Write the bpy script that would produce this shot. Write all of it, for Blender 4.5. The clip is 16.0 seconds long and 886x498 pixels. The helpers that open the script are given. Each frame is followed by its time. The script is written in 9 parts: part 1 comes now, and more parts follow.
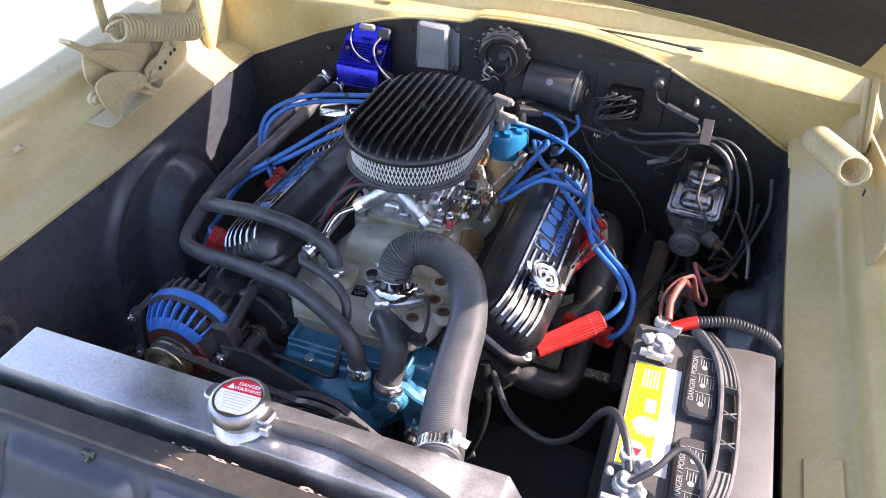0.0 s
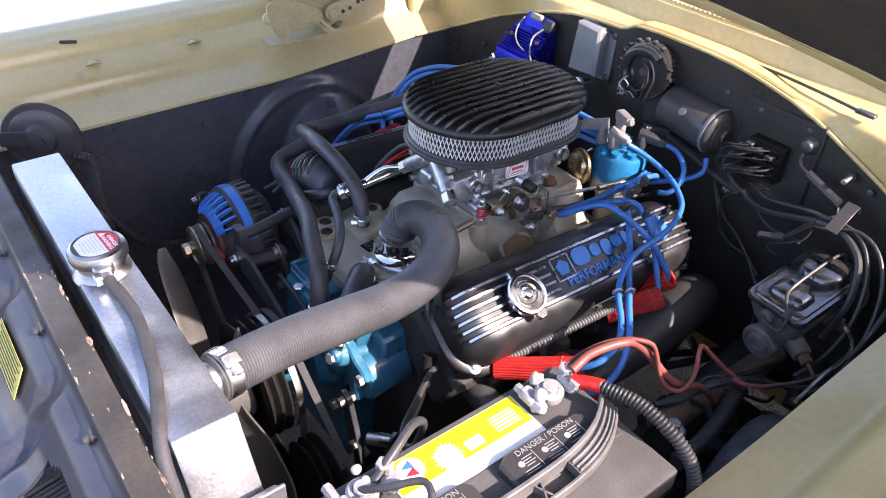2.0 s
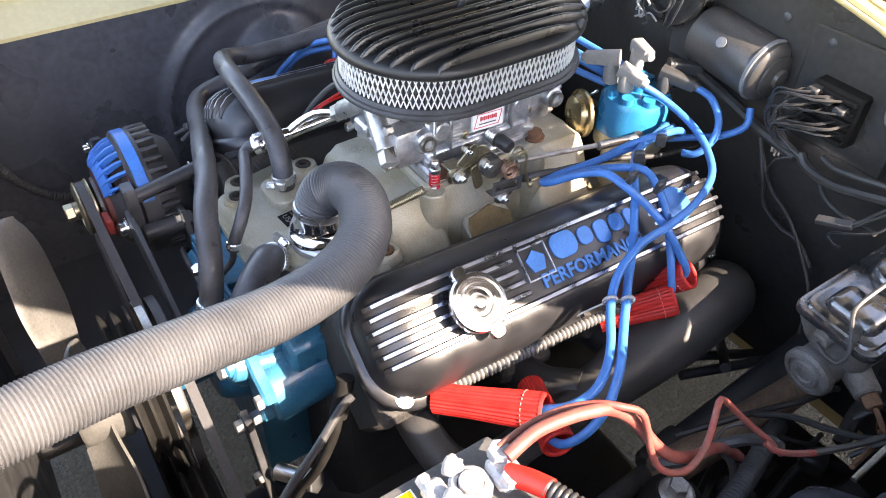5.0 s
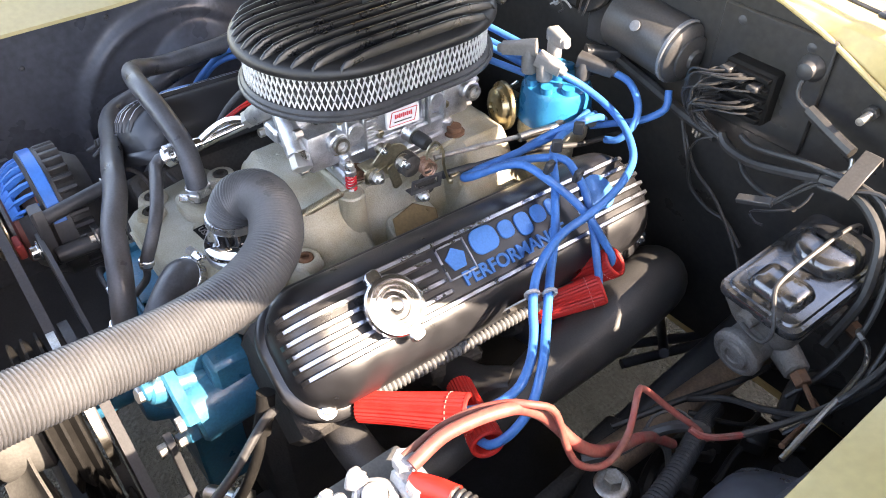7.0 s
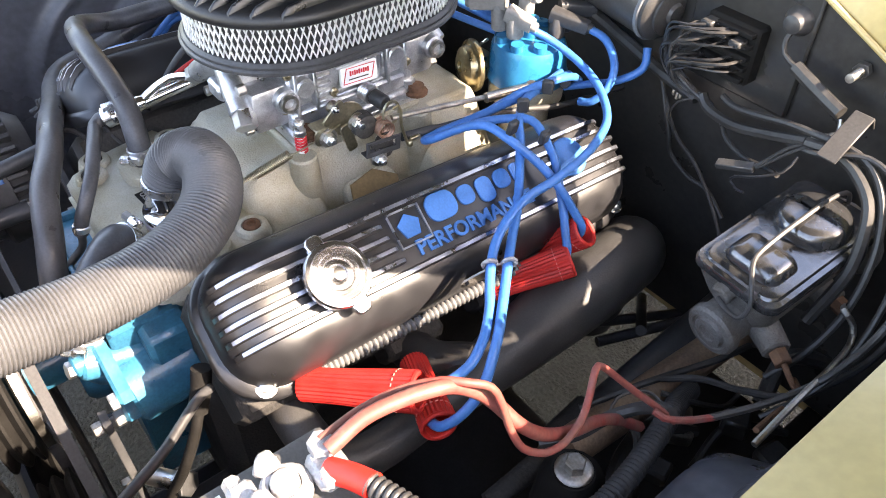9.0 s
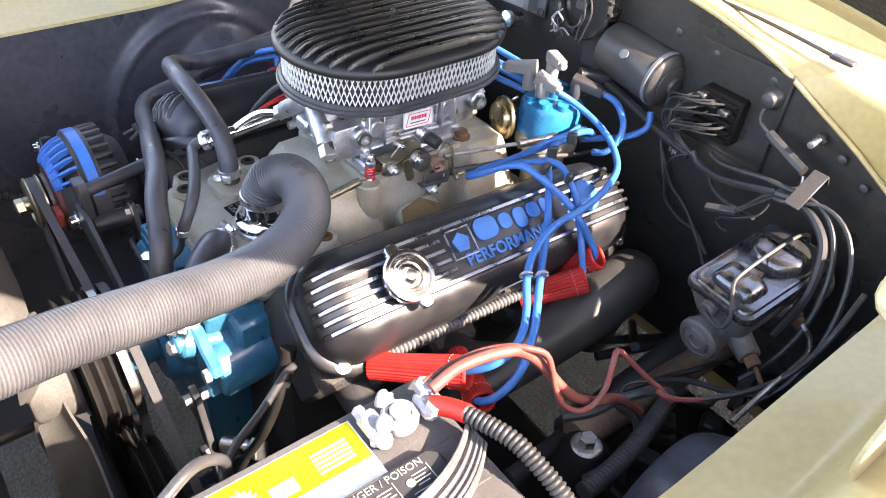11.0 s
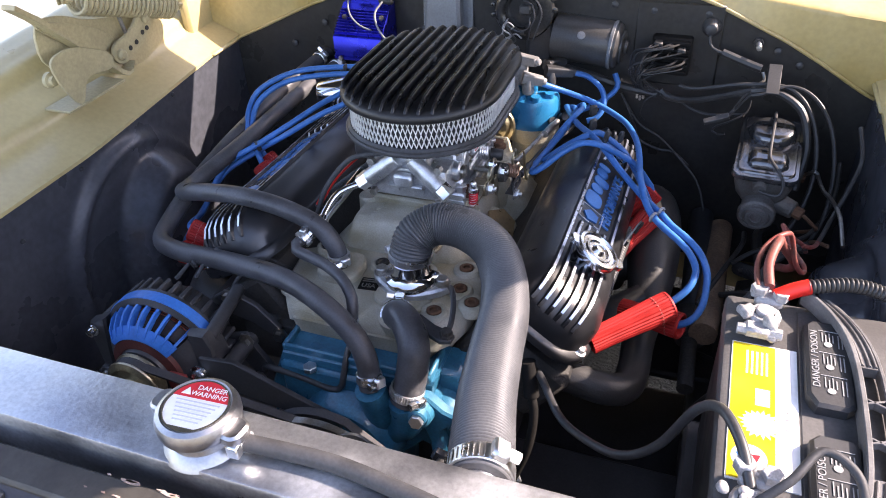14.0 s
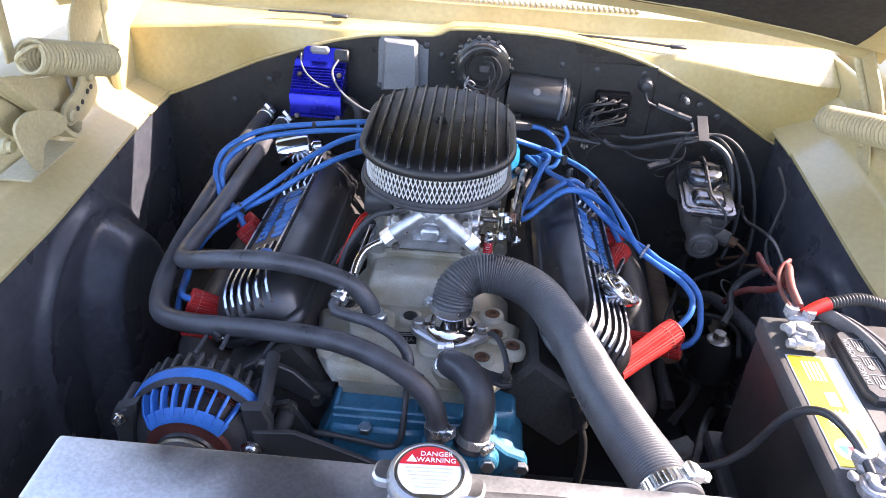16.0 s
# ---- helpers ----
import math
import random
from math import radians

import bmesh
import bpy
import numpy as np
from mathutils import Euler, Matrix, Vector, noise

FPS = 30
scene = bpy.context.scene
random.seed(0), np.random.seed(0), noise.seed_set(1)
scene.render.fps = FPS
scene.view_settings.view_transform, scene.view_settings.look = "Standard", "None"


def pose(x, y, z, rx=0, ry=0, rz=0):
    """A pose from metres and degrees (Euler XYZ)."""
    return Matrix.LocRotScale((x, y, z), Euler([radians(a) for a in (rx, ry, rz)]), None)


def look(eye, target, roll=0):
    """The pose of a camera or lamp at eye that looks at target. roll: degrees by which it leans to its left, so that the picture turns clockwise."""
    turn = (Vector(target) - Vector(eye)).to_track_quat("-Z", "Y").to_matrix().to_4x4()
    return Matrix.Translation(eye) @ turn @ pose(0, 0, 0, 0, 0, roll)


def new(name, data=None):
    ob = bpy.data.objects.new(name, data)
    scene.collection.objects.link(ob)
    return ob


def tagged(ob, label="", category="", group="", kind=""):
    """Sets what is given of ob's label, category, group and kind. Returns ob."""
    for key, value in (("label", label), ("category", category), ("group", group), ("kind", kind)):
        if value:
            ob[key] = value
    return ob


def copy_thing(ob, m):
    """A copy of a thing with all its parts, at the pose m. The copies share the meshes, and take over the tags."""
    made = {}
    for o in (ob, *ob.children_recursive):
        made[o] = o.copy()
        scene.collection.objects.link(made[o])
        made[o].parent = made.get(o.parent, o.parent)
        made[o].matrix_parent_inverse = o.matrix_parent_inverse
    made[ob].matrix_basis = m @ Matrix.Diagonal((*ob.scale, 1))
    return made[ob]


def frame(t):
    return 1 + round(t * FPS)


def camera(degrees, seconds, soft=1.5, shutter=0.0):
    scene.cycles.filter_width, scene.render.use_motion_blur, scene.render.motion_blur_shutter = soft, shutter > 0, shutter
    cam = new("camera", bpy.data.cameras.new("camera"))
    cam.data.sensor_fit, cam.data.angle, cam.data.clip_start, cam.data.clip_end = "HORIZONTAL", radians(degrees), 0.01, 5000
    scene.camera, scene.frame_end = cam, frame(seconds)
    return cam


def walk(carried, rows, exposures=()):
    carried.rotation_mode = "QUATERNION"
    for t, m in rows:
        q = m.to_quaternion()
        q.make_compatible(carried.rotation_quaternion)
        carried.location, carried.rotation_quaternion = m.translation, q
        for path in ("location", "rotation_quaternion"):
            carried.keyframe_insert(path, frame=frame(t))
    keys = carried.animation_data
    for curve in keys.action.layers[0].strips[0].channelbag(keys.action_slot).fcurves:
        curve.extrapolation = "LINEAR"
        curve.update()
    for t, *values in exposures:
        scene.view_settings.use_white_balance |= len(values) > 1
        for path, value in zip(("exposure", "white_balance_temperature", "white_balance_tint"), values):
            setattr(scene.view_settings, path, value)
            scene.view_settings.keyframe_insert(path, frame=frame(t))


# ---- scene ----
cam = camera(61.1, 16.0, soft=1.0)
PATH = [
    (0, (0.405, 0.043, 1.492), (-0.113, 1.52, 0.247), 1.2),
    (0.5, (0.574, 0.135, 1.453), (-0.169, 1.528, 0.225), 1.2),
    (1, (0.668, 0.132, 1.459), (-0.231, 1.446, 0.248), 2.5),
    (1.5, (0.755, 0.152, 1.447), (-0.32, 1.347, 0.257), 2.8),
    (2, (0.802, 0.34, 1.389), (-0.462, 1.343, 0.208), 2.4),
    (2.3, (0.798, 0.41, 1.368), (-0.528, 1.294, 0.16), 2.3),
    (2.5, (0.772, 0.447, 1.339), (-0.578, 1.284, 0.124), 1.7),
    (3, (0.697, 0.485, 1.296), (-0.613, 1.319, 0.035), 2.0),
    (3.5, (0.653, 0.552, 1.264), (-0.627, 1.359, -0.043), 1.8),
    (6, (0.656, 0.616, 1.266), (-0.531, 1.504, -0.077), 0.9),
    (6.5, (0.664, 0.635, 1.263), (-0.513, 1.542, -0.075), 0.5),
    (7, (0.671, 0.652, 1.252), (-0.505, 1.567, -0.082), -0.0),
    (7.5, (0.665, 0.673, 1.231), (-0.491, 1.595, -0.116), 0.5),
    (8, (0.67, 0.699, 1.218), (-0.488, 1.602, -0.141), 0.1),
    (8.5, (0.671, 0.715, 1.211), (-0.477, 1.591, -0.173), -0.2),
    (9, (0.672, 0.709, 1.204), (-0.478, 1.599, -0.168), 0.3),
    (9.5, (0.67, 0.702, 1.214), (-0.489, 1.577, -0.161), 0.4),
    (9.7, (0.67, 0.702, 1.231), (-0.489, 1.548, -0.162), -0.0),
    (11.8, (0.798, 0.431, 1.317), (-0.371, 1.52, 0.114), 7.0),
    (12, (0.806, 0.404, 1.327), (-0.38, 1.49, 0.137), 5.6),
    (12.5, (0.742, 0.22, 1.319), (-0.389, 1.438, 0.207), -0.6),
    (13, (0.639, 0.106, 1.321), (-0.302, 1.471, 0.203), -2.1),
    (13.3, (0.564, 0.09, 1.319), (-0.298, 1.49, 0.18), -2.6),
    (13.5, (0.506, 0.096, 1.311), (-0.292, 1.526, 0.163), -3.0),
    (14, (0.355, 0.16, 1.298), (-0.228, 1.673, 0.127), -2.8),
    (14.5, (0.204, 0.137, 1.301), (-0.101, 1.724, 0.122), -1.3),
    (15, (0.087, 0.081, 1.315), (-0.051, 1.71, 0.164), 1.0),
    (15.5, (0.054, 0.069, 1.324), (-0.027, 1.736, 0.221), 2.8),
    (16, (0.054, 0.071, 1.329), (-0.003, 1.756, 0.253), 3.8),
]
walk(cam, [(t, look(eye, target, roll)) for t, eye, target, roll in PATH], exposures=[(0, 2.60, 7100, 27), (2, 2.42, 7000, 27), (3.5, 3.06, 7500, 21), (6, 3.54, 8200, 19), (9.7, 3.59, 8300, 19), (11.8, 3.05, 7300, 26), (12.5, 2.38, 7000, 27), (13, 2.16, 7000, 27), (14, 2.56, 7200, 25), (16, 3.02, 7000, 25)])

# ---- world, sun ----
SUN_ELEV, SUN_AZ = 37.0, 66.0          # azimuth: degrees from +y (car's rear) towards +x
world = bpy.data.worlds.new("world")
scene.world = world
world.use_nodes = True
wn = world.node_tree
sky = wn.nodes.new("ShaderNodeTexSky")
sky.sky_type = 'NISHITA'
sky.sun_disc = False
sky.sun_elevation = radians(SUN_ELEV)
sky.sun_rotation = radians(SUN_AZ)
wn.links.new(sky.outputs[0], wn.nodes["Background"].inputs[0])
wn.nodes["Background"].inputs[1].default_value = 0.15
sun_dir = Vector((math.sin(radians(SUN_AZ)) * math.cos(radians(SUN_ELEV)),
                  math.cos(radians(SUN_AZ)) * math.cos(radians(SUN_ELEV)), math.sin(radians(SUN_ELEV))))
sun = new("sun", bpy.data.lights.new("sun", 'SUN'))
sun.data.energy, sun.data.angle, sun.data.color = 2.85, radians(0.53), (1.0, 0.95, 0.87)
sun.matrix_world = look(sun_dir * 30, (0, 0, 0))


# ---- materials ----
def mat(name, col, rough=0.5, metal=0.0, var=0.2, scale=25.0, bump=0.15, fine=260.0, rvar=0.15, coat=0.0, tint=None, depth=0.001, ior=1.45, island=0.0):
    """A principled material with colour, roughness and relief varied at two scales; tint: a second colour in blotches."""
    m = bpy.data.materials.new(name)
    m.use_nodes = True
    nt = m.node_tree
    p = nt.nodes["Principled BSDF"]
    N, L = nt.nodes.new, nt.links.new
    tc = N("ShaderNodeTexCoord")
    big, small = N("ShaderNodeTexNoise"), N("ShaderNodeTexNoise")
    big.inputs["Scale"].default_value, big.inputs["Detail"].default_value = scale, 5
    small.inputs["Scale"].default_value, small.inputs["Detail"].default_value = fine, 3
    L(tc.outputs["Object"], big.inputs["Vector"])
    L(tc.outputs["Object"], small.inputs["Vector"])
    ramp = N("ShaderNodeValToRGB")
    ramp.color_ramp.elements[0].position, ramp.color_ramp.elements[1].position = 0.35, 0.68
    dark = tint if tint else tuple(c * (1 - var) for c in col)
    ramp.color_ramp.elements[0].color = (*dark, 1)
    ramp.color_ramp.elements[1].color = (*col, 1)
    L(big.outputs["Fac"], ramp.inputs["Fac"])
    mr = N("ShaderNodeMapRange")
    mr.inputs["To Min"].default_value, mr.inputs["To Max"].default_value = 1 - var * 0.6, 1 + var * 0.4
    mr.inputs["From Min"].default_value, mr.inputs["From Max"].default_value = 0.3, 0.7
    L(small.outputs["Fac"], mr.inputs["Value"])
    mul = N("ShaderNodeMix")
    mul.data_type, mul.blend_type = 'RGBA', 'MULTIPLY'
    mul.inputs[0].default_value = 1.0
    L(ramp.outputs["Color"], mul.inputs[6])
    L(mr.outputs["Result"], mul.inputs[7])
    L(mul.outputs[2], p.inputs["Base Color"])
    rr = N("ShaderNodeMapRange")
    rr.inputs["From Min"].default_value, rr.inputs["From Max"].default_value = 0.3, 0.7
    rr.inputs["To Min"].default_value, rr.inputs["To Max"].default_value = max(0.02, rough - rvar * 0.5), min(1, rough + rvar)
    L(big.outputs["Fac"], rr.inputs["Value"])
    L(rr.outputs["Result"], p.inputs["Roughness"])
    p.inputs["Metallic"].default_value = metal
    p.inputs["IOR"].default_value = ior
    p.inputs["Coat Weight"].default_value = coat
    p.inputs["Coat Roughness"].default_value = 0.08
    if bump:
        b = N("ShaderNodeBump")
        b.inputs["Strength"].default_value, b.inputs["Distance"].default_value = bump, depth
        L(small.outputs["Fac"], b.inputs["Height"])
        L(b.outputs["Normal"], p.inputs["Normal"])
    return m


asphalt = mat("asphalt", (0.066, 0.066, 0.069), 0.9, 0, 0.6, 14, 0.9, 130, depth=0.008, tint=(0.042, 0.042, 0.044))
cream = mat("cream_paint", (0.47, 0.385, 0.195), 0.36, 0, 0.10, 6, 0.06, 120, 0.2, coat=0.3, tint=(0.42, 0.335, 0.155))
# same cream paint, with golden bounced light put into the cowl's colour
cowl_cream = mat("bounce_tinted_cream_paint", (0.46, 0.365, 0.165), 0.36, 0, 0.14, 7, 0.08, 120, 0.2, coat=0.3, tint=(0.38, 0.275, 0.095))
cream_dusty = mat("dusty_cream_paint", (0.46, 0.39, 0.225), 0.5, 0, 0.2, 18, 0.12, 200, 0.2, tint=(0.39, 0.33, 0.19))
bay_black = mat("semi_gloss_bay_black", (0.046, 0.050, 0.062), 0.27, 0, 0.4, 7, 0.14, 90, 0.42, tint=(0.066, 0.069, 0.080))
firewall_black = mat("firewall_black", (0.024, 0.023, 0.023), 0.34, 0, 0.4, 12, 0.3, 120, 0.25, tint=(0.038, 0.035, 0.031))
satin_black = mat("satin_black", (0.048, 0.048, 0.050), 0.4, 0, 0.3, 30, 0.1, 300)
wrinkle_black = mat("black_wrinkle_powder_coat", (0.018, 0.018, 0.020), 0.32, 0, 0.3, 40, 0.12, 1400, 0.10, ior=1.6)
panel_black = mat("panel_black", (0.022, 0.026, 0.041), 0.42, 0, 0.3, 7, 0.12, 160, 0.25, tint=(0.032, 0.036, 0.052))
plastic_black = mat("black_plastic", (0.036, 0.036, 0.037), 0.48, 0, 0.25, 25, 0.12, 500)
rubber = mat("black_rubber", (0.05, 0.05, 0.053), 0.62, 0, 0.35, 35, 0.15, 350, 0.2, tint=(0.034, 0.034, 0.036))
hose_rubber = mat("weathered_hose_rubber", (0.080, 0.081, 0.087), 0.36, 0, 0.3, 30, 0.12, 420, 0.2, tint=(0.048, 0.047, 0.049))
ribbed_rubber = mat("dusty_ribbed_rubber", (0.094, 0.094, 0.096), 0.36, 0, 0.25, 20, 0.1, 420, 0.2, tint=(0.070, 0.070, 0.072))
lid_black = mat("lid_black_powder_coat", (0.017, 0.017, 0.018), 0.42, 0, 0.3, 40, 0.2, 700, 0.1)
fin_black = mat("fin_black_powder_coat", (0.016, 0.016, 0.018), 0.28, 0, 0.3, 40, 0.12, 600, 0.1)
polished = mat("polished_aluminium", (0.80, 0.81, 0.82), 0.26, 1, 0.1, 30, 0.06, 500)
grimy_black = mat("grimy_black_steel", (0.011, 0.010, 0.009), 0.72, 0, 0.4, 40, 0.3, 300, 0.2, ior=1.3)
# silver metal; the blue in its base colour imitates reflected sky
fin_metal = mat("polished_fin_edge", (0.54, 0.59, 0.68), 0.28, 1, 0.2, 60, 0.1, 600)
chrome = mat("chrome", (0.62, 0.62, 0.63), 0.07, 1, 0.05, 40, 0.0, 400, 0.05)
cast_alu = mat("cast_aluminium", (0.50, 0.482, 0.410), 0.48, 0.35, 0.25, 22, 0.6, 650, 0.2, tint=(0.35, 0.310, 0.215), depth=0.0015)
carb_alu = mat("zinc_dichromate_carb_body", (0.66, 0.67, 0.685), 0.34, 0.82, 0.25, 50, 0.25, 700, 0.15, tint=(0.38, 0.385, 0.39))
tank_alu = mat("brushed_radiator_aluminium", (0.54, 0.55, 0.57), 0.38, 0.95, 0.24, 11, 0.25, 300, 0.25, tint=(0.36, 0.37, 0.40))
steel = mat("bare_steel", (0.45, 0.44, 0.42), 0.38, 1, 0.3, 60, 0.2, 400, 0.2, tint=(0.30, 0.27, 0.23))
iron = mat("dark_cast_iron", (0.050, 0.047, 0.044), 0.7, 0.2, 0.4, 25, 0.5, 300, 0.2, tint=(0.04, 0.036, 0.032), depth=0.002)
manifold_iron = mat("heat_coated_manifold", (0.040, 0.039, 0.038), 0.42, 0.0, 0.35, 20, 0.22, 500, 0.18, tint=(0.026, 0.025, 0.025))
engine_blue = mat("engine_blue_enamel", (0.02, 0.15, 0.24), 0.36, 0, 0.3, 30, 0.25, 300, 0.2, coat=0.2, tint=(0.016, 0.10, 0.17))
alt_blue = mat("bright_blue_paint", (0.028, 0.18, 0.56), 0.4, 0, 0.2, 40, 0.1, 300)
wire_blue = mat("blue_silicone", (0.035, 0.17, 0.47), 0.36, 0, 0.2, 40, 0.06, 300, 0.15)
cap_blue = mat("blue_distributor_plastic", (0.006, 0.16, 0.33), 0.3, 0, 0.15, 40, 0.05, 300)
anod_blue = mat("blue_anodised_aluminium", (0.022, 0.028, 0.42), 0.25, 0.75, 0.15, 30, 0.06, 300)
logo_blue = mat("logo_blue_paint", (0.05, 0.21, 0.54), 0.35, 0.2, 0.2, 60, 0.1, 500)
red_silicone = mat("red_braided_sleeve", (0.52, 0.02, 0.015), 0.55, 0, 0.3, 60, 0.3, 700)
red_wire = mat("faded_red_cable", (0.23, 0.035, 0.028), 0.5, 0, 0.3, 45, 0.1, 300, tint=(0.17, 0.07, 0.055))
bright_red = mat("bright_red_plastic", (0.65, 0.02, 0.012), 0.4, 0, 0.15, 40, 0.05, 300)
lead_grey = mat("oxidised_lead", (0.40, 0.40, 0.41), 0.55, 0.5, 0.3, 70, 0.5, 400, 0.2, tint=(0.34, 0.33, 0.33), depth=0.002)
pale_brass = mat("plated_pale_brass", (0.46, 0.39, 0.25), 0.3, 0.92, 0.25, 40, 0.15, 300, tint=(0.34, 0.27, 0.15))
copper = mat("dull_copper", (0.42, 0.25, 0.18), 0.4, 0.8, 0.25, 60, 0.15, 300)
brass = mat("tarnished_brass", (0.50, 0.36, 0.14), 0.35, 0.9, 0.25, 40, 0.15, 300)
fan_grey = mat("dusty_grey_fan_paint", (0.12, 0.117, 0.110), 0.5, 0.1, 0.3, 25, 0.15, 300, 0.2, tint=(0.08, 0.078, 0.073))
rust = mat("surface_rust", (0.20, 0.10, 0.055), 0.8, 0.2, 0.4, 60, 0.5, 300, tint=(0.12, 0.06, 0.035))
mesh_white = mat("expanded_metal_mesh", (0.80, 0.80, 0.79), 0.4, 0.4, 0.15, 60, 0.1, 500)
filter_paper = mat("filter_gauze", (0.10, 0.10, 0.10), 0.8, 0, 0.3, 120, 0.4, 900)
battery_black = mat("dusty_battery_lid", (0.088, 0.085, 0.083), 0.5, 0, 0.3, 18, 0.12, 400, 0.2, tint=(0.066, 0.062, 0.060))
# black plastic, made darker still with the shade of the battery's sides
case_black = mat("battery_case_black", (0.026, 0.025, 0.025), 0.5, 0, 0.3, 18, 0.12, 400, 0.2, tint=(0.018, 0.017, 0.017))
handle_grey = mat("scuffed_grey_handle", (0.155, 0.15, 0.147), 0.45, 0, 0.3, 40, 0.15, 400, 0.2, tint=(0.10, 0.096, 0.094))
label_yellow = mat("yellow_label", (0.74, 0.55, 0.015), 0.35, 0, 0.1, 30, 0.03, 200)
label_white = mat("white_label", (0.78, 0.78, 0.77), 0.4, 0, 0.08, 30, 0.03, 200)
label_red = mat("red_label", (0.62, 0.025, 0.035), 0.35, 0, 0.08, 30, 0.03, 200)
tag_yellow = mat("faded_yellow_tag", (0.50, 0.44, 0.12), 0.5, 0, 0.15, 60, 0.05, 200)
ink_grey = mat("grey_ink", (0.275, 0.275, 0.275), 0.5, 0, 0.1, 30, 0.0, 200)
ink_dark = mat("dark_ink", (0.06, 0.05, 0.03), 0.5, 0, 0.1, 30, 0.0, 200)
hood_dark = mat("hood_insulation", (0.045, 0.038, 0.030), 0.95, 0, 0.4, 8, 0.8, 90, 0.05, tint=(0.03, 0.026, 0.022), depth=0.004)
bar_paint = mat("chipped_black_bar_paint", (0.026, 0.023, 0.020), 0.4, 0, 0.35, 12, 0.15, 200, 0.25, tint=(0.055, 0.05, 0.042))
gray_box = mat("grey_painted_box", (0.19, 0.20, 0.215), 0.42, 0.2, 0.2, 20, 0.15, 300)
latch_rust = mat("dusty_pink_rust", (0.42, 0.33, 0.28), 0.8, 0.1, 0.4, 40, 0.5, 300, tint=(0.24, 0.15, 0.11))
tan_pipe = mat("tan_rusty_pipe", (0.34, 0.23, 0.15), 0.6, 0.2, 0.4, 30, 0.3, 300, tint=(0.20, 0.13, 0.09))
blower_black = mat("glossy_black_blower", (0.036, 0.035, 0.034), 0.16, 0, 0.3, 30, 0.1, 300, 0.15)
motor_grey = mat("dusty_motor_can", (0.06, 0.058, 0.058), 0.36, 0.2, 0.3, 20, 0.12, 400, 0.2, tint=(0.06, 0.058, 0.056))
crust_grey = mat("lead_corrosion", (0.40, 0.385, 0.37), 0.75, 0.1, 0.4, 90, 0.6, 500, tint=(0.24, 0.22, 0.21))
cap_steel = mat("radiator_cap_steel", (0.40, 0.40, 0.41), 0.36, 1, 0.15, 40, 0.06, 400)
cap_chrome = mat("oil_cap_chrome", (0.66, 0.66, 0.67), 0.2, 1, 0.08, 40, 0.02, 400, 0.06)
boot_grey = mat("grey_silicone_boot", (0.24, 0.235, 0.23), 0.45, 0, 0.2, 50, 0.1, 300)
zinc = mat("yellow_zinc", (0.42, 0.37, 0.26), 0.35, 0.9, 0.3, 40, 0.15, 300)
concrete = mat("pale_concrete", (0.33, 0.325, 0.315), 0.85, 0, 0.25, 1.5, 0.4, 60, 0.1, tint=(0.27, 0.27, 0.275), depth=0.004)
clay = mat("tan_cast_plug", (0.27, 0.175, 0.08), 0.75, 0, 0.25, 30, 0.4, 300)


# ---- mesh helpers ----
def B():
    return bmesh.new()


def thing(name, loc, label, category, group="", kind=""):
    e = new(name)
    e.empty_display_size = 0.02
    e.matrix_basis = Matrix.Translation(loc)
    return tagged(e, label, category, group, kind)


def to_mesh(name, bm, material, sharp=38):
    me = bpy.data.meshes.new(name)
    bmesh.ops.recalc_face_normals(bm, faces=bm.faces)
    bm.to_mesh(me)
    bm.free()
    me.materials.append(material)
    me.polygons.foreach_set("use_smooth", [True] * len(me.polygons))
    me.set_sharp_from_angle(angle=radians(sharp))
    return me


def adopt(ob, parent):
    if parent:
        ob.parent = parent
        ob.matrix_parent_inverse = parent.matrix_basis.inverted() if parent.parent is None else Matrix.Identity(4)
    return ob


def part(name, bm, material, parent=None, label="", sharp=38):
    ob = adopt(new(name, to_mesh(name, bm, material, sharp)), parent)
    if label:
        ob["label"] = label
    return ob


def solo(name, bm, material, label, category, group="", kind="", sharp=38):
    return tagged(part(name, bm, material, None, "", sharp), label, category, group, kind)


def axes(origin, xa, ya):
    """A frame with its origin, x axis and (about) y axis."""
    x = Vector(xa).normalized()
    z = x.cross(Vector(ya)).normalized()
    y = z.cross(x)
    m = Matrix((x, y, z)).transposed().to_4x4()
    m.translation = Vector(origin)
    return m


def along(p0, p1):
    """A frame at p0 whose z axis points to p1."""
    d = Vector(p1) - Vector(p0)
    m = d.to_track_quat('Z', 'Y').to_matrix().to_4x4()
    m.translation = Vector(p0)
    return m, d.length


def add_box(bm, c, s, m=None, bev=0.002, seg=1):
    mm = (m if m is not None else Matrix.Identity(4)) @ Matrix.Translation(c) @ Matrix.Diagonal((*s, 1))
    vs = bmesh.ops.create_cube(bm, size=1, matrix=mm)["verts"]
    if bev:
        es = list({e for v in vs for e in v.link_edges})
        bmesh.ops.bevel(bm, geom=es, offset=min(bev, 0.45 * min(s)), segments=seg, profile=0.5, affect='EDGES')


def add_lathe(bm, prof, m=None, seg=28):
    """Rings of (radius, height) about the frame's z axis; radius 0 closes an end."""
    m = m if m is not None else Matrix.Identity(4)
    rings = []
    for r, z in prof:
        if r <= 1e-6:
            rings.append([bm.verts.new(m @ Vector((0, 0, z)))])
        else:
            rings.append([bm.verts.new(m @ Vector((r * math.cos(a), r * math.sin(a), z))) for a in [2 * math.pi * i / seg for i in range(seg)]])
    for a, b in zip(rings, rings[1:]):
        for i in range(seg):
            j = (i + 1) % seg
            f = [a[i % len(a)], a[j % len(a)], b[j % len(b)], b[i % len(b)]]
            f = [v for k, v in enumerate(f) if v not in f[:k]]
            if len(f) > 2:
                bm.faces.new(f)


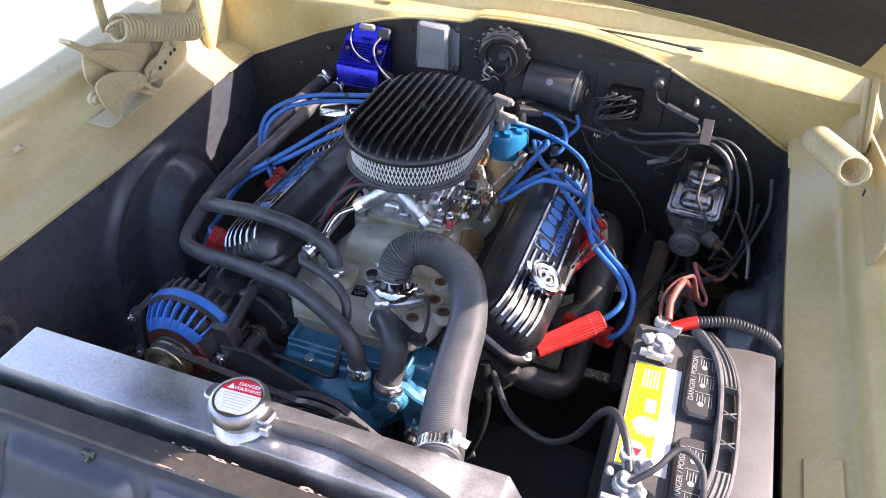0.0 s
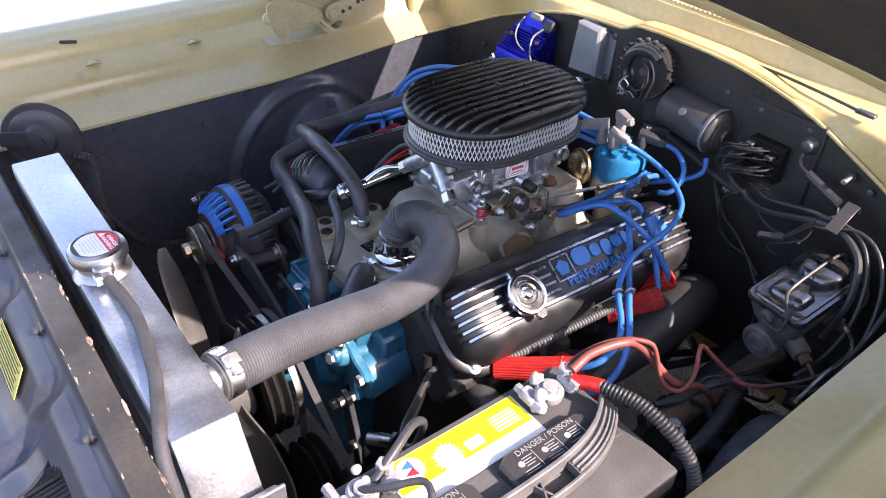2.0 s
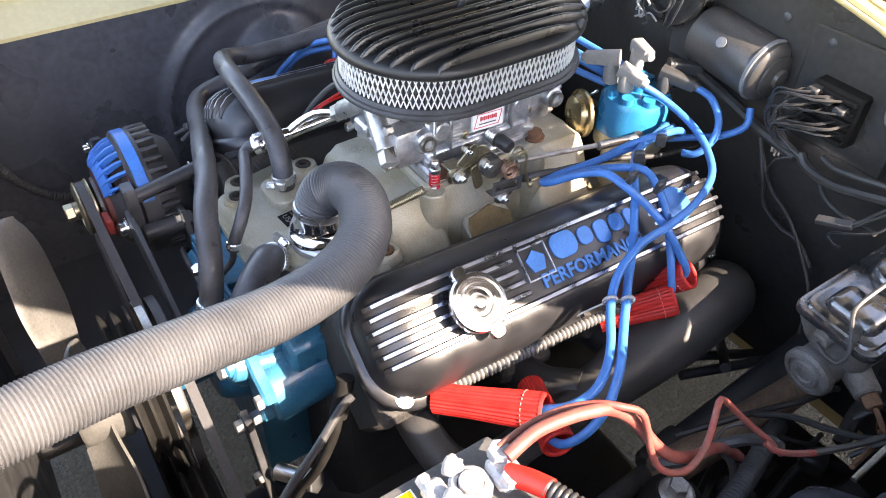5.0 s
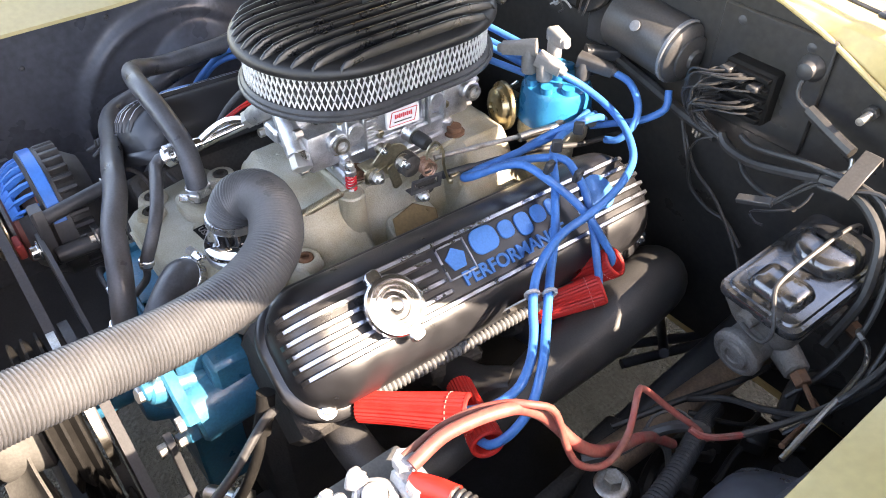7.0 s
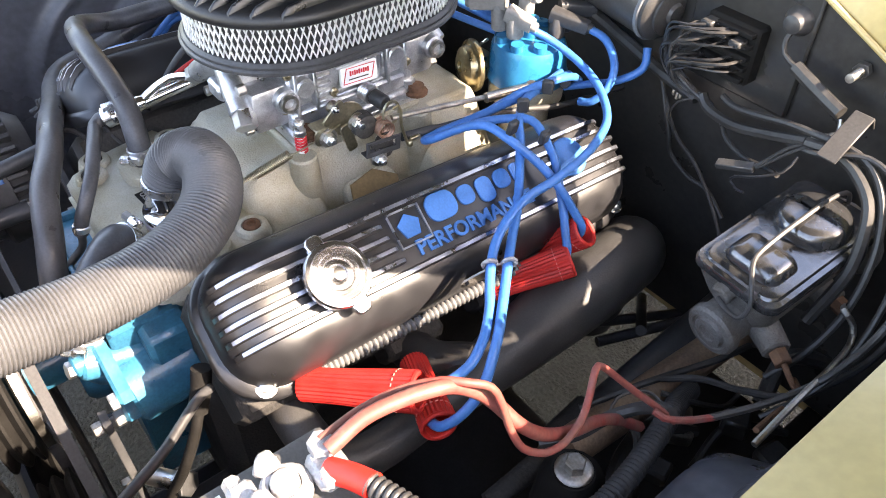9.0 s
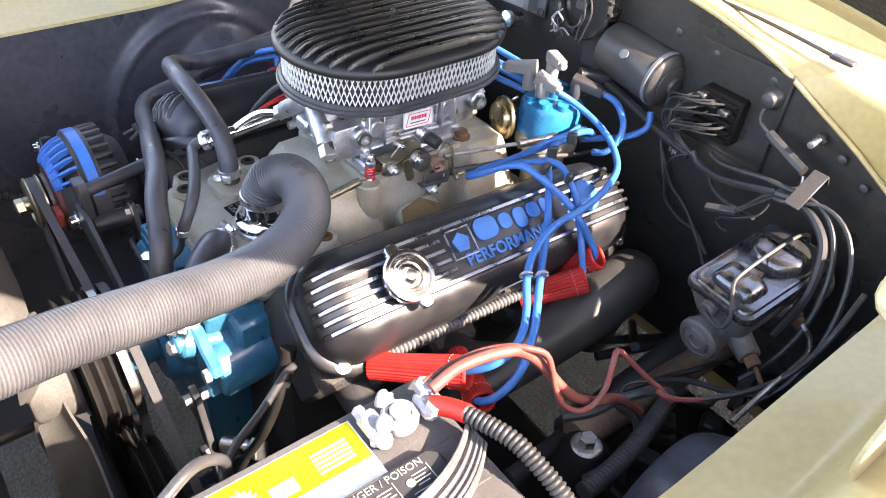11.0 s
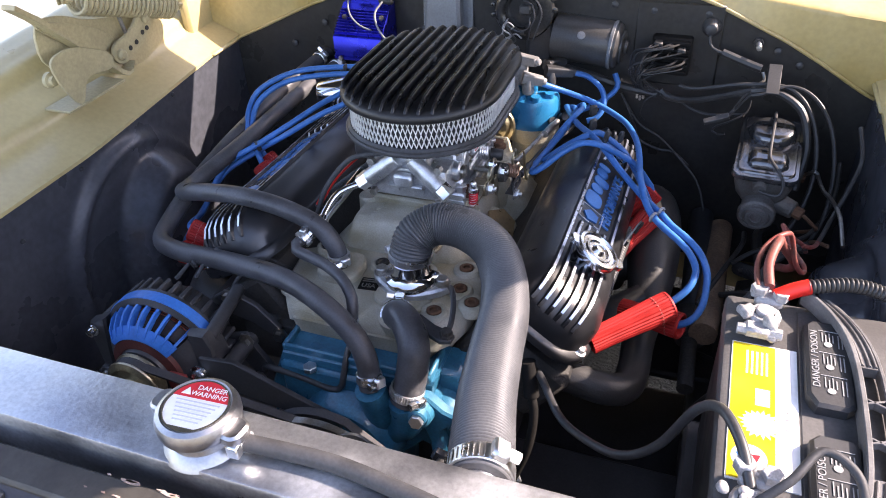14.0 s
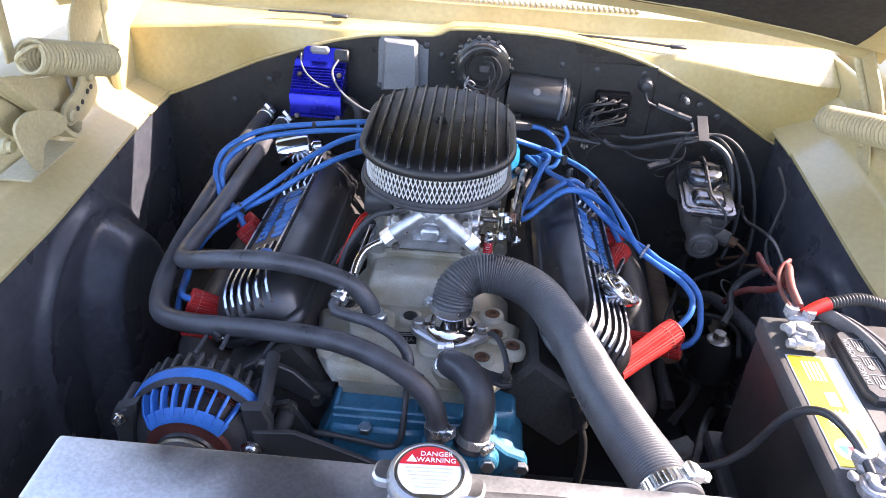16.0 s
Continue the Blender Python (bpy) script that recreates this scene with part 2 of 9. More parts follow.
def add_cyl(bm, p0, p1, r, r1=None, seg=20, bev=0.0):
    m, h = along(p0, p1)
    r1 = r if r1 is None else r1
    if bev:
        add_lathe(bm, [(0, 0), (r - bev, 0), (r, bev), (r1, h - bev), (r1 - bev, h), (0, h)], m, seg)
    else:
        add_lathe(bm, [(0, 0), (r, 0), (r1, h), (0, h)], m, seg)


def add_hex(bm, p0, p1, r):
    add_cyl(bm, p0, p1, r, seg=6, bev=r * 0.1)


def spline(pts, step):
    """A smooth line through the points, with a place about every step."""
    P = [Vector(p) for p in pts]
    P = [P[0] * 2 - P[1]] + P + [P[-1] * 2 - P[-2]]
    out = []
    for i in range(1, len(P) - 2):
        a, b, c, d = P[i - 1:i + 3]
        n = max(1, int(math.ceil((c - b).length / step)))
        for k in range(n):
            t = k / n
            out.append(0.5 * ((2 * b) + (c - a) * t + (2 * a - 5 * b + 4 * c - d) * t * t + (3 * b - a - 3 * c + d) * t ** 3))
    out.append(P[-2])
    return out


def even(line, step):
    """The same line with its places an equal step apart."""
    cum = [0.0]
    for a, b in zip(line, line[1:]):
        cum.append(cum[-1] + (b - a).length)
    out, i = [], 0
    n = max(2, int(round(cum[-1] / step)))
    for k in range(n + 1):
        s = cum[-1] * k / n
        while i < len(line) - 2 and cum[i + 1] < s:
            i += 1
        out.append(line[i].lerp(line[i + 1], (s - cum[i]) / max(1e-9, cum[i + 1] - cum[i])))
    return out


def add_tube(bm, pts, r, seg=10, step=0.012, smooth=True, ribs=0.0):
    """A round tube through the points; r: a radius, or a function of the way along in metres; ribs: the height of rings, four steps apart."""
    line = spline(pts, step) if smooth else [Vector(p) for p in pts]
    if ribs:
        line = even(line, step)
    t0 = (line[1] - line[0]).normalized()
    up = t0.orthogonal().normalized()
    rings, s = [], 0.0
    for i, p in enumerate(line):
        t = (line[min(i + 1, len(line) - 1)] - line[max(i - 1, 0)]).normalized()
        up = (up - t * up.dot(t)).normalized()
        side = t.cross(up)
        s += (p - line[i - 1]).length if i else 0
        rad = (r(s) if callable(r) else r) + ribs * (1, 0.6, -1, 0.2)[i % 4]
        rings.append([bm.verts.new(p + rad * (math.cos(a) * up + math.sin(a) * side)) for a in [2 * math.pi * k / seg for k in range(seg)]])
    for a, b in zip(rings, rings[1:]):
        for i in range(seg):
            j = (i + 1) % seg
            bm.faces.new((a[i], a[j], b[j], b[i]))
    bm.faces.new(rings[0][::-1])
    bm.faces.new(rings[-1])


def add_prism(bm, outline, z0, z1, m=None, bev=0.0, inset=0.0):
    """A flat outline (x, y) with thickness along the frame's z axis; inset draws its top in."""
    m = m if m is not None else Matrix.Identity(4)
    n = len(outline)
    cx, cy = sum(p[0] for p in outline) / n, sum(p[1] for p in outline) / n
    levels = [(z0, 0)] + ([(z1 - bev, 0), (z1, bev)] if bev else [(z1, inset)])
    rings = []
    for z, d in levels:
        ring = []
        for i, (x, y) in enumerate(outline):
            if d:
                ax, ay = outline[i - 1]
                bx, by = outline[(i + 1) % n]
                tx, ty = bx - ax, by - ay
                l = math.hypot(tx, ty) or 1
                nx, ny = -ty / l, tx / l
                if nx * (cx - x) + ny * (cy - y) < 0:
                    nx, ny = -nx, -ny
                x, y = x + nx * d, y + ny * d
            ring.append(bm.verts.new(m @ Vector((x, y, z))))
        rings.append(ring)
    bm.faces.new(rings[0][::-1])
    for a, b in zip(rings, rings[1:]):
        for i in range(n):
            j = (i + 1) % n
            bm.faces.new((a[i], a[j], b[j], b[i]))
    bm.faces.new(rings[-1])


def rrect(w, h, r, k=5, cx=0.0, cy=0.0):
    """A rectangle with round corners."""
    out = []
    for sx, sy, a0 in ((1, 1, 0), (-1, 1, 90), (-1, -1, 180), (1, -1, 270)):
        for i in range(k + 1):
            a = radians(a0 + 90 * i / k)
            out.append((cx + sx * (w / 2 - r) + r * math.cos(a), cy + sy * (h / 2 - r) + r * math.sin(a)))
    return out


def stadium(a, b, k=24):
    """A rounded oblong, a wide and b long (half sizes), long along y."""
    s = b - a
    return [(a * math.cos(t), a * math.sin(t) + s) for t in [math.pi * i / k for i in range(k + 1)]] + \
           [(a * math.cos(t), a * math.sin(t) - s) for t in [math.pi + math.pi * i / k for i in range(k + 1)]]


def add_grid(bm, nu, nv, f):
    """A sheet of nu by nv cells, its places given by f(u, v) with u, v from 0 to 1."""
    V = [[bm.verts.new(f(i / nu, j / nv)) for j in range(nv + 1)] for i in range(nu + 1)]
    for i in range(nu):
        for j in range(nv):
            bm.faces.new((V[i][j], V[i + 1][j], V[i + 1][j + 1], V[i][j + 1]))
    return V


def add_shell(bm, nu, nv, f, off):
    """A sheet with thickness: off is the step from its face to its back."""
    a = add_grid(bm, nu, nv, f)
    o = Vector(off)
    b = add_grid(bm, nu, nv, lambda u, v: Vector(f(u, v)) + o)
    rim = [(i, 0) for i in range(nu)] + [(nu, j) for j in range(nv)] + [(i, nv) for i in range(nu, 0, -1)] + [(0, j) for j in range(nv, 0, -1)]
    for (i, j), (k, l) in zip(rim, rim[1:] + rim[:1]):
        bm.faces.new((a[i][j], a[k][l], b[k][l], b[i][j]))


def add_text(bm, body, size, m, depth=0.0006, bold=0.0):
    """Raised letters in the built-in font, centred, in the frame's x-y plane."""
    cu = bpy.data.curves.new("letters", 'FONT')
    cu.body, cu.size, cu.extrude, cu.align_x, cu.align_y, cu.resolution_u, cu.offset = body, size, depth, 'CENTER', 'CENTER', 3, bold
    ob = bpy.data.objects.new("letters", cu)
    me = ob.to_mesh()
    me.transform(m)
    bm.from_mesh(me)
    ob.to_mesh_clear()
    bpy.data.objects.remove(ob)
    bpy.data.curves.remove(cu)


def smooth(e0, e1, x):
    t = min(1.0, max(0.0, (x - e0) / (e1 - e0)))
    return t * t * (3 - 2 * t)


def lerp(rows, x):
    """Straight lines through (x, y) rows."""
    for (x0, y0), (x1, y1) in zip(rows, rows[1:]):
        if x <= x1:
            return y0 + (y1 - y0) * max(0.0, (x - x0)) / (x1 - x0)
    return rows[-1][1]


# ---- structure: ground, bay, cowl, fenders, hood ----
bm = B()
add_grid(bm, 8, 8, lambda u, v: (-40 + 80 * u, -40 + 80 * v, 0))
solo("ground", bm, asphalt, "grey asphalt ground under the car", "ground", kind="structure")
bm = B()
add_box(bm, (-11.2, 0, 0.03), (20, 60, 0.06), bev=0.01)
solo("pavement", bm, concrete, "pale sunlit concrete beside the car", "pavement", kind="structure")

LX, RX, FY = -0.53, 0.605, 1.385       # inner panels and firewall


def edge_z(y, left):
    """Height of the top edge of the inner panels along the bay."""
    return lerp([(0.3, 0.752), (0.95, 0.757), (1.3, 0.785), (1.45, 0.79)], y) + (0.0 if left else 0.02)


def bay_side(left):
    x0, sgn = (LX, 1) if left else (RX, -1)

    def f(u, v):
        y = 0.34 + (FY - 0.34) * u
        top = edge_z(y, left)
        z = 0.22 + (top - 0.22) * v
        d = math.hypot((y - 1.012) / 0.176, max(0.0, z - 0.53) / 0.200)
        d2 = math.hypot((y - 1.050) / 0.120, max(0.0, z - 0.53) / 0.170)
        bulge = 0.016 * math.exp(-((d - 1.0) / 0.055) ** 2) + 0.012 * (1 - smooth(0.88, 1.0, d)) + 0.052 * (1 - smooth(0.78, 1.04, d2))
        bulge -= 0.010 * smooth(0.3, 0.8, 1 - v) * smooth(1.0, 1.3, d)
        bulge += 0.0012 * noise.noise(Vector((y * 7, z * 7, 3.0)))
        return Vector((x0 + sgn * bulge, y, z))
    bm = B()
    add_shell(bm, 130, 90, f, (-sgn * 0.004, 0, 0))
    return bm


wall = solo("wall_west", bay_side(True), bay_black, "black painted inner fender with a round wheel-house bulge", "inner fender", kind="structure", sharp=60)
solo("wall_east", bay_side(False), bay_black, "black painted inner fender beside the battery", "inner fender", kind="structure", sharp=60)
for n, (y, z) in enumerate(((0.62, 0.735), (0.92, 0.742), (1.16, 0.76), (0.78, 0.70))):
    bm = B()
    add_lathe(bm, [(0, 0), (0.0042, 0), (0.0042, 0.0015), (0.003, 0.003), (0, 0.0033)], axes((LX + 0.001, y, z), (0, 1, 0), (0, 0, 1)), 10)
    part("screw", bm, satin_black, wall)

ARC = [(-0.60, 0.75), (-0.525, 0.783), (-0.468, 0.808), (-0.412, 0.834), (-0.357, 0.859), (-0.304, 0.879), (-0.252, 0.897), (-0.20, 0.912), (-0.15, 0.923), (-0.10, 0.929), (-0.05, 0.931), (-0.026, 0.932), (-0.004, 0.945),
       (0.05, 0.948), (0.148, 0.947), (0.198, 0.944), (0.248, 0.937), (0.30, 0.926), (0.352, 0.910), (0.408, 0.885), (0.464, 0.860), (0.523, 0.828), (0.584, 0.791), (0.66, 0.755)]


def arc_z(x):
    return lerp(ARC, x)


bm = B()
add_shell(bm, 60, 12, lambda u, v: Vector((-0.56 + 1.22 * u, FY + 0.004 * math.sin(9 * u), 0.44 + (arc_z(-0.56 + 1.22 * u) - 0.44) * v)), (0, 0.012, 0))
firewall = solo("wall_north", bm, firewall_black, "black painted firewall behind the engine", "firewall", kind="structure")
bm = B()                                   # pressed panel and ribs on the firewall
add_box(bm, (0.303, FY - 0.001, 0.842), (0.134, 0.006, 0.135), bev=0.0025)
part("pressed_panel", bm, firewall_black, firewall)

for x, z in ((-0.40, 0.785), (-0.33, 0.83), (-0.12, 0.84), (-0.015, 0.90), (0.20, 0.90), (0.262, 0.895), (0.345, 0.895), (0.455, 0.845), (0.49, 0.825), (0.50, 0.76)):
    bm = B()
    add_lathe(bm, [(0, 0), (0.006, 0), (0.006, 0.0015), (0.004, 0.003), (0, 0.0035)], axes((x, FY - 0.002, z), (1, 0, 0), (0, 0, 1)), 12)
    part("bolt", bm, satin_black, firewall)
def face_z(x):
    """Top of the upright cowl face."""
    return max(arc_z(x) + 0.003, lerp([(-0.60, 0.905), (-0.46, 0.917), (-0.38, 0.926), (-0.28, 0.929), (0.30, 0.929), (0.42, 0.922), (0.54, 0.907), (0.66, 0.895)], x))


def cowl_at(u, v):
    """From the edge over the firewall: an upright face, a ledge, a forward-facing riser and the top below the windscreen."""
    x = -0.59 + 1.285 * u
    f = face_z(x)
    back = 0.040 * (abs(x - 0.03) / 0.60) ** 2
    low = 0.010 * (abs(x - 0.03) / 0.60) ** 2
    rows = [(0.0, FY + 0.003, arc_z(x) + 0.002), (0.24, FY + 0.010, f - 0.004), (0.28, FY + 0.014, f), (0.50, 1.424 + back, max(f + 0.001, 0.9365 - 0.4 * low)), (0.55, 1.438 + back, 0.9395 - 0.4 * low), (0.58, 1.4405 + back, 0.944 - low),
            (0.76, 1.452 + back, 0.9735 - low), (0.80, 1.458 + back, 0.9765 - low), (1.0, 1.59, 0.984)]
    return Vector((x, lerp([(r[0], r[1]) for r in rows], v), lerp([(r[0], r[2]) for r in rows], v)))


bm = B()
add_shell(bm, 100, 50, cowl_at, (0, 0.012, -0.012))
cowl = solo("cowl_panel", bm, cowl_cream, "cream painted cowl panel above the firewall", "cowl", kind="structure", sharp=40)
bm = B()                                   # rolled edge of the cowl above the firewall
add_tube(bm, [(x, FY - 0.001, arc_z(x) + 0.0015) for x in np.linspace(-0.55, 0.65, 80)], 0.0030, 8, 0.03)
part("rolled_edge", bm, cowl_cream, cowl)
bm = B()
add_box(bm, (0.045, 1.62, 0.980), (1.36, 0.06, 0.012), bev=0.004)
vent = solo("cowl_vent", bm, cream_dusty, "cream cowl vent strip with teeth shaped like a serrated shadow edge", "cowl vent", kind="structure")
# row of small teeth that imitates the serrated edge of sun and shadow
slat = None
for i in range(74):
    x = -0.37 + 0.0096 * i
    if slat is None:
        bm = B()
        add_box(bm, (0, 0, 0), (0.0054, 0.030, 0.004), bev=0.001)
        slat = adopt(new("slat", to_mesh("slat", bm, cream_dusty)), vent)
    o = slat if i == 0 else adopt(new("slat", slat.data), vent)
    o.matrix_basis = Matrix.Translation((x, 1.472 + 0.040 * (abs(x - 0.03) / 0.60) ** 2, 0.9800 - 0.010 * (abs(x - 0.03) / 0.60) ** 2))
bm = B()                                   # fastening wire clips on the cowl lip
add_tube(bm, [(-0.335, 1.424, 0.944), (-0.27, 1.426, 0.945), (-0.22, 1.426, 0.944), (-0.195, 1.422, 0.944)], 0.0020, 6)
add_box(bm, (-0.205, 1.422, 0.944), (0.030, 0.012, 0.006), bev=0.002)
add_tube(bm, [(0.18, 1.420, 0.943), (0.25, 1.419, 0.943), (0.33, 1.414, 0.941), (0.40, 1.408, 0.938)], 0.0024, 6)
add_box(bm, (0.40, 1.408, 0.939), (0.030, 0.012, 0.006), bev=0.002)
part("washer_line", bm, satin_black, cowl, "thin dark washer line clipped to the cowl")

# fenders: a cross-section (out from the inner edge, up from it) run along the car
SEC = [(-0.003, 0.0008), (0.0, 0.0018), (0.004, 0.0035), (0.055, 0.022), (0.068, 0.030), (0.074, 0.050), (0.082, 0.056), (0.118, 0.078), (0.126, 0.082),
       (0.130, 0.100), (0.138, 0.108), (0.150, 0.110), (0.160, 0.116), (0.20, 0.122), (0.26, 0.105), (0.30, 0.055), (0.315, -0.06), (0.32, -0.3), (0.30, -0.55)]


SHADE_CREST = [(0.175, 0.140), (0.19, 0.158), (0.22, 0.176), (0.26, 0.172), (0.29, 0.13), (0.308, 0.05), (0.315, -0.06), (0.32, -0.3), (0.30, -0.55)]   # unseen raised crown, added to keep sun off the inner strip beside the battery


def fender(left):
    x0, sgn = (LX, -1) if left else (RX, 1)
    sec = SEC if left else [p for p in SEC if p[0] < 0.165] + SHADE_CREST
    ss = [0.0]
    for (a, b), (c, d) in zip(sec, sec[1:]):
        ss.append(ss[-1] + math.hypot(c - a, d - b))

    def f(u, v):
        y = 0.05 + 1.60 * u
        s = v * ss[-1]
        o = lerp(list(zip(ss, [p[0] for p in sec])), s)
        h = lerp(list(zip(ss, [p[1] for p in sec])), s)
        if not left:
            h *= 1 + 0.22 * smooth(0.02, 0.1, h)
        return Vector((x0 + sgn * o, y, edge_z(y, left) + h))
    bm = B()
    add_shell(bm, 40, 120, f, (-sgn * 0.001, 0, -0.005))
    return bm


fl = solo("fender_west", fender(True), cream, "cream painted front fender with its inner flange", "fender", kind="structure", sharp=50)
fr = solo("fender_east", fender(False), cream, "cream painted front fender beside the battery", "fender", kind="structure", sharp=50)
for y in (0.44, 0.634, 0.827):
    bm = B()
    m = axes((-0.629, y, 0.0), (1, 0, 0.6), (0, 1, 0))
    m.translation = Vector((LX - 0.10, y, edge_z(y, True) + 0.068))
    add_lathe(bm, [(0, 0), (0.014, 0), (0.014, 0.002), (0.009, 0.0025), (0.009, 0.007), (0.006, 0.009), (0, 0.009)], m, 12)
    part("fender_bolt", bm, cream_dusty, fl)
bm = B()
add_prism(bm, rrect(0.030, 0.007, 0.003), 0.0, 0.0012, axes((-0.6645, 0.608, 0.8592), (0.13, 0.98, -0.13), (-0.78, 0, 0.62)))
part("slot", bm, iron, fl, "dark slot in the fender flange")
bm = B()
m = axes((RX + 0.035, 0.642, edge_z(0.64, False) + 0.0165), (1, 0, 0.36), (0, 1, 0))
add_box(bm, (0, 0, 0.001), (0.040, 0.060, 0.002), m, 0.0008)
plate = part("data_plate", bm, cream, fr, "cream painted-over data plate")
for dy in (-0.024, 0.024):
    bm = B()
    add_lathe(bm, [(0, 0.0015), (0.003, 0.0025), (0.002, 0.004), (0, 0.0042)], m @ Matrix.Translation((0, dy, 0)), 8)
    part("rivet", bm, cream_dusty, plate)


bm = B()                                   # cream body side behind the bay corner, where the hood hinge is bolted
zc = edge_z(1.35, True)
add_box(bm, (LX - 0.065, 1.44, zc + 0.08), (0.02, 0.24, 0.24), bev=0.006)
add_box(bm, (LX - 0.03, 1.36, zc - 0.004), (0.075, 0.14, 0.008), bev=0.003)
solo("corner_west", bm, cream, "cream painted body corner by the hood hinge", "body panel", kind="structure")
bm = B()
add_box(bm, (RX + 0.030, 1.36, edge_z(1.35, False) - 0.004), (0.075, 0.14, 0.008), bev=0.003)
add_box(bm, (0.701, 1.40, 0.862), (0.010, 0.24, 0.130), bev=0.003)
solo("corner_east", bm, cream, "cream painted body corner by the hood hinge", "body panel", kind="structure")

# hood, propped open on its hinges
HOOD_Y, HOOD_Z, HOOD_A, HOOD_L = 1.355, 1.017, 37.5, 1.20


def hood_at(x, s, d=0.0):
    """A place on the hood: s metres up from its rear edge, d above its underside."""
    a = radians(HOOD_A)
    k = 0.08 * ((x - 0.0375) / 0.65) ** 2  # crowned across the car
    return Vector((x, HOOD_Y - 0.41 * k - s * math.cos(a) + d * math.sin(a), HOOD_Z - 0.69 * k + s * math.sin(a) + d * math.cos(a)))


hood = thing("hood", hood_at(0.04, 0), "open cream hood with dark insulation underneath", "car hood")
HX0, HX1 = -0.665, 0.71
bm = B()
add_shell(bm, 24, 24, lambda u, v: hood_at(HX0 + (HX1 - HX0) * u, HOOD_L * v, 0.03 + 0.03 * (1 - (2 * u - 1) ** 2)), (0, 0.002, 0.003))
part("skin", bm, cream, hood, "cream painted outer skin")
bm = B()
for x0, x1, s0, s1 in ((HX0, HX1, 0.0, 0.036), (HX0, HX1, HOOD_L - 0.06, HOOD_L), (HX0, HX0 + 0.06, 0.037, HOOD_L - 0.061), (HX1 - 0.06, HX1, 0.037, HOOD_L - 0.061)):
    add_shell(bm, 30, 4, lambda u, v, x0=x0, x1=x1, s0=s0, s1=s1: hood_at(x0 + (x1 - x0) * u, s0 + (s1 - s0) * v, 0.004 + 0.004 * math.sin(math.pi * v)), (0, 0.014, 0.018))
part("frame", bm, cream, hood, "cream inner frame")
bm = B()
add_shell(bm, 60, 60, lambda u, v: hood_at(-0.60 + 1.25 * u, 0.030 + (HOOD_L - 0.085) * v, 0.006 + 0.008 * noise.noise(Vector((u * 9, v * 9, 0)))), (0, 0.01, 0.012))
part("insulation", bm, hood_dark, hood, "dark brown fibre insulation pad")


def hinge_west():
    """Scissor hinge: base plates on the fender flange, a hooked arm, a slotted quadrant, a coil spring and the rods up to the hood."""
    x0, sgn, z0 = LX, -1, edge_z(1.2, True)
    h = thing("spring_hinge", (x0 + sgn * 0.05, 1.2, z0), "cream hood hinge with a coil spring and steel links", "hinge", "hinges")

    def plate(name, outline, out, thick=0.004, label=""):
        for r in range(2):                 # round the corners
            outline = [(a[0] * (1 - k) + b[0] * k, a[1] * (1 - k) + b[1] * k) for a, b in zip(outline, outline[1:] + outline[:1]) for k in (0.22, 0.78)]
        bm = B()
        add_prism(bm, outline, -thick / 2, thick / 2, axes((x0 + sgn * out, 0, z0), (0, 1, 0), (0, 0, 1)), bev=0.0008)
        return part(name, bm, cream_dusty, h, label)

    plate("back_plate", [(0.97, 0.10), (1.06, 0.055), (1.12, 0.035), (1.19, 0.03), (1.25, 0.05), (1.255, 0.085), (1.20, 0.115), (1.09, 0.135), (1.03, 0.165), (0.98, 0.17)], 0.062)
    plate("foot_plate", [(0.950, 0.125), (0.957, 0.085), (0.978, 0.044), (0.992, 0.040), (1.012, 0.078), (1.072, 0.064), (1.078, 0.092), (1.0, 0.130)], 0.024)
    bm = B()
    add_box(bm, (x0 + sgn * 0.045, 1.02, z0 + 0.040), (0.05, 0.13, 0.004), Matrix.Identity(4), 0.001)
    part("foot_flange", bm, cream_dusty, h)
    bm = B()                               # flat arm with a hook at its end
    line = [(0.93, 0.205), (0.962, 0.178), (1.03, 0.110), (1.090, 0.048), (1.102, 0.040), (1.114, 0.042), (1.120, 0.052)]
    rows = []
    for i, (y, z) in enumerate(line):
        rows.append([bm.verts.new((x0 + sgn * (0.038 + dx), y + dy, z0 + z + dz)) for dx, dy, dz in ((-0.012, 0, 0), (0.012, 0, 0), (0.012, 0.004, 0.006), (-0.012, 0.004, 0.006))])
    for a, b in zip(rows, rows[1:]):
        for q in range(4):
            bm.faces.new((a[q], a[(q + 1) % 4], b[(q + 1) % 4], b[q]))
    bm.faces.new(rows[0][::-1])
    bm.faces.new(rows[-1])
    part("hooked_arm", bm, cream_dusty, h, "flat cream arm ending in a hook")
    plate("web_plate", [(0.962, 0.172), (1.03, 0.112), (1.09, 0.055), (1.115, 0.058), (1.12, 0.10), (1.07, 0.135), (1.0, 0.165)], 0.050)
    quad = plate("slotted_quadrant", [(1.085, 0.075), (1.098, 0.060), (1.114, 0.058), (1.140, 0.066), (1.165, 0.078), (1.196, 0.098), (1.198, 0.112), (1.182, 0.124), (1.164, 0.122), (1.150, 0.110), (1.128, 0.100), (1.108, 0.098), (1.090, 0.092)], 0.034, 0.005)
    for y, z, r in ((1.102, 0.076, 0.0095), (1.178, 0.112, 0.0085)):
        bm = B()
        add_lathe(bm, [(0, -0.004), (r, -0.004), (r, 0.003), (r * 0.6, 0.006), (0, 0.006)], axes((x0 + sgn * 0.029, y, z0 + z), (0, 1, 0), (0, 0, -sgn)), 12)
        part("rivet", bm, cream_dusty, quad)
    for y, z in ((1.165, 0.092), (1.145, 0.082), (1.178, 0.095), (1.128, 0.078)):
        bm = B()
        add_lathe(bm, [(0, 0), (0.0042, 0), (0.0042, 0.001), (0, 0.001)], axes((x0 + sgn * 0.0312, y, z0 + z), (0, 1, 0), (0, 0, -sgn)), 10)
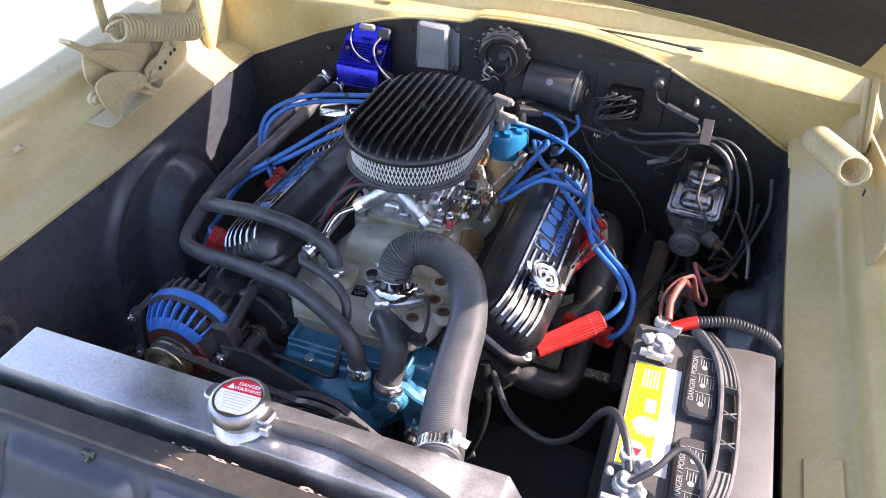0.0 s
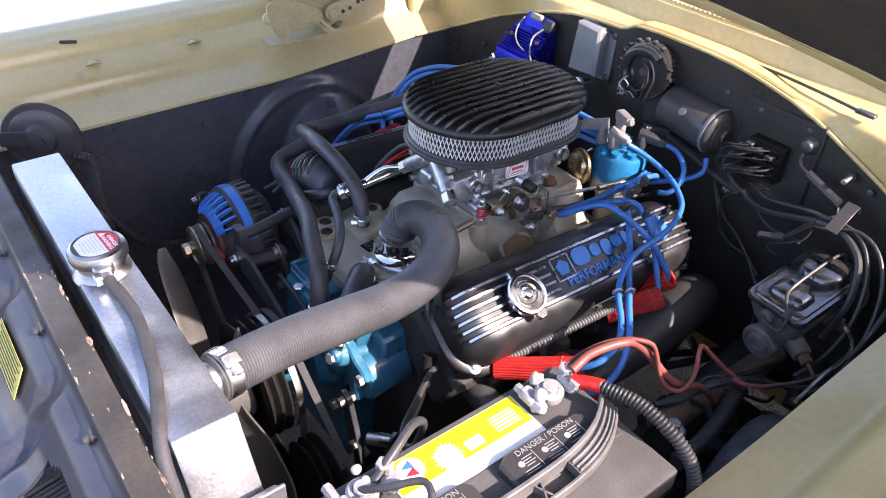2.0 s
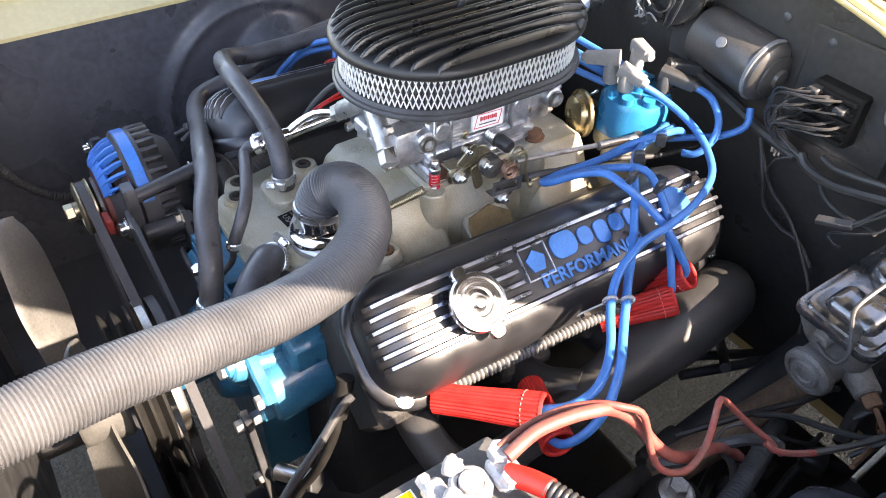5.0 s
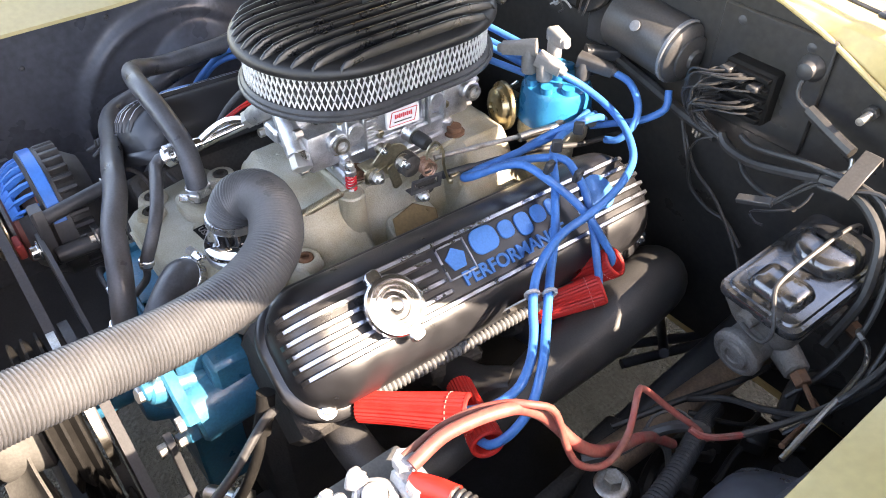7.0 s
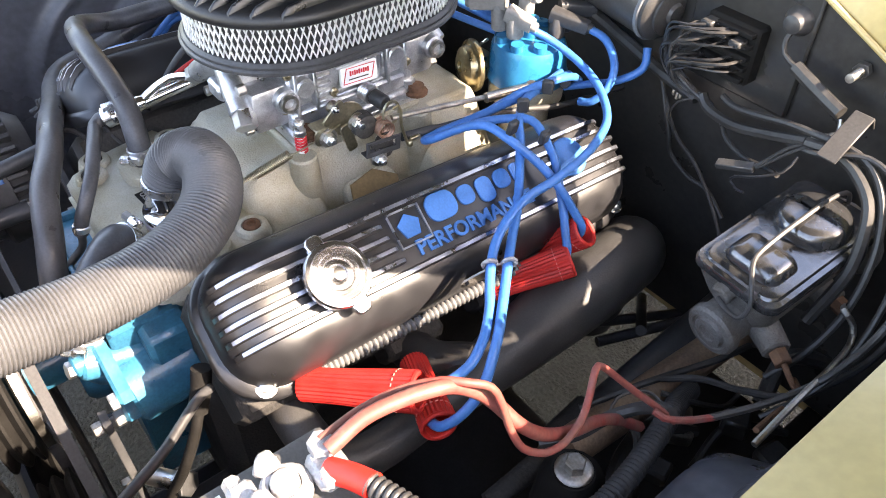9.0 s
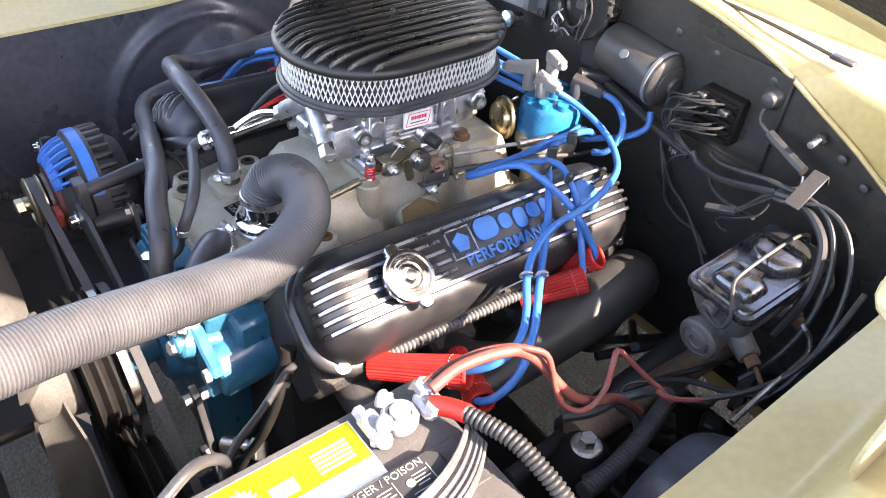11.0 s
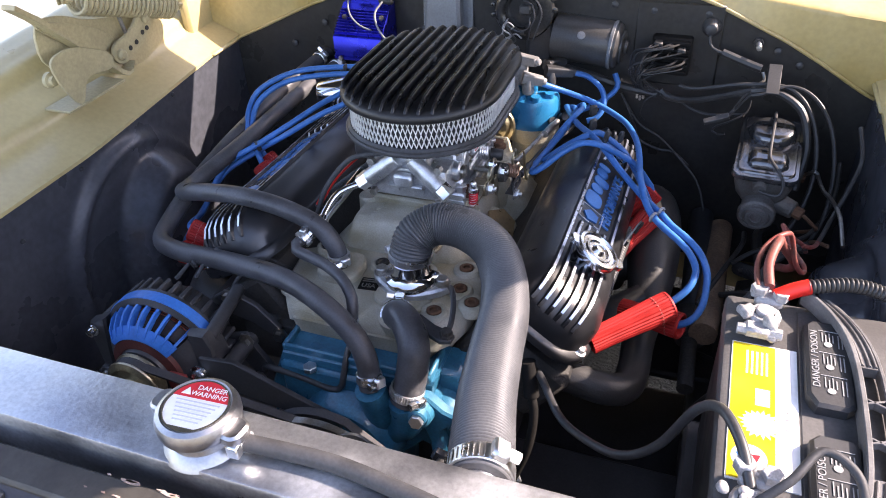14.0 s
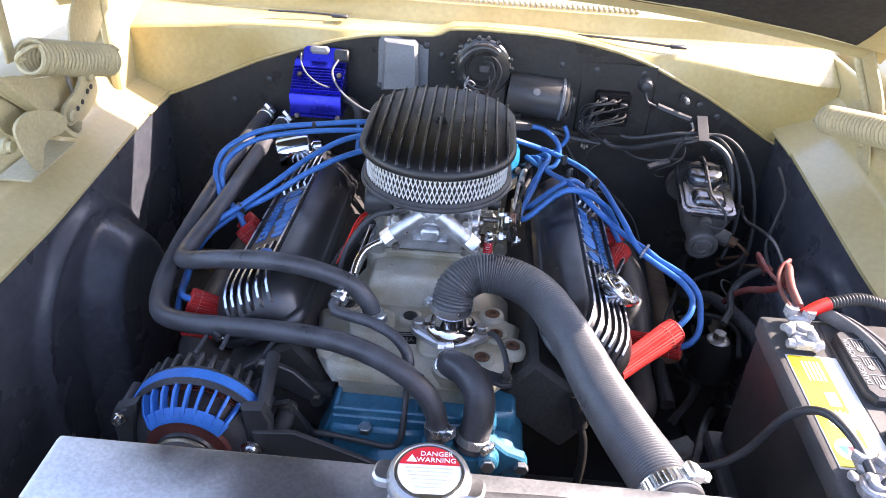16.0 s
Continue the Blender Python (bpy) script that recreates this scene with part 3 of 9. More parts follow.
        part("slot_hole", bm, iron, quad)
    bm = B()
    add_tube(bm, [(x0 + sgn * 0.040, 1.128, z0 + 0.145), (x0 + sgn * 0.038, 1.131, z0 + 0.12), (x0 + sgn * 0.037, 1.135, z0 + 0.09)], 0.0035, 8)
    part("link_pin", bm, steel, h)
    bm = B()
    add_box(bm, (x0 + sgn * 0.075, 1.062, z0 + 0.30), (0.006, 0.022, 0.26), bev=0.002)
    part("upright_link", bm, cream_dusty, h)
    bm = B()
    add_cyl(bm, (x0 + sgn * 0.070, 1.215, z0 + 0.12), (x0 + sgn * 0.075, 1.315, z0 + 0.20), 0.009, seg=12)
    part("hood_rod", bm, cream_dusty, h)
    plate("hood_arm", [(1.20, 0.145), (1.25, 0.115), (1.335, 0.165), (1.345, 0.222), (1.30, 0.245), (1.22, 0.20)], 0.066)
    bm = B()
    add_lathe(bm, [(0, 0), (0.012, 0), (0.012, 0.006), (0.008, 0.008), (0.008, 0.014), (0, 0.015)], axes((x0 + sgn * 0.055, 0.968, z0 + 0.085), (0, 1, 0), (0, 0, -sgn)), 12)
    part("base_bolt", bm, cream_dusty, h)
    bm = B()
    pts = []
    a0, a1 = Vector((x0 - 0.048, 1.062, z0 + 0.180)), Vector((x0 - 0.030, 1.25, z0 + 0.114))
    d = (a1 - a0)
    ax = d.normalized()
    e1 = ax.orthogonal().normalized()
    e2 = ax.cross(e1)
    turns, k = 21, 14
    for i in range(turns * k + 1):
        a = 2 * math.pi * i / k
        pts.append(a0 + d * (i / (turns * k)) + 0.0235 * (math.cos(a) * e1 + math.sin(a) * e2))
    add_tube(bm, pts, 0.0036, 6, smooth=False)
    add_tube(bm, [a1 + e1 * 0.02, a1 + ax * 0.012, a1 + ax * 0.028, a1 + ax * 0.03 - e1 * 0.012], 0.0033, 6)
    add_tube(bm, [a0 + e1 * 0.023, a0 - ax * 0.012 + e1 * 0.020, a0 - ax * 0.022 + e1 * 0.004, a0 - ax * 0.016 - e1 * 0.010, a0 - ax * 0.004 - e1 * 0.004], 0.0033, 6)
    part("coil_spring", bm, cream_dusty, h, "painted coil spring")


def hinge_east():
    """The other hinge, nearly closed up against the body side: slotted plates, a hooked arm, a fat coil spring and the hood rod."""
    z0 = 0.797
    h = thing("spring_hinge", (0.68, 1.2, z0), "cream hood hinge with a coil spring beside the battery", "hinge", "hinges")

    def plate(name, outline, x, thick=0.004):
        for r in range(2):
            outline = [(a[0] * (1 - k) + b[0] * k, a[1] * (1 - k) + b[1] * k) for a, b in zip(outline, outline[1:] + outline[:1]) for k in (0.2, 0.8)]
        bm = B()
        add_prism(bm, outline, -thick / 2, thick / 2, axes((x, 0, z0), (0, 1, 0), (0, 0, 1)), bev=0.0008)
        return part(name, bm, cream_dusty, h)

    back = plate("back_plate", [(1.345, 0.004), (1.34, 0.10), (1.24, 0.118), (1.12, 0.14), (0.98, 0.16), (0.95, 0.09), (1.02, 0.01), (1.08, -0.028), (1.115, -0.034), (1.15, -0.018), (1.22, 0.0)], 0.690)
    for y, z in ((1.268, 0.028), (1.255, 0.058), (1.235, 0.025), (1.228, 0.034), (1.21, 0.022), (1.12, 0.035), (1.14, 0.07)):
        bm = B()
        add_box(bm, (0.6875, y, z0 + z), (0.002, 0.007, 0.011), bev=0.0008)
        part("slot_hole", bm, iron, back)
    plate("slotted_quadrant", [(1.155, 0.000), (1.172, -0.004), (1.19, 0.006), (1.235, 0.055), (1.236, 0.075), (1.218, 0.082), (1.198, 0.070), (1.160, 0.020)], 0.676)
    plate("hood_arm", [(1.20, 0.10), (1.25, 0.09), (1.345, 0.165), (1.355, 0.19), (1.33, 0.205), (1.22, 0.14)], 0.682)
    for y, z in ((1.172, 0.008), (1.222, 0.066)):
        bm = B()
        add_lathe(bm, [(0, 0), (0.0085, 0), (0.0085, 0.003), (0.005, 0.006), (0, 0.006)], along((0.674, y, z0 + z), (0.60, y, z0 + z))[0], 14)
        part("rivet", bm, cream_dusty, h)
    bm = B()                               # flat arm that ends in a bent hook
    line = [(0.704, 1.03, 0.030), (0.690, 1.08, 0.012), (0.672, 1.135, -0.014), (0.664, 1.152, -0.024), (0.659, 1.160, -0.024), (0.656, 1.166, -0.012)]
    rows = [[bm.verts.new((x + dx, y, z0 + z + dz)) for dx, dz in ((-0.013, 0), (0.010, 0), (0.010, 0.005), (-0.013, 0.005))] for x, y, z in line]
    for a, b in zip(rows, rows[1:]):
        for q in range(4):
            bm.faces.new((a[q], a[(q + 1) % 4], b[(q + 1) % 4], b[q]))
    bm.faces.new(rows[0][::-1])
    bm.faces.new(rows[-1])
    part("hooked_arm", bm, cream_dusty, h, "flat cream arm ending in a hook")
    bm = B()
    add_tube(bm, [(0.680, 1.20, 0.875), (0.677, 1.26, 0.915), (0.676, 1.35, 0.972)], 0.006, 10)
    part("hood_rod", bm, cream_dusty, h)
    a0, a1 = Vector((0.647, 1.070, 0.937)), Vector((0.616, 1.238, 0.891))
    d = a1 - a0
    ax = d.normalized()
    e1 = ax.orthogonal().normalized()
    e2 = ax.cross(e1)
    turns, k = 20, 14
    bm = B()
    add_tube(bm, [a0 + d * (i / (turns * k)) + 0.0200 * (math.cos(2 * math.pi * i / k) * e1 + math.sin(2 * math.pi * i / k) * e2) for i in range(turns * k + 1)], 0.0036, 6, smooth=False)
    add_tube(bm, [a1 + e1 * 0.022, a1 + ax * 0.012 + e1 * 0.010, a1 + ax * 0.022, a1 + ax * 0.026 - e1 * 0.010], 0.0034, 6)
    part("coil_spring", bm, cream_dusty, h, "painted coil spring")


hinge_west()
hinge_east()

# front: radiator support bar and the black panel before it
bm = B()
add_box(bm, (0.04, 0.392, 0.838), (0.90, 0.030, 0.010), bev=0.003)
support = solo("radiator_support", bm, bar_paint, "chipped black radiator support bar", "support bar", kind="structure")
for y in (0.404, 0.3795):
    bm = B()
    add_box(bm, (0.04, y, 0.815), (0.90, 0.005, 0.044), bev=0.002)
    part("flange", bm, bar_paint, support)
random.seed(3)
bm = B()
for i in range(64):
    x = random.gauss(random.choice((0.02, 0.16, 0.27, 0.36, 0.43)), 0.045)
    r = random.uniform(0.0006, 0.0018) if i % 7 else random.uniform(0.002, 0.0042)
    k, stretch = 9, random.uniform(1.0, 4.0)
    y = random.choice((0.3785, 0.379, 0.4045, 0.405, 0.4055, 0.4062, 0.392))
    if x < 0.47:
        add_prism(bm, [(x + stretch * r * random.uniform(0.4, 1.3) * math.cos(2 * math.pi * j / k), y + 0.6 * r * random.uniform(0.4, 1.3) * math.sin(2 * math.pi * j / k)) for j in range(k)], 0.8432, 0.8438)
part("chipped_paint", bm, latch_rust, support, "bare chips in the paint")


PANEL = [(0, 0.377, 0.838), (0.05, 0.374, 0.826), (0.12, 0.361, 0.802), (0.25, 0.341, 0.764), (0.32, 0.320, 0.744), (0.40, 0.288, 0.732), (0.60, 0.20, 0.716), (1, 0.02, 0.69)]
CREASES = (-0.40, -0.215, -0.03, 0.155, 0.34)


def front_panel(u, v):
    x = -0.48 + 1.04 * u
    y, z = lerp([(p[0], p[1]) for p in PANEL], v), lerp([(p[0], p[2]) for p in PANEL], v)
    c = min(abs(x - k - 0.05 * smooth(0.05, 0.0, v)) for k in CREASES)
    lobe = smooth(0.004, 0.020, c) * smooth(0.05, 0.12, v) * (1 - smooth(0.38, 0.46, v))
    shelf = smooth(0.42, 0.5, v)
    y -= 0.013 * lobe
    z += 0.007 * lobe + 0.004 * shelf
    return Vector((x, y, z + 0.0015 * noise.noise(Vector((x * 8, y * 8, 0)))))


bm = B()
add_grid(bm, 150, 70, front_panel)
bmesh.ops.delete(bm, geom=[f for f in bm.faces if (abs(f.calc_center_median().x - 0.022) < 0.068 and abs(f.calc_center_median().y - 0.252) < 0.026)
                           or (0.205 < f.calc_center_median().x < 0.46 and 0.21 < f.calc_center_median().y < 0.338 - 0.25 * max(0, 0.24 - f.calc_center_median().x))], context='FACES')
bmesh.ops.solidify(bm, geom=list(bm.faces), thickness=-0.004)
fpanel = solo("front_panel", bm, panel_black, "blue-black embossed panel ahead of the radiator", "body panel", kind="structure", sharp=50)
bm = B()
add_shell(bm, 200, 6, lambda u, v: Vector((0.18 + 0.30 * u, 0.35 - 0.17 * v, 0.726 - 0.035 * v + 0.0022 * math.sin(2 * math.pi * 44 * u))), (0, 0, -0.004))
part("corrugated_mesh", bm, firewall_black, fpanel, "dark corrugated mesh behind the opening")
bm = B()
add_box(bm, (0.02, 0.25, 0.60), (0.20, 0.10, 0.02), bev=0.004)
part("latch_well", bm, satin_black, fpanel)
for p0, p1, w in (((-0.03, 0.262, 0.705), (0.055, 0.258, 0.700), 0.012), ((-0.02, 0.245, 0.70), (0.07, 0.243, 0.695), 0.014), ((0.0, 0.272, 0.702), (0.05, 0.270, 0.70), 0.010)):
    bm = B()
    mL, hL = along(p0, p1)
    add_box(bm, (0, 0, hL / 2), (w, w * 0.6, hL), mL, 0.002)
    add_cyl(bm, p1, Vector(p1) + Vector((0.012, 0.002, 0.006)), w * 0.5, seg=10)
    part("latch_arm", bm, latch_rust, fpanel, "rusty pink hood latch arm")
for x in (-0.26, -0.10, 0.07, 0.25, 0.40):
    bm = B()
    add_box(bm, (x, 0.374, 0.827), (0.016, 0.010, 0.010), bev=0.002)
    add_cyl(bm, (x, 0.370, 0.826), (x, 0.364, 0.824), 0.004, seg=10)
    part("clip", bm, satin_black, fpanel)
bm = B()
m = axes((0.047, 0.3325, 0.7855), (1, 0, 0.03), (0, 0.46, 0.89))
add_box(bm, (0, 0, 0.001), (0.102, 0.040, 0.0012), m, 0.0003)
tag = solo("caution_tag", bm, tag_yellow, "faded yellow paper tag on the front panel", "label tag")
bm = B()
for i in range(7):
    add_box(bm, (random.uniform(-0.004, 0.004), 0.016 - i * 0.0052, 0.0019), (0.084, 0.0014, 0.0004), m, 0)
for sy in (-0.0205, 0.0205):
    add_box(bm, (0, sy, 0.0019), (0.1, 0.0008, 0.0004), m, 0)
part("fine_print", bm, ink_dark, tag)

# the rest of the car body round the bay, which keeps daylight from under it
bm = B()
add_box(bm, (0.0375, 3.0, 0.60), (1.70, 3.0, 0.66), bev=0.05, seg=2)
add_box(bm, (0.0375, 3.1, 1.10), (1.30, 1.9, 0.36), bev=0.10, seg=2)
solo("car_body", bm, cream, "cream painted car body behind the firewall", "car body", kind="structure")
bm = B()
add_box(bm, (0.0375, -0.10, 0.52), (1.66, 0.16, 0.44), bev=0.04, seg=2)
solo("front_end", bm, cream, "cream painted nose of the car", "car nose", kind="structure")
for sgn in (-1, 1):
    bm = B()
    add_box(bm, (0.0375 + sgn * 0.72, 0.9, 0.42), (0.26, 1.7, 0.5), bev=0.02)
    solo("wheel_house", bm, satin_black, "black wheel house behind the inner fender", "wheel house", kind="structure")

bm = B()                                   # crossmember and black sheet, added low on the driver's side to hide bright ground
add_box(bm, (0.34, 1.01, 0.20), (0.42, 0.46, 0.05), bev=0.015, seg=2)
solo("crossmember", bm, satin_black, "grimy black crossmember under the engine", "crossmember", kind="structure")
bm = B()
add_box(bm, (0.555, 1.15, 0.30), (0.12, 0.80, 0.02), bev=0.006, seg=2)
solo("ground_cover_sheet", bm, rubber, "black rubber sheet added below the inner fender to hide bright ground", "splash apron", kind="structure")


# ---- engine ----
AX, AY = 0.006, 1.064                      # air cleaner's centre


def at(pts):
    return [(x + AX, y + AY) for x, y in pts]


ac = thing("air_cleaner", (AX, AY, 0.845), "oval black finned air cleaner with a bright mesh filter", "air cleaner")
bm = B()                                   # domed lid with a thick rolled rim
LID = [(0.100, 0.145, 0.8905), (0.106, 0.151, 0.8905), (0.1078, 0.1528, 0.8925), (0.1082, 0.1532, 0.8965), (0.1070, 0.1520, 0.9005), (0.1035, 0.1485, 0.9035), (0.097, 0.142, 0.9050), (0.080, 0.125, 0.9068), (0.050, 0.095, 0.9080), (0.004, 0.049, 0.9085)]
rings = [[bm.verts.new((x, y, z)) for x, y in at(stadium(a, b))] for a, b, z in LID]
for a, b in zip(rings, rings[1:]):
    for i in range(len(a)):
        j = (i + 1) % len(a)
        bm.faces.new((a[i], a[j], b[j], b[i]))
bm.faces.new(rings[0][::-1])
bm.faces.new(rings[-1])
lid = part("lid", bm, lid_black, ac, sharp=60)
for i in range(-6, 7):                     # cooling fins run along the car and curl down over the rim
    x = i * 0.01575
    half = 0.045 + math.sqrt(max(0.0, 0.1065 ** 2 - x * x))
    top = 0.9185 - 0.0035 * (abs(i) / 6) ** 3
    bm = B()
    line = [(half - 0.001, 0.8985), (half - 0.0035, 0.9045), (half - 0.009, 0.9095), (half - 0.019, top - 0.004), (half - 0.034, top - 0.0012), (half - 0.055, top)]
    line = [(y, z) for y, z in line] + [(-y, z) for y, z in line[::-1]]
    rows = []
    for k, (y, z) in enumerate(line):
        w = 0.0017 if 0 < k < len(line) - 1 else 0.0010
        rows.append([bm.verts.new((AX + x + dx, AY + y, zz)) for dx, zz in ((-w - 0.0010, min(z - 0.001, 0.9030)), (-w, z - 0.0010), (-w * 0.5, z), (w * 0.5, z), (w, z - 0.0010), (w + 0.0010, min(z - 0.001, 0.9030)))])
    for a, b in zip(rows, rows[1:]):
        for k in range(5):
            bm.faces.new((a[k], a[k + 1], b[k + 1], b[k]))
    bm.faces.new(rows[0])
    bm.faces.new(rows[-1][::-1])
    part("fin", bm, fin_black, lid, sharp=50)
bm = B()
add_lathe(bm, [(0, 0), (0.0085, 0), (0.0085, 0.0025), (0.006, 0.0035), (0.006, 0.008), (0.0032, 0.0088), (0.0032, 0.013), (0, 0.0135)], Matrix.Translation((AX, AY, 0.9082)), 14)
part("stud_nut", bm, satin_black, ac)
bm = B()                                   # pleated gauze behind the mesh
pleats = []
for i in range(320):
    s = 2 * math.pi * i / 320
    x, y = 0.0935 * math.cos(s), 0.0935 * math.sin(s)
    k = 1.0 if i % 2 else 0.962
    pleats.append((x * k, y * k + math.copysign(0.045, y)))
add_prism(bm, at(pleats), 0.852, 0.8915)
part("filter_element", bm, filter_paper, ac, "grey gauze filter element")
line = stadium(0.097, 0.142, 40)
ring = []
for (x0, y0), (x1, y1) in zip(line, line[1:] + line[:1]):
    n = max(1, int(math.hypot(x1 - x0, y1 - y0) / 0.002))
    ring += [(x0 + (x1 - x0) * k / n, y0 + (y1 - y0) * k / n) for k in range(n)]
cum = [0.0]
for (x0, y0), (x1, y1) in zip(ring, ring[1:] + ring[:1]):
    cum.append(cum[-1] + math.hypot(x1 - x0, y1 - y0))
NZ = 2 * 62                                # half diamonds round the filter


def ring_at(s):
    s = s % cum[-1]
    i = max(0, min(len(ring) - 1, int(np.searchsorted(cum, s)) - 1))
    a, b = ring[i], ring[(i + 1) % len(ring)]
    k = (s - cum[i]) / max(1e-9, cum[i + 1] - cum[i])
    x, y = a[0] + (b[0] - a[0]) * k, a[1] + (b[1] - a[1]) * k
    return x, y


bm = B()
ROWS_N, ZA, ZB = 2, 0.8535, 0.8915
hh = (ZB - ZA) / ROWS_N
for r in range(ROWS_N):                    # expanded metal: zigzag strands that touch
    for flip in (0, 1):
        vs = []
        for k in range(NZ):
            x, y = ring_at(cum[-1] * k / NZ)
            nx, ny = x, y - max(-0.045, min(0.045, y))
            l = math.hypot(nx, ny)
            nx, ny = nx / l, ny / l
            z = ZA + hh * (r + 0.5) + (0.5 if (k + flip) % 2 else -0.5) * hh * 0.92
            vs.append([bm.verts.new((x + AX + nx * dn, y + AY + ny * dn, z + dz)) for dn, dz in ((0, -0.0019), (0.0014, -0.0017), (0.0014, 0.0017), (0, 0.0019))])
        for k in range(NZ):
            a, b = vs[k], vs[(k + 1) % NZ]
            for q in range(4):
                bm.faces.new((a[q], a[(q + 1) % 4], b[(q + 1) % 4], b[q]))
tagged(part("wire_mesh", bm, mesh_white, ac, "bright expanded metal mesh", sharp=20), kind="stuff")
bm = B()
add_prism(bm, at(stadium(0.103, 0.148)), 0.846, 0.854, bev=0.003)
add_prism(bm, at(stadium(0.106, 0.151)), 0.844, 0.849, bev=0.002)
part("base_plate", bm, satin_black, ac)
bm = B()
add_lathe(bm, [(0, 0.83), (0.058, 0.83), (0.060, 0.846), (0, 0.846)], Matrix.Translation((AX, AY, 0)), 28)
part("neck", bm, satin_black, ac)

# carburettor
cb = thing("carburetor", (0.005, 1.05, 0.745), "four-barrel silver carburetor with linkage and fuel fittings", "carburetor")
CX = 0.006


def bowl(y0, y1, face):
    """A float bowl with its V of fuel passages and a small centre box."""
    bm = B()
    add_box(bm, (CX, (y0 + y1) / 2, 0.790), (0.112, y1 - y0, 0.046), bev=0.005, seg=2)
    add_box(bm, (CX, (y0 + y1) / 2, 0.818), (0.060, y1 - y0, 0.024), bev=0.006, seg=2)
    yf = y0 if face < 0 else y1
    add_box(bm, (CX, yf + face * 0.009, 0.799), (0.026, 0.014, 0.018), bev=0.003)
    for s in (-1, 1):
        add_cyl(bm, (CX + s * 0.010, yf + face * 0.002, 0.826), (CX + s * 0.050, yf + face * 0.010, 0.795), 0.0115, seg=18, bev=0.001)
        add_lathe(bm, [(0, 0), (0.0075, 0), (0.0075, 0.003), (0, 0.0035)], along((CX + s * 0.018, yf, 0.780), (CX + s * 0.018, yf + face, 0.780))[0], 14)
    add_box(bm, (CX, yf + face * 0.003, 0.786), (0.05, 0.008, 0.006), bev=0.002)
    return bm


fb = part("front_bowl", bowl(0.945, 0.985, -1), carb_alu, cb)
rb = part("rear_bowl", bowl(1.128, 1.165, 1), carb_alu, cb)
for s in (-1, 1):
    for z in (0.772, 0.818):
        for par, y, d in ((fb, 0.945, -1), (rb, 1.165, 1)):
            bm = B()
            add_hex(bm, (CX + s * 0.047, y, z), (CX + s * 0.047, y + d * 0.009, z), 0.0055)
            part("bowl_screw", bm, steel, par)
for s in (-1, 1):
    bm = B()
    add_hex(bm, (CX + s * 0.049, 0.937, 0.796), (CX + s * 0.063, 0.933, 0.785), 0.0115)
    part("fuel_fitting", bm, polished, cb)
bm = B()
add_box(bm, (CX, 1.056, 0.800), (0.112, 0.142, 0.040), bev=0.004)
add_box(bm, (CX, 1.056, 0.772), (0.128, 0.150, 0.018), bev=0.003)
add_box(bm, (CX, 1.056, 0.827), (0.104, 0.120, 0.022), bev=0.006)
add_cyl(bm, (CX, 1.03, 0.826), (CX, 1.03, 0.842), 0.055, seg=28, bev=0.002)
add_cyl(bm, (CX, 1.085, 0.826), (CX, 1.085, 0.842), 0.055, seg=28, bev=0.002)
for y in (0.99, 1.012, 1.10, 1.122):
    add_box(bm, (CX + 0.058, y, 0.800), (0.014, 0.004, 0.050), bev=0.001)
for y in (1.0, 1.11):
    add_cyl(bm, (CX + 0.05, y, 0.805), (CX + 0.066, y, 0.805), 0.011, seg=16, bev=0.002)
body_c = part("main_body", bm, carb_alu, cb)
for y in (0.979, 1.162):
    bm = B()
    add_cyl(bm, (CX + 0.045, y, 0.798), (CX + 0.0655, y, 0.798), 0.0128, seg=20, bev=0.002)
    part("port_boss", bm, carb_alu, body_c)
    bm = B()
    add_lathe(bm, [(0.0065, 0), (0.0095, 0), (0.0095, 0.004), (0.0065, 0.004), (0.0062, -0.008), (0, -0.008)], axes((CX + 0.0665, y, 0.798), (0, 1, 0), (0, 0, 1)), 16)
    part("port_ring", bm, steel, body_c)
bm = B()
ml = axes((CX + 0.0585, 1.0645, 0.7995), (0, 1, -0.06), (-0.12, 0.06, 1))
add_prism(bm, rrect(0.0445, 0.0225, 0.003), 0.0, 0.0036, ml)
lab = part("name_label", bm, label_white, body_c, "white name label with a red frame")
bm = B()
for a, b in (((-0.0195, -0.008), (0.0150, -0.008)), ((0.0150, -0.008), (0.0195, 0.008)), ((0.0195, 0.008), (-0.0150, 0.008)), ((-0.0150, 0.008), (-0.0195, -0.008))):
    d = Vector((b[0] - a[0], b[1] - a[1]))
    add_box(bm, (0, 0, 0), (d.length, 0.0007, 0.0005), ml @ Matrix.Translation(((a[0] + b[0]) / 2, (a[1] + b[1]) / 2, 0.0039)) @ Matrix.Rotation(math.atan2(d.y, d.x), 4, 'Z'), 0)
for k in range(9):
    add_box(bm, (-0.0105 + 0.0027 * k, 0.0022, 0.0039), (0.0019, 0.0052 - 0.0012 * (k % 2), 0.0005), ml, 0)
part("red_print", bm, label_red, lab)
bm = B()
add_box(bm, (-0.001, -0.0042, 0.0039), (0.024, 0.0012, 0.0005), ml, 0)
part("dark_bar", bm, ink_dark, lab)
for z, y0, y1 in ((0.8135, 1.038, 1.094), (0.7835, 1.036, 1.094)):      # raised ledges that frame the label
    bm = B()
    add_box(bm, (CX + 0.0585, (y0 + y1) / 2, z), (0.010, y1 - y0, 0.0035), bev=0.0012)
    part("cast_ledge", bm, carb_alu, body_c)
for k in range(4):
    bm = B()
    add_box(bm, (CX + 0.0575, 1.024, 0.782 + 0.0092 * k), (0.008, 0.016, 0.0032), bev=0.001)
    part("cast_rib", bm, carb_alu, body_c)
bm = B()
add_box(bm, (CX + 0.0555, 1.0118, 0.800), (0.010, 0.0016, 0.046), bev=0)
part("joint_gasket", bm, grimy_black, body_c)
bm = B()
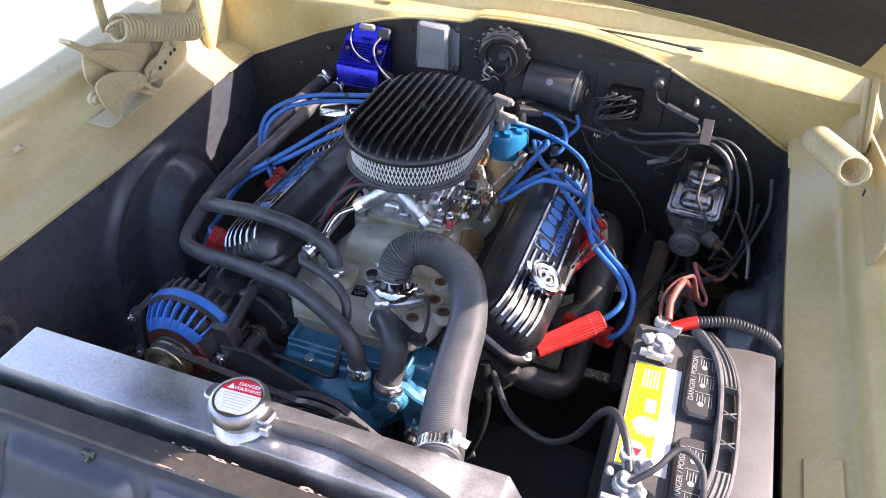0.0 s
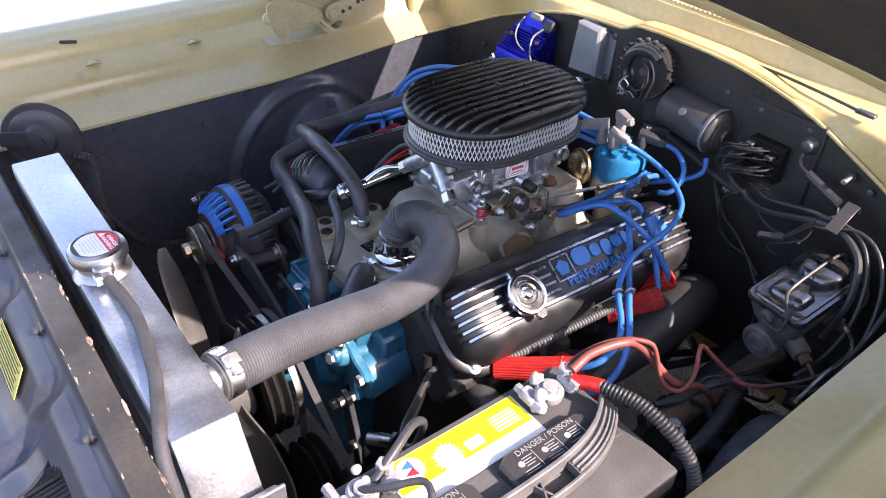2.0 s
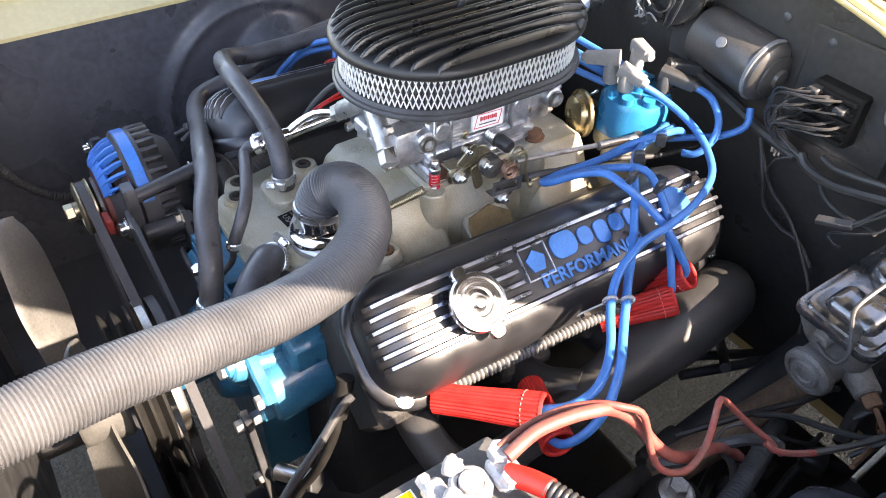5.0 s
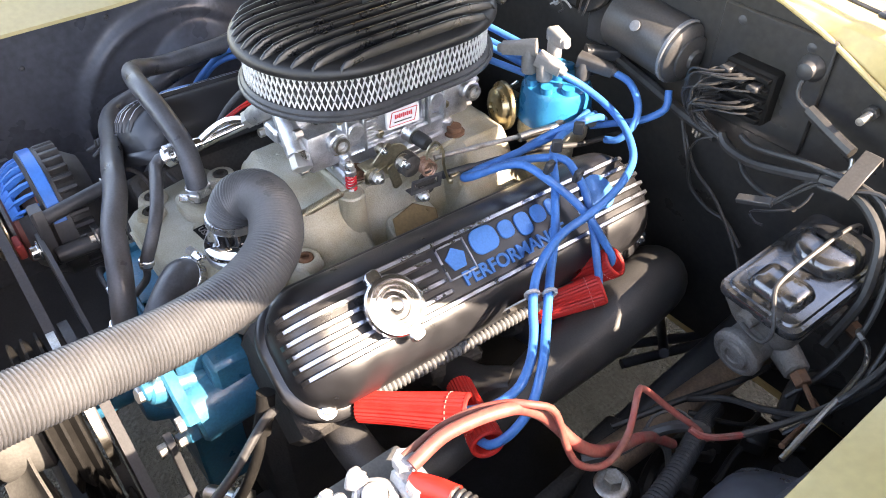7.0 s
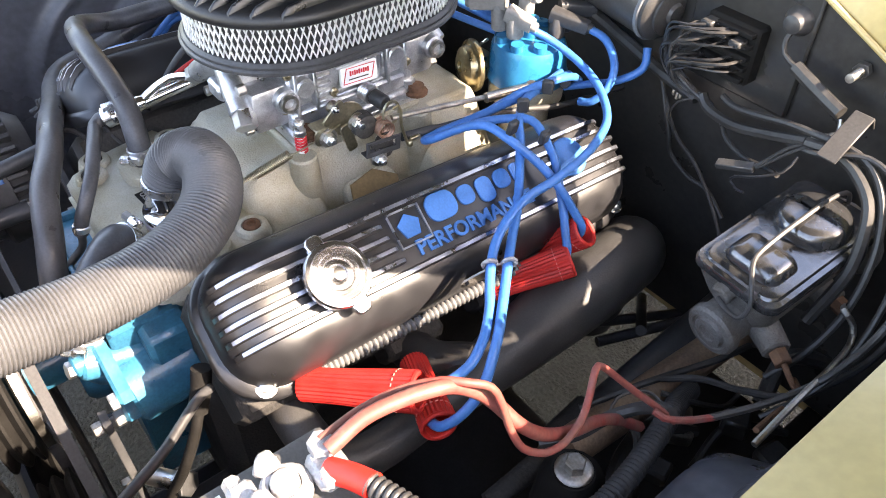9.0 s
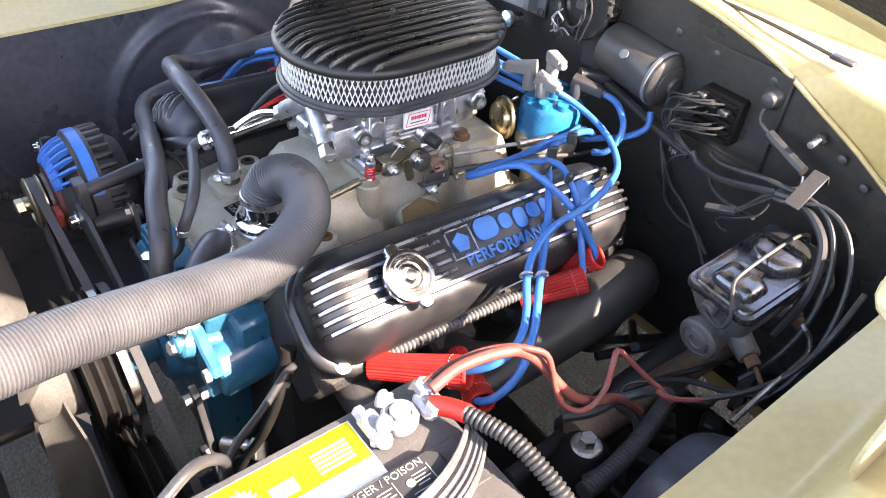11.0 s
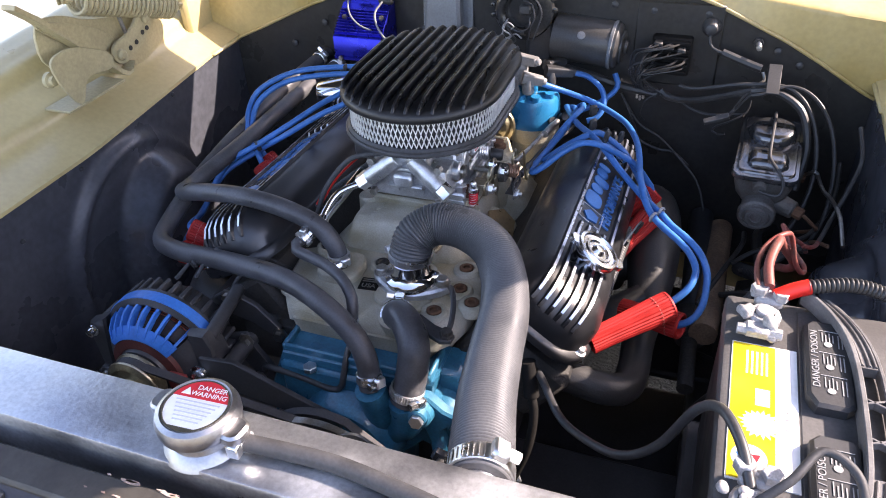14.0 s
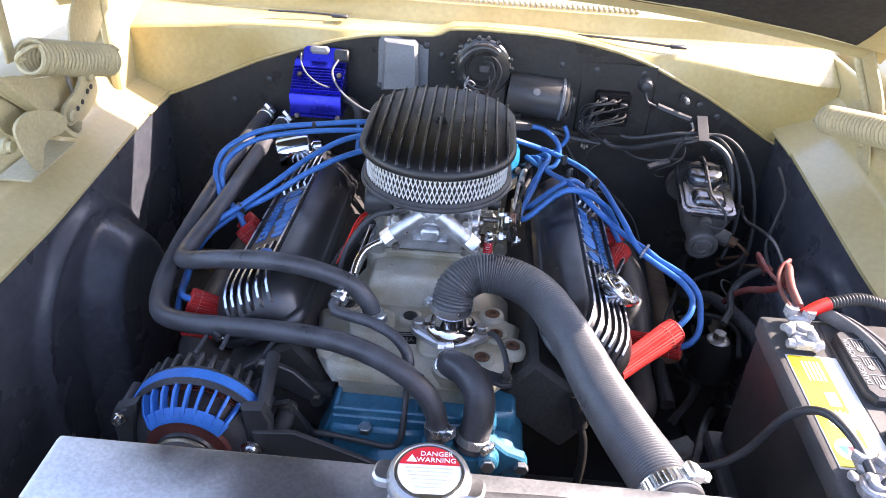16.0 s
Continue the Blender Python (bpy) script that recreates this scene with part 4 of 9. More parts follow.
add_box(bm, (CX, 1.056, 0.757), (0.140, 0.160, 0.013), bev=0.003)
add_box(bm, (CX, 1.056, 0.748), (0.136, 0.156, 0.006), bev=0.001)
for sx in (-1, 1):
    for sy in (-1, 1):
        add_hex(bm, (CX + sx * 0.062, 1.056 + sy * 0.070, 0.763), (CX + sx * 0.062, 1.056 + sy * 0.070, 0.772), 0.008)
part("throttle_plate", bm, carb_alu, cb)
bm = B()                                   # throttle linkage on the driver's side
add_cyl(bm, (CX + 0.060, 1.038, 0.770), (0.116, 1.038, 0.770), 0.0045, seg=10)
part("throttle_shaft", bm, steel, cb)
YZ = lambda x, y, z, t=0.0: axes((x, y, z), (0, math.cos(t), math.sin(t)), (0, -math.sin(t), math.cos(t)))
bm = B()
add_prism(bm, [(0.019 * math.cos(a) * (1.25 if 2.2 < a < 3.4 else 1.0), 0.019 * math.sin(a)) for a in [2 * math.pi * k / 28 for k in range(28)]], -0.0013, 0.0013, YZ(0.100, 1.028, 0.775), bev=0.0005)
add_prism(bm, rrect(0.030, 0.009, 0.004), -0.0012, 0.0012, YZ(0.104, 1.010, 0.790, 0.75), bev=0.0004)
add_prism(bm, rrect(0.012, 0.034, 0.004), -0.0012, 0.0012, YZ(0.106, 1.024, 0.757, 0.25), bev=0.0004)
part("throttle_lever", bm, zinc, cb, "bright plated throttle lever")
bm = B()
add_lathe(bm, [(0, 0), (0.013, 0), (0.014, 0.004), (0.013, 0.016), (0.009, 0.018), (0, 0.018)], along((0.100, 1.040, 0.768), (0.12, 1.040, 0.768))[0], 22)
part("spring_cup", bm, iron, cb)
for x, y, z, r in ((0.108, 1.033, 0.774, 0.0068), (0.100, 1.003, 0.7625, 0.0068), (0.125, 1.046, 0.733, 0.0066), (0.098, 1.012, 0.795, 0.0045)):
    bm = B()
    add_lathe(bm, [(0, 0), (r * 1.5, 0), (r * 1.5, 0.0016), (0, 0.0016)], along((x, y, z), (x + 1, y, z))[0], 18)
    part("washer", bm, steel, cb)
    bm = B()
    add_hex(bm, (x + 0.0014, y, z), (x + 0.0082, y, z), r)
    add_cyl(bm, (x + 0.007, y, z), (x + 0.0125, y, z), r * 0.5, seg=10, bev=0.0006)
    part("linkage_nut", bm, polished, cb)
bm = B()                                   # tab under the low front nut
add_prism(bm, rrect(0.024, 0.018, 0.005), -0.0012, 0.0012, YZ(0.0985, 1.001, 0.764), bev=0.0004)
add_box(bm, (0.090, 1.001, 0.772), (0.018, 0.020, 0.003), bev=0.001)
part("nut_tab", bm, zinc, cb)
bm = B()                                   # threaded stub with a black cap beside the body
add_lathe(bm, [(0, 0)] + [(0.0095 + 0.0009 * (k % 2), 0.0016 * k) for k in range(10)] + [(0, 0.016)], along((0.068, 1.068, 0.779), (0.105, 1.074, 0.776))[0], 20)
part("threaded_stub", bm, polished, cb)
bm = B()
add_lathe(bm, [(0, 0), (0.0085, 0), (0.0085, 0.016), (0.007, 0.018), (0, 0.018)], along((0.084, 1.0705, 0.7777), (0.118, 1.076, 0.775))[0], 20)
part("stub_cap", bm, plastic_black, cb)
bm = B()
add_tube(bm, [(0.112 + 0.00022 * i, 1.057 + 0.0085 * math.cos(i * 0.45), 0.763 + 0.0085 * math.sin(i * 0.45)) for i in range(72)], 0.0015, 6, smooth=False)
part("copper_spring", bm, copper, cb, "dull copper torsion spring")
ms = YZ(0.128, 1.0515, 0.7475, -0.10)
bm = B()                                   # black bracket with a long slot
for cy, cz, sy, sz in ((0, 0.0065, 0.042, 0.004), (0, -0.0065, 0.042, 0.005), (-0.019, 0, 0.004, 0.010), (0.018, 0, 0.006, 0.010)):
    add_box(bm, (cy, cz, 0), (sy, sz, 0.0022), ms, 0.0004)
add_box(bm, (0, -0.0088, -0.005), (0.042, 0.002, 0.012), ms, 0.0004)
part("slotted_lever", bm, satin_black, cb, "black slotted cable bracket")
bm = B()
add_prism(bm, rrect(0.026, 0.005, 0.002), -0.004, -0.003, ms)
add_prism(bm, rrect(0.022, 0.030, 0.006), -0.006, -0.0045, ms @ Matrix.Translation((0.004, -0.004, 0)))
part("backing_plate", bm, iron, cb)
bm = B()
add_tube(bm, [(0.127, 1.066, 0.786), (0.131, 1.070, 0.7905), (0.133, 1.0715, 0.784), (0.134, 1.0705, 0.770), (0.1345, 1.0745, 0.752), (0.135, 1.0775, 0.741)], 0.0017, 8)
add_box(bm, (0.135, 1.080, 0.742), (0.006, 0.006, 0.008), bev=0.0015)
add_box(bm, (0.134, 1.087, 0.747), (0.006, 0.012, 0.004), bev=0.001)
part("cotter_link", bm, pale_brass, cb, "pale bent link with a clevis")
bm = B()
add_tube(bm, [(0.120, 1.068 + 0.010 * math.cos(a), 0.777 + 0.013 * math.sin(a)) for a in [2 * math.pi * k / 18 for k in range(19)]], 0.0016, 6, smooth=False)
part("cable_loop", bm, zinc, cb)
# idle screw in its red and white spring
bm = B()
add_cyl(bm, (0.087, 0.979, 0.748), (0.087, 0.979, 0.770), 0.0046, seg=14)
part("idle_sleeve", bm, label_white, cb)
bm = B()
add_tube(bm, [(0.087 + 0.0054 * math.cos(0.7 * i), 0.979 + 0.0054 * math.sin(0.7 * i), 0.7495 + 0.00042 * i) for i in range(46)], 0.0013, 6, smooth=False)
part("idle_spring", bm, label_red, cb, "red coil spring")
bm = B()
add_lathe(bm, [(0, 0.769), (0.0066, 0.769), (0.0066, 0.774), (0.0052, 0.7755), (0.0052, 0.782), (0.0038, 0.784), (0, 0.7835)], Matrix.Translation((0.087, 0.979, 0)), 14)
part("idle_screw", bm, polished, cb)
for y in (0.992, 1.13):
    bm = B()
    add_lathe(bm, [(0, 0), (0.013, 0), (0.013, 0.003), (0.009, 0.004), (0.009, 0.010), (0, 0.011)], Matrix.Translation((CX + 0.072, y, 0.757)), 12)
    part("base_nut", bm, rust, cb, "rusty base nut")
for i in range(5):                         # cast ribs on the metering block
    bm = B()
    add_box(bm, (CX + 0.0575, 1.088 + 0.008 * (i % 3), 0.792 + 0.012 * (i // 3)), (0.006, 0.003, 0.018), bev=0.001)
    part("cast_rib", bm, carb_alu, cb)
for y, z in ((0.978, 0.786), (0.985, 0.822), (1.035, 0.786), (1.095, 0.82), (1.128, 0.79)):
    bm = B()
    add_lathe(bm, [(0, 0), (0.0048, 0), (0.0048, 0.003), (0.0035, 0.004), (0.0012, 0.004), (0.0010, 0.0025), (0, 0.0025)], axes((CX + 0.0565, y, z), (0, 1, 0), (0, 0, 1)), 12)
    part("brass_screw", bm, zinc, cb)
bm = B()                                   # throttle cable and kickdown rod run back to the firewall
add_tube(bm, [(0.122, 1.067, 0.772), (0.126, 1.10, 0.769), (0.136, 1.1956, 0.758)], 0.0030, 8)
add_tube(bm, [(0.138, 1.18, 0.761), (0.141, 1.21, 0.759), (0.146, 1.235, 0.757)], 0.0055, 10)
part("throttle_rod", bm, steel, cb)
bm = B()
add_tube(bm, [(0.128, 1.074, 0.7485), (0.132, 1.11, 0.7455), (0.140, 1.175, 0.741), (0.150, 1.225, 0.735), (0.16, 1.28, 0.725), (0.165, 1.38, 0.715)], lambda s: 0.0048 if s < 0.045 else 0.0034, 10)
part("throttle_cable", bm, plastic_black, cb)
bm = B()                                   # electric choke on the far side
add_cyl(bm, (CX - 0.06, 1.02, 0.80), (CX - 0.10, 1.02, 0.80), 0.024, seg=22, bev=0.003)
part("choke_housing", bm, satin_black, cb)
bm = B()                                   # vacuum spring to the intake
sa, sb = Vector((0.052, 0.912, 0.7095)), Vector((0.091, 0.962, 0.754))
ex = (sb - sa).normalized().orthogonal().normalized()
ey = (sb - sa).normalized().cross(ex)
add_tube(bm, [sa.lerp(sb, i / 300) + 0.0046 * (math.cos(i * 0.7) * ex + math.sin(i * 0.7) * ey) for i in range(301)], 0.0009, 5, smooth=False)
add_tube(bm, [sb, (0.093, 0.968, 0.754), (0.100, 0.995, 0.765), (0.104, 1.017, 0.775)], 0.0009, 6)
part("return_spring", bm, zinc, cb, "long steel throttle return spring")
fl1 = B()                                  # chrome fuel lines, the filter and its hose
add_tube(fl1, [(-0.052, 0.934, 0.786), (-0.064, 0.928, 0.783), (-0.080, 0.915, 0.778), (-0.088, 0.898, 0.768), (-0.091, 0.880, 0.757)], 0.0046, 12)
fuel = thing("fuel_line", (-0.09, 0.9, 0.74), "chrome fuel lines with an inline filter and hose clamps", "fuel line")
part("tube", fl1, chrome, fuel)
fl5 = B()
add_tube(fl5, [(-0.0965, 0.862, 0.748), (-0.090, 0.90, 0.756), (-0.084, 0.94, 0.764), (-0.079, 0.985, 0.772)], lambda s: 0.0085 - 0.002 * smooth(0.0, 0.04, s), 16)
part("straight_tube", fl5, chrome, fuel)
fl2 = B()
add_lathe(fl2, [(0, 0), (0.0075, 0), (0.0070, 0.006), (0.0086, 0.012), (0.0092, 0.016), (0.0092, 0.034), (0.008, 0.042), (0.006, 0.046), (0, 0.046)], along((-0.1035, 0.844, 0.7415), (-0.089, 0.882, 0.756))[0], 22)
part("filter", fl2, chrome, fuel)
fl3 = B()
add_tube(fl3, [(-0.101, 0.849, 0.746), (-0.108, 0.836, 0.742), (-0.104, 0.828, 0.738), (-0.088, 0.822, 0.738), (-0.055, 0.81, 0.739), (-0.025, 0.796, 0.733), (-0.006, 0.780, 0.720), (-0.002, 0.769, 0.703), (-0.003, 0.764, 0.688)], 0.0074, 12)
fl7 = B()
add_tube(fl7, [(-0.003, 0.764, 0.690), (-0.003, 0.760, 0.672), (-0.003, 0.742, 0.656), (-0.004, 0.730, 0.635), (-0.008, 0.728, 0.618), (-0.022, 0.727, 0.610), (-0.065, 0.728, 0.617), (-0.105, 0.728, 0.622), (-0.122, 0.735, 0.612), (-0.135, 0.75, 0.585)], 0.0042, 10, 0.006)
part("steel_line", fl7, satin_black, fuel, "thin black painted fuel line")
clamp_at = B()
add_cyl(clamp_at, (-0.0022, 0.767, 0.699), (-0.0028, 0.765, 0.691), 0.0086, seg=16, bev=0.001)
part("hose_clamp", clamp_at, polished, fuel)
part("rubber_hose", fl3, hose_rubber, fuel, "black rubber fuel hose")
fl4 = B()
add_cyl(fl4, (-0.100, 0.851, 0.747), (-0.1045, 0.842, 0.743), 0.0122, seg=18, bev=0.001)
add_box(fl4, (-0.1, 0.846, 0.757), (0.008, 0.012, 0.008), bev=0.001)
part("hose_clamp", fl4, polished, fuel)

# intake manifold
im = thing("intake_manifold", (0, 1.0, 0.6), "cast aluminium intake manifold with runners", "intake manifold")


def intake_at(u, v):
    """The casting's top: plenum hump, carburettor floor and the runners down to the heads."""
    x, y = -0.15 + 0.30 * u, 0.885 + 0.385 * v
    ax = abs(x)
    front = smooth(0.888, 0.936, y)
    hump = (1 - smooth(0.070, 0.094, ax)) * front * (1 - smooth(1.21, 1.255, y))
    z = 0.632 + 0.100 * hump
    top = lerp([(0.04, 0.734), (0.072, 0.724), (0.10, 0.688), (0.15, 0.632)], ax)
    for yc, w in ((0.953, 0.056), (1.165, 0.060)):
        z += max(0.0, top - z) * (1 - smooth(w * 0.55, w, abs(y - yc))) * front
    return Vector((x, y, z + 0.0015 * noise.noise(Vector((x * 40, y * 40, 1)))))


bm = B()
add_grid(bm, 90, 110, intake_at)
part("plenum", bm, cast_alu, im, sharp=80)
for x, y in ((0.080, 0.982), (0.080, 1.13), (-0.070, 0.982), (-0.070, 1.13)):
    bm = B()
    add_cyl(bm, (x, y, 0.66), (x, y, 0.738), 0.019, 0.015, 18, 0.002)
    part("carb_boss", bm, cast_alu, im)
bm = B()
add_box(bm, (CX, 1.056, 0.735), (0.136, 0.165, 0.018), bev=0.004)
part("carb_pad", bm, cast_alu, im)
bm = B()
for k in range(2):
    for i in range(9 if k == 0 else 6):
        add_box(bm, (-0.045 + i * 0.0098 + random.uniform(-0.001, 0.001), 0.957 - 0.008 * k, 0.7325 - 0.0006 * k), (0.0066, 0.0048, 0.003), bev=0.0008)
part("cast_lettering", bm, cast_alu, im, "raised cast lettering too worn to read")
bm = B()                                   # water crossover at the front
add_prism(bm, [(-0.128, 0.822), (-0.112, 0.795), (-0.10, 0.778), (0.10, 0.774), (0.118, 0.795), (0.13, 0.83), (0.14, 0.895), (0.075, 0.93), (-0.075, 0.93), (-0.14, 0.895)], 0.664, 0.692, bev=0.010)
add_prism(bm, [(-0.10, 0.84), (-0.088, 0.785), (0.088, 0.782), (0.11, 0.84), (0.10, 0.93), (-0.10, 0.93)], 0.60, 0.672, inset=-0.012)
add_prism(bm, rrect(0.075, 0.085, 0.02, cx=0.04, cy=0.848), 0.69, 0.698, bev=0.003)
add_prism(bm, rrect(0.06, 0.06, 0.02, cx=-0.060, cy=0.860), 0.69, 0.704, bev=0.003)
add_cyl(bm, (0.045, 0.80, 0.66), (0.046, 0.785, 0.702), 0.020, seg=18)
part("water_crossover", bm, cast_alu, im, sharp=60)
for x, y in ((-0.012, 0.885), (-0.108, 0.815), (0.088, 0.812), (0.105, 0.862), (-0.10, 0.90), (0.10, 0.905), (0.128, 0.84), (-0.082, 0.803)):
    bm = B()
    add_lathe(bm, [(0, 0.685), (0.0195, 0.685), (0.0165, 0.696), (0.0145, 0.6975), (0.0105, 0.6975), (0.0100, 0.694), (0, 0.694)], Matrix.Translation((x, y, 0)), 20)
    part("bolt_boss", bm, cast_alu, im)
    bm = B()
    add_lathe(bm, [(0, 0.6935), (0.0092, 0.6935), (0.0092, 0.698), (0.0078, 0.699), (0.005, 0.699), (0.0046, 0.695), (0, 0.695)], Matrix.Translation((x, y, 0)), 16)
    part("bolt", bm, rust if x > 0.08 else iron, im)
mtp = axes((0.104, 1.053, 0.671), (0, 1, 0.04), (-0.83, 0, 0.55))
bm = B()
add_prism(bm, rrect(0.066, 0.050, 0.014), -0.040, -0.0005, mtp, bev=0.002)
part("plate_pad", bm, cast_alu, im)
bm = B()
add_prism(bm, [(0.034 * math.cos(math.pi * k / 3 + 0.25), 0.026 * math.sin(math.pi * k / 3 + 0.25)) for k in range(6)], 0, 0.0035, mtp, bev=0.0015)
tan_plate = part("blanking_plate", bm, clay, im, "tan six-sided blanking plate")
for dx, dy in ((-0.021, -0.004), (-0.006, -0.017), (0.020, -0.010), (0.022, 0.010)):
    bm = B()
    add_lathe(bm, [(0, 0.003), (0.0026, 0.003), (0.0024, 0.005), (0, 0.0053)], mtp @ Matrix.Translation((dx, dy, 0)), 10)
    part("rivet", bm, clay, tan_plate)
bm = B()
mu = axes((-0.012, 0.838, 0.6922), (1, 0.1, 0), (-0.1, 1, 0))
add_box(bm, (0, 0.004, 0.0006), (0.026, 0.024, 0.0014), mu, 0.0004)
usa = part("cast_plate", bm, grimy_black, im, "small dark plate with raised letters")
bm = B()
add_text(bm, "USA", 0.0105, mu @ Matrix.Translation((0, -0.001, 0.0015)), 0.0006)
for k in range(2):
    add_box(bm, (0, 0.008 + 0.0036 * k, 0.0015), (0.021, 0.0018, 0.0008), mu, 0)
part("cast_letters", bm, steel, usa)

# thermostat housing and its chrome neck
th = thing("thermostat_housing", (0.044, 0.855, 0.70), "chrome thermostat housing on the intake", "thermostat housing")
bm = B()
add_prism(bm, [(0.044 + 0.040 * math.cos(a) * (1.0 + 0.30 * abs(math.cos(a)) ** 6), 0.852 + 0.034 * math.sin(a)) for a in [2 * math.pi * i / 48 for i in range(48)]], 0.6975, 0.7085, bev=0.003)
part("flange", bm, carb_alu, th, "cast bright flange")
bm = B()
add_lathe(bm, [(0, 0.706), (0.0345, 0.706), (0.0350, 0.7095), (0.0340, 0.7125), (0.0300, 0.7150), (0.0268, 0.7190), (0.0250, 0.7240), (0.0245, 0.737), (0.0225, 0.739), (0.0225, 0.75), (0, 0.75)], Matrix.Translation((0.044, 0.853, 0)), 40)
part("neck", bm, chrome, th)
for s in (-1, 1):
    bm = B()
    add_lathe(bm, [(0, 0), (0.0105, 0), (0.0105, 0.0018), (0.0078, 0.0024), (0.0078, 0.0075), (0.0066, 0.0088), (0, 0.0088)], Matrix.Translation((0.044 + s * 0.0415, 0.852, 0.7083)), 14)
    part("bolt", bm, steel, th)

# valve covers: one built on the driver's side, its twin turned half round
VC0 = Vector((0, 1.057, 0.70))
ENGINE_TILT = radians(-2.4)                # the engine falls a little towards the firewall
TILT_V = radians(36)
U = Vector((math.cos(TILT_V), 0, -math.sin(TILT_V)))
NV = Vector((math.sin(TILT_V), 0, math.cos(TILT_V)))
VM = Matrix((U, Vector((0, 1, 0)), NV)).transposed().to_4x4()      # x across, y along the car, z off the cover
VM.translation = Vector((0.212, 1.052, 0.680))
vc = thing("valve_cover", VC0, "black wrinkle valve cover with polished fins and raised lettering", "valve cover", "valve covers")
bm = B()
# outer and inner half width, half length, corner radius and height of each ring
LEVELS = [(0.075, 0.066, 0.250, 0.052, 0.0), (0.075, 0.066, 0.250, 0.052, 0.009), (0.073, 0.064, 0.248, 0.052, 0.0115), (0.0655, 0.0625, 0.2425, 0.049, 0.0135), (0.0645, 0.061, 0.2415, 0.049, 0.028), (0.0615, 0.0578, 0.2385, 0.048, 0.040),
          (0.0560, 0.0530, 0.2330, 0.046, 0.0495), (0.0485, 0.0475, 0.2250, 0.043, 0.0575), (0.0405, 0.0425, 0.2150, 0.039, 0.0630), (0.0345, 0.0390, 0.2040, 0.035, 0.0655), (0.0300, 0.0360, 0.1930, 0.031, 0.0665)]
VCY = -0.004                               # the cover reaches a little further forward
rings = [[bm.verts.new(VM @ Vector((x, y + VCY, z))) for x, y in rrect(o + n, 2 * h, r, 9, (o - n) / 2)] for o, n, h, r, z in LEVELS]
for a, b in zip(rings, rings[1:]):
    for i in range(len(a)):
        j = (i + 1) % len(a)
        bm.faces.new((a[i], a[j], b[j], b[i]))
bm.faces.new(rings[0][::-1])
bm.faces.new(rings[-1])
vbody = part("body", bm, wrinkle_black, vc, sharp=50)
TOP = 0.0665


def cover_end(x):
    """The rounded end of the cover at x, from its foot to its top: (half length, height)."""
    out = []
    for o, n, h, r, z in LEVELS[3:]:
        c = max(0.0, x - (o - r), -x - (n - r))
        if c < r:
            out.append((h - r + math.sqrt(r * r - c * c), z))
    return [q for q in out if q[1] > 0.036]


def cover_fin(x, y0, y1, end0=True, end1=True):
    """A fin along the cover; at the cover's ends it curls down over the edge and runs out."""
    def swell(q, q0, q1):
        t = Vector((q1[0] - q0[0], q1[1] - q0[1])).normalized()
        h = 0.0050 * smooth(0.034, 0.058, q[1])
        return (q[0] - t.y * h, q[1] + t.x * h)
    prof = []
    if end0:
        prof += [(VCY - y, z) for y, z in cover_end(x)]
    else:
        prof += [(y0, TOP - 0.004), (y0 + 0.0015, TOP)]
    if end1:
        prof += [(VCY + y, z) for y, z in cover_end(x)[::-1]]
    else:
        prof += [(y1 - 0.0015, TOP), (y1, TOP - 0.004)]
    hi = [swell(q, prof[max(0, i - 1)], prof[min(len(prof) - 1, i + 1)]) for i, q in enumerate(prof)]
    m = VM @ axes((x, 0, 0), (0, 1, 0), (0, 0, 1))
    bm = B()
    rows = [[bm.verts.new(m @ Vector((q[0], q[1], dx))) for dx, q in ((-0.0034, (a[0], a[1] - 0.0015)), (-0.0021, b), (0.0021, b), (0.0034, (a[0], a[1] - 0.0015)))] for a, b in zip(prof, hi)]
    for a, b in zip(rows, rows[1:]):
        for k in range(4):
            bm.faces.new((a[k], a[(k + 1) % 4], b[(k + 1) % 4], b[k]))
    bm.faces.new(rows[0][::-1])
    bm.faces.new(rows[-1])
    part("fin", bm, wrinkle_black, vbody)
    top = [q for q, p in zip(hi, prof) if p[1] > 0.046]
    bm = B()
    rows = [[bm.verts.new(m @ Vector((q[0], q[1] + dz, dx))) for dx, dz in ((-0.0017, -0.0012), (0.0017, -0.0012), (0.0017, 0.0005), (-0.0017, 0.0005))] for q in top]
    for a, b in zip(rows, rows[1:]):
        for k in range(4):
            bm.faces.new((a[k], a[(k + 1) % 4], b[(k + 1) % 4], b[k]))
    bm.faces.new(rows[0][::-1])
    bm.faces.new(rows[-1])
    part("polished_edge", bm, fin_metal, vbody, "polished fin edge")


for i in range(6):
    x = -0.0335 + i * 0.0122
    if i in (0, 5):
        cover_fin(x, 0, 0)
    else:
        cover_fin(x, 0, -0.082 + 0.002 * i, True, False)
        cover_fin(x, 0.108 + 0.003 * i, 0, False, True)
# badge panel: a plain five-sided badge, plain bars in place of the maker's name, and one word
bm = B()
bx, by = -0.011, -0.052
for dx, dy, sx, sy in ((0, -0.017, 0.036, 0.0016), (0, 0.017, 0.036, 0.0016), (-0.0172, 0, 0.0016, 0.036), (0.0172, 0, 0.0016, 0.036)):
    add_box(bm, (bx + dx, by + dy, TOP + 0.001), (sx, sy, 0.0024), VM, 0)
part("badge_frame", bm, fin_metal, vbody)
bm = B()
add_prism(bm, [(bx - 0.0125 * math.cos(2 * math.pi * k / 5), by + 0.0125 * math.sin(2 * math.pi * k / 5)) for k in range(5)], TOP, TOP + 0.0022, VM)
part("badge", bm, logo_blue, vbody, "plain blue five-sided badge")
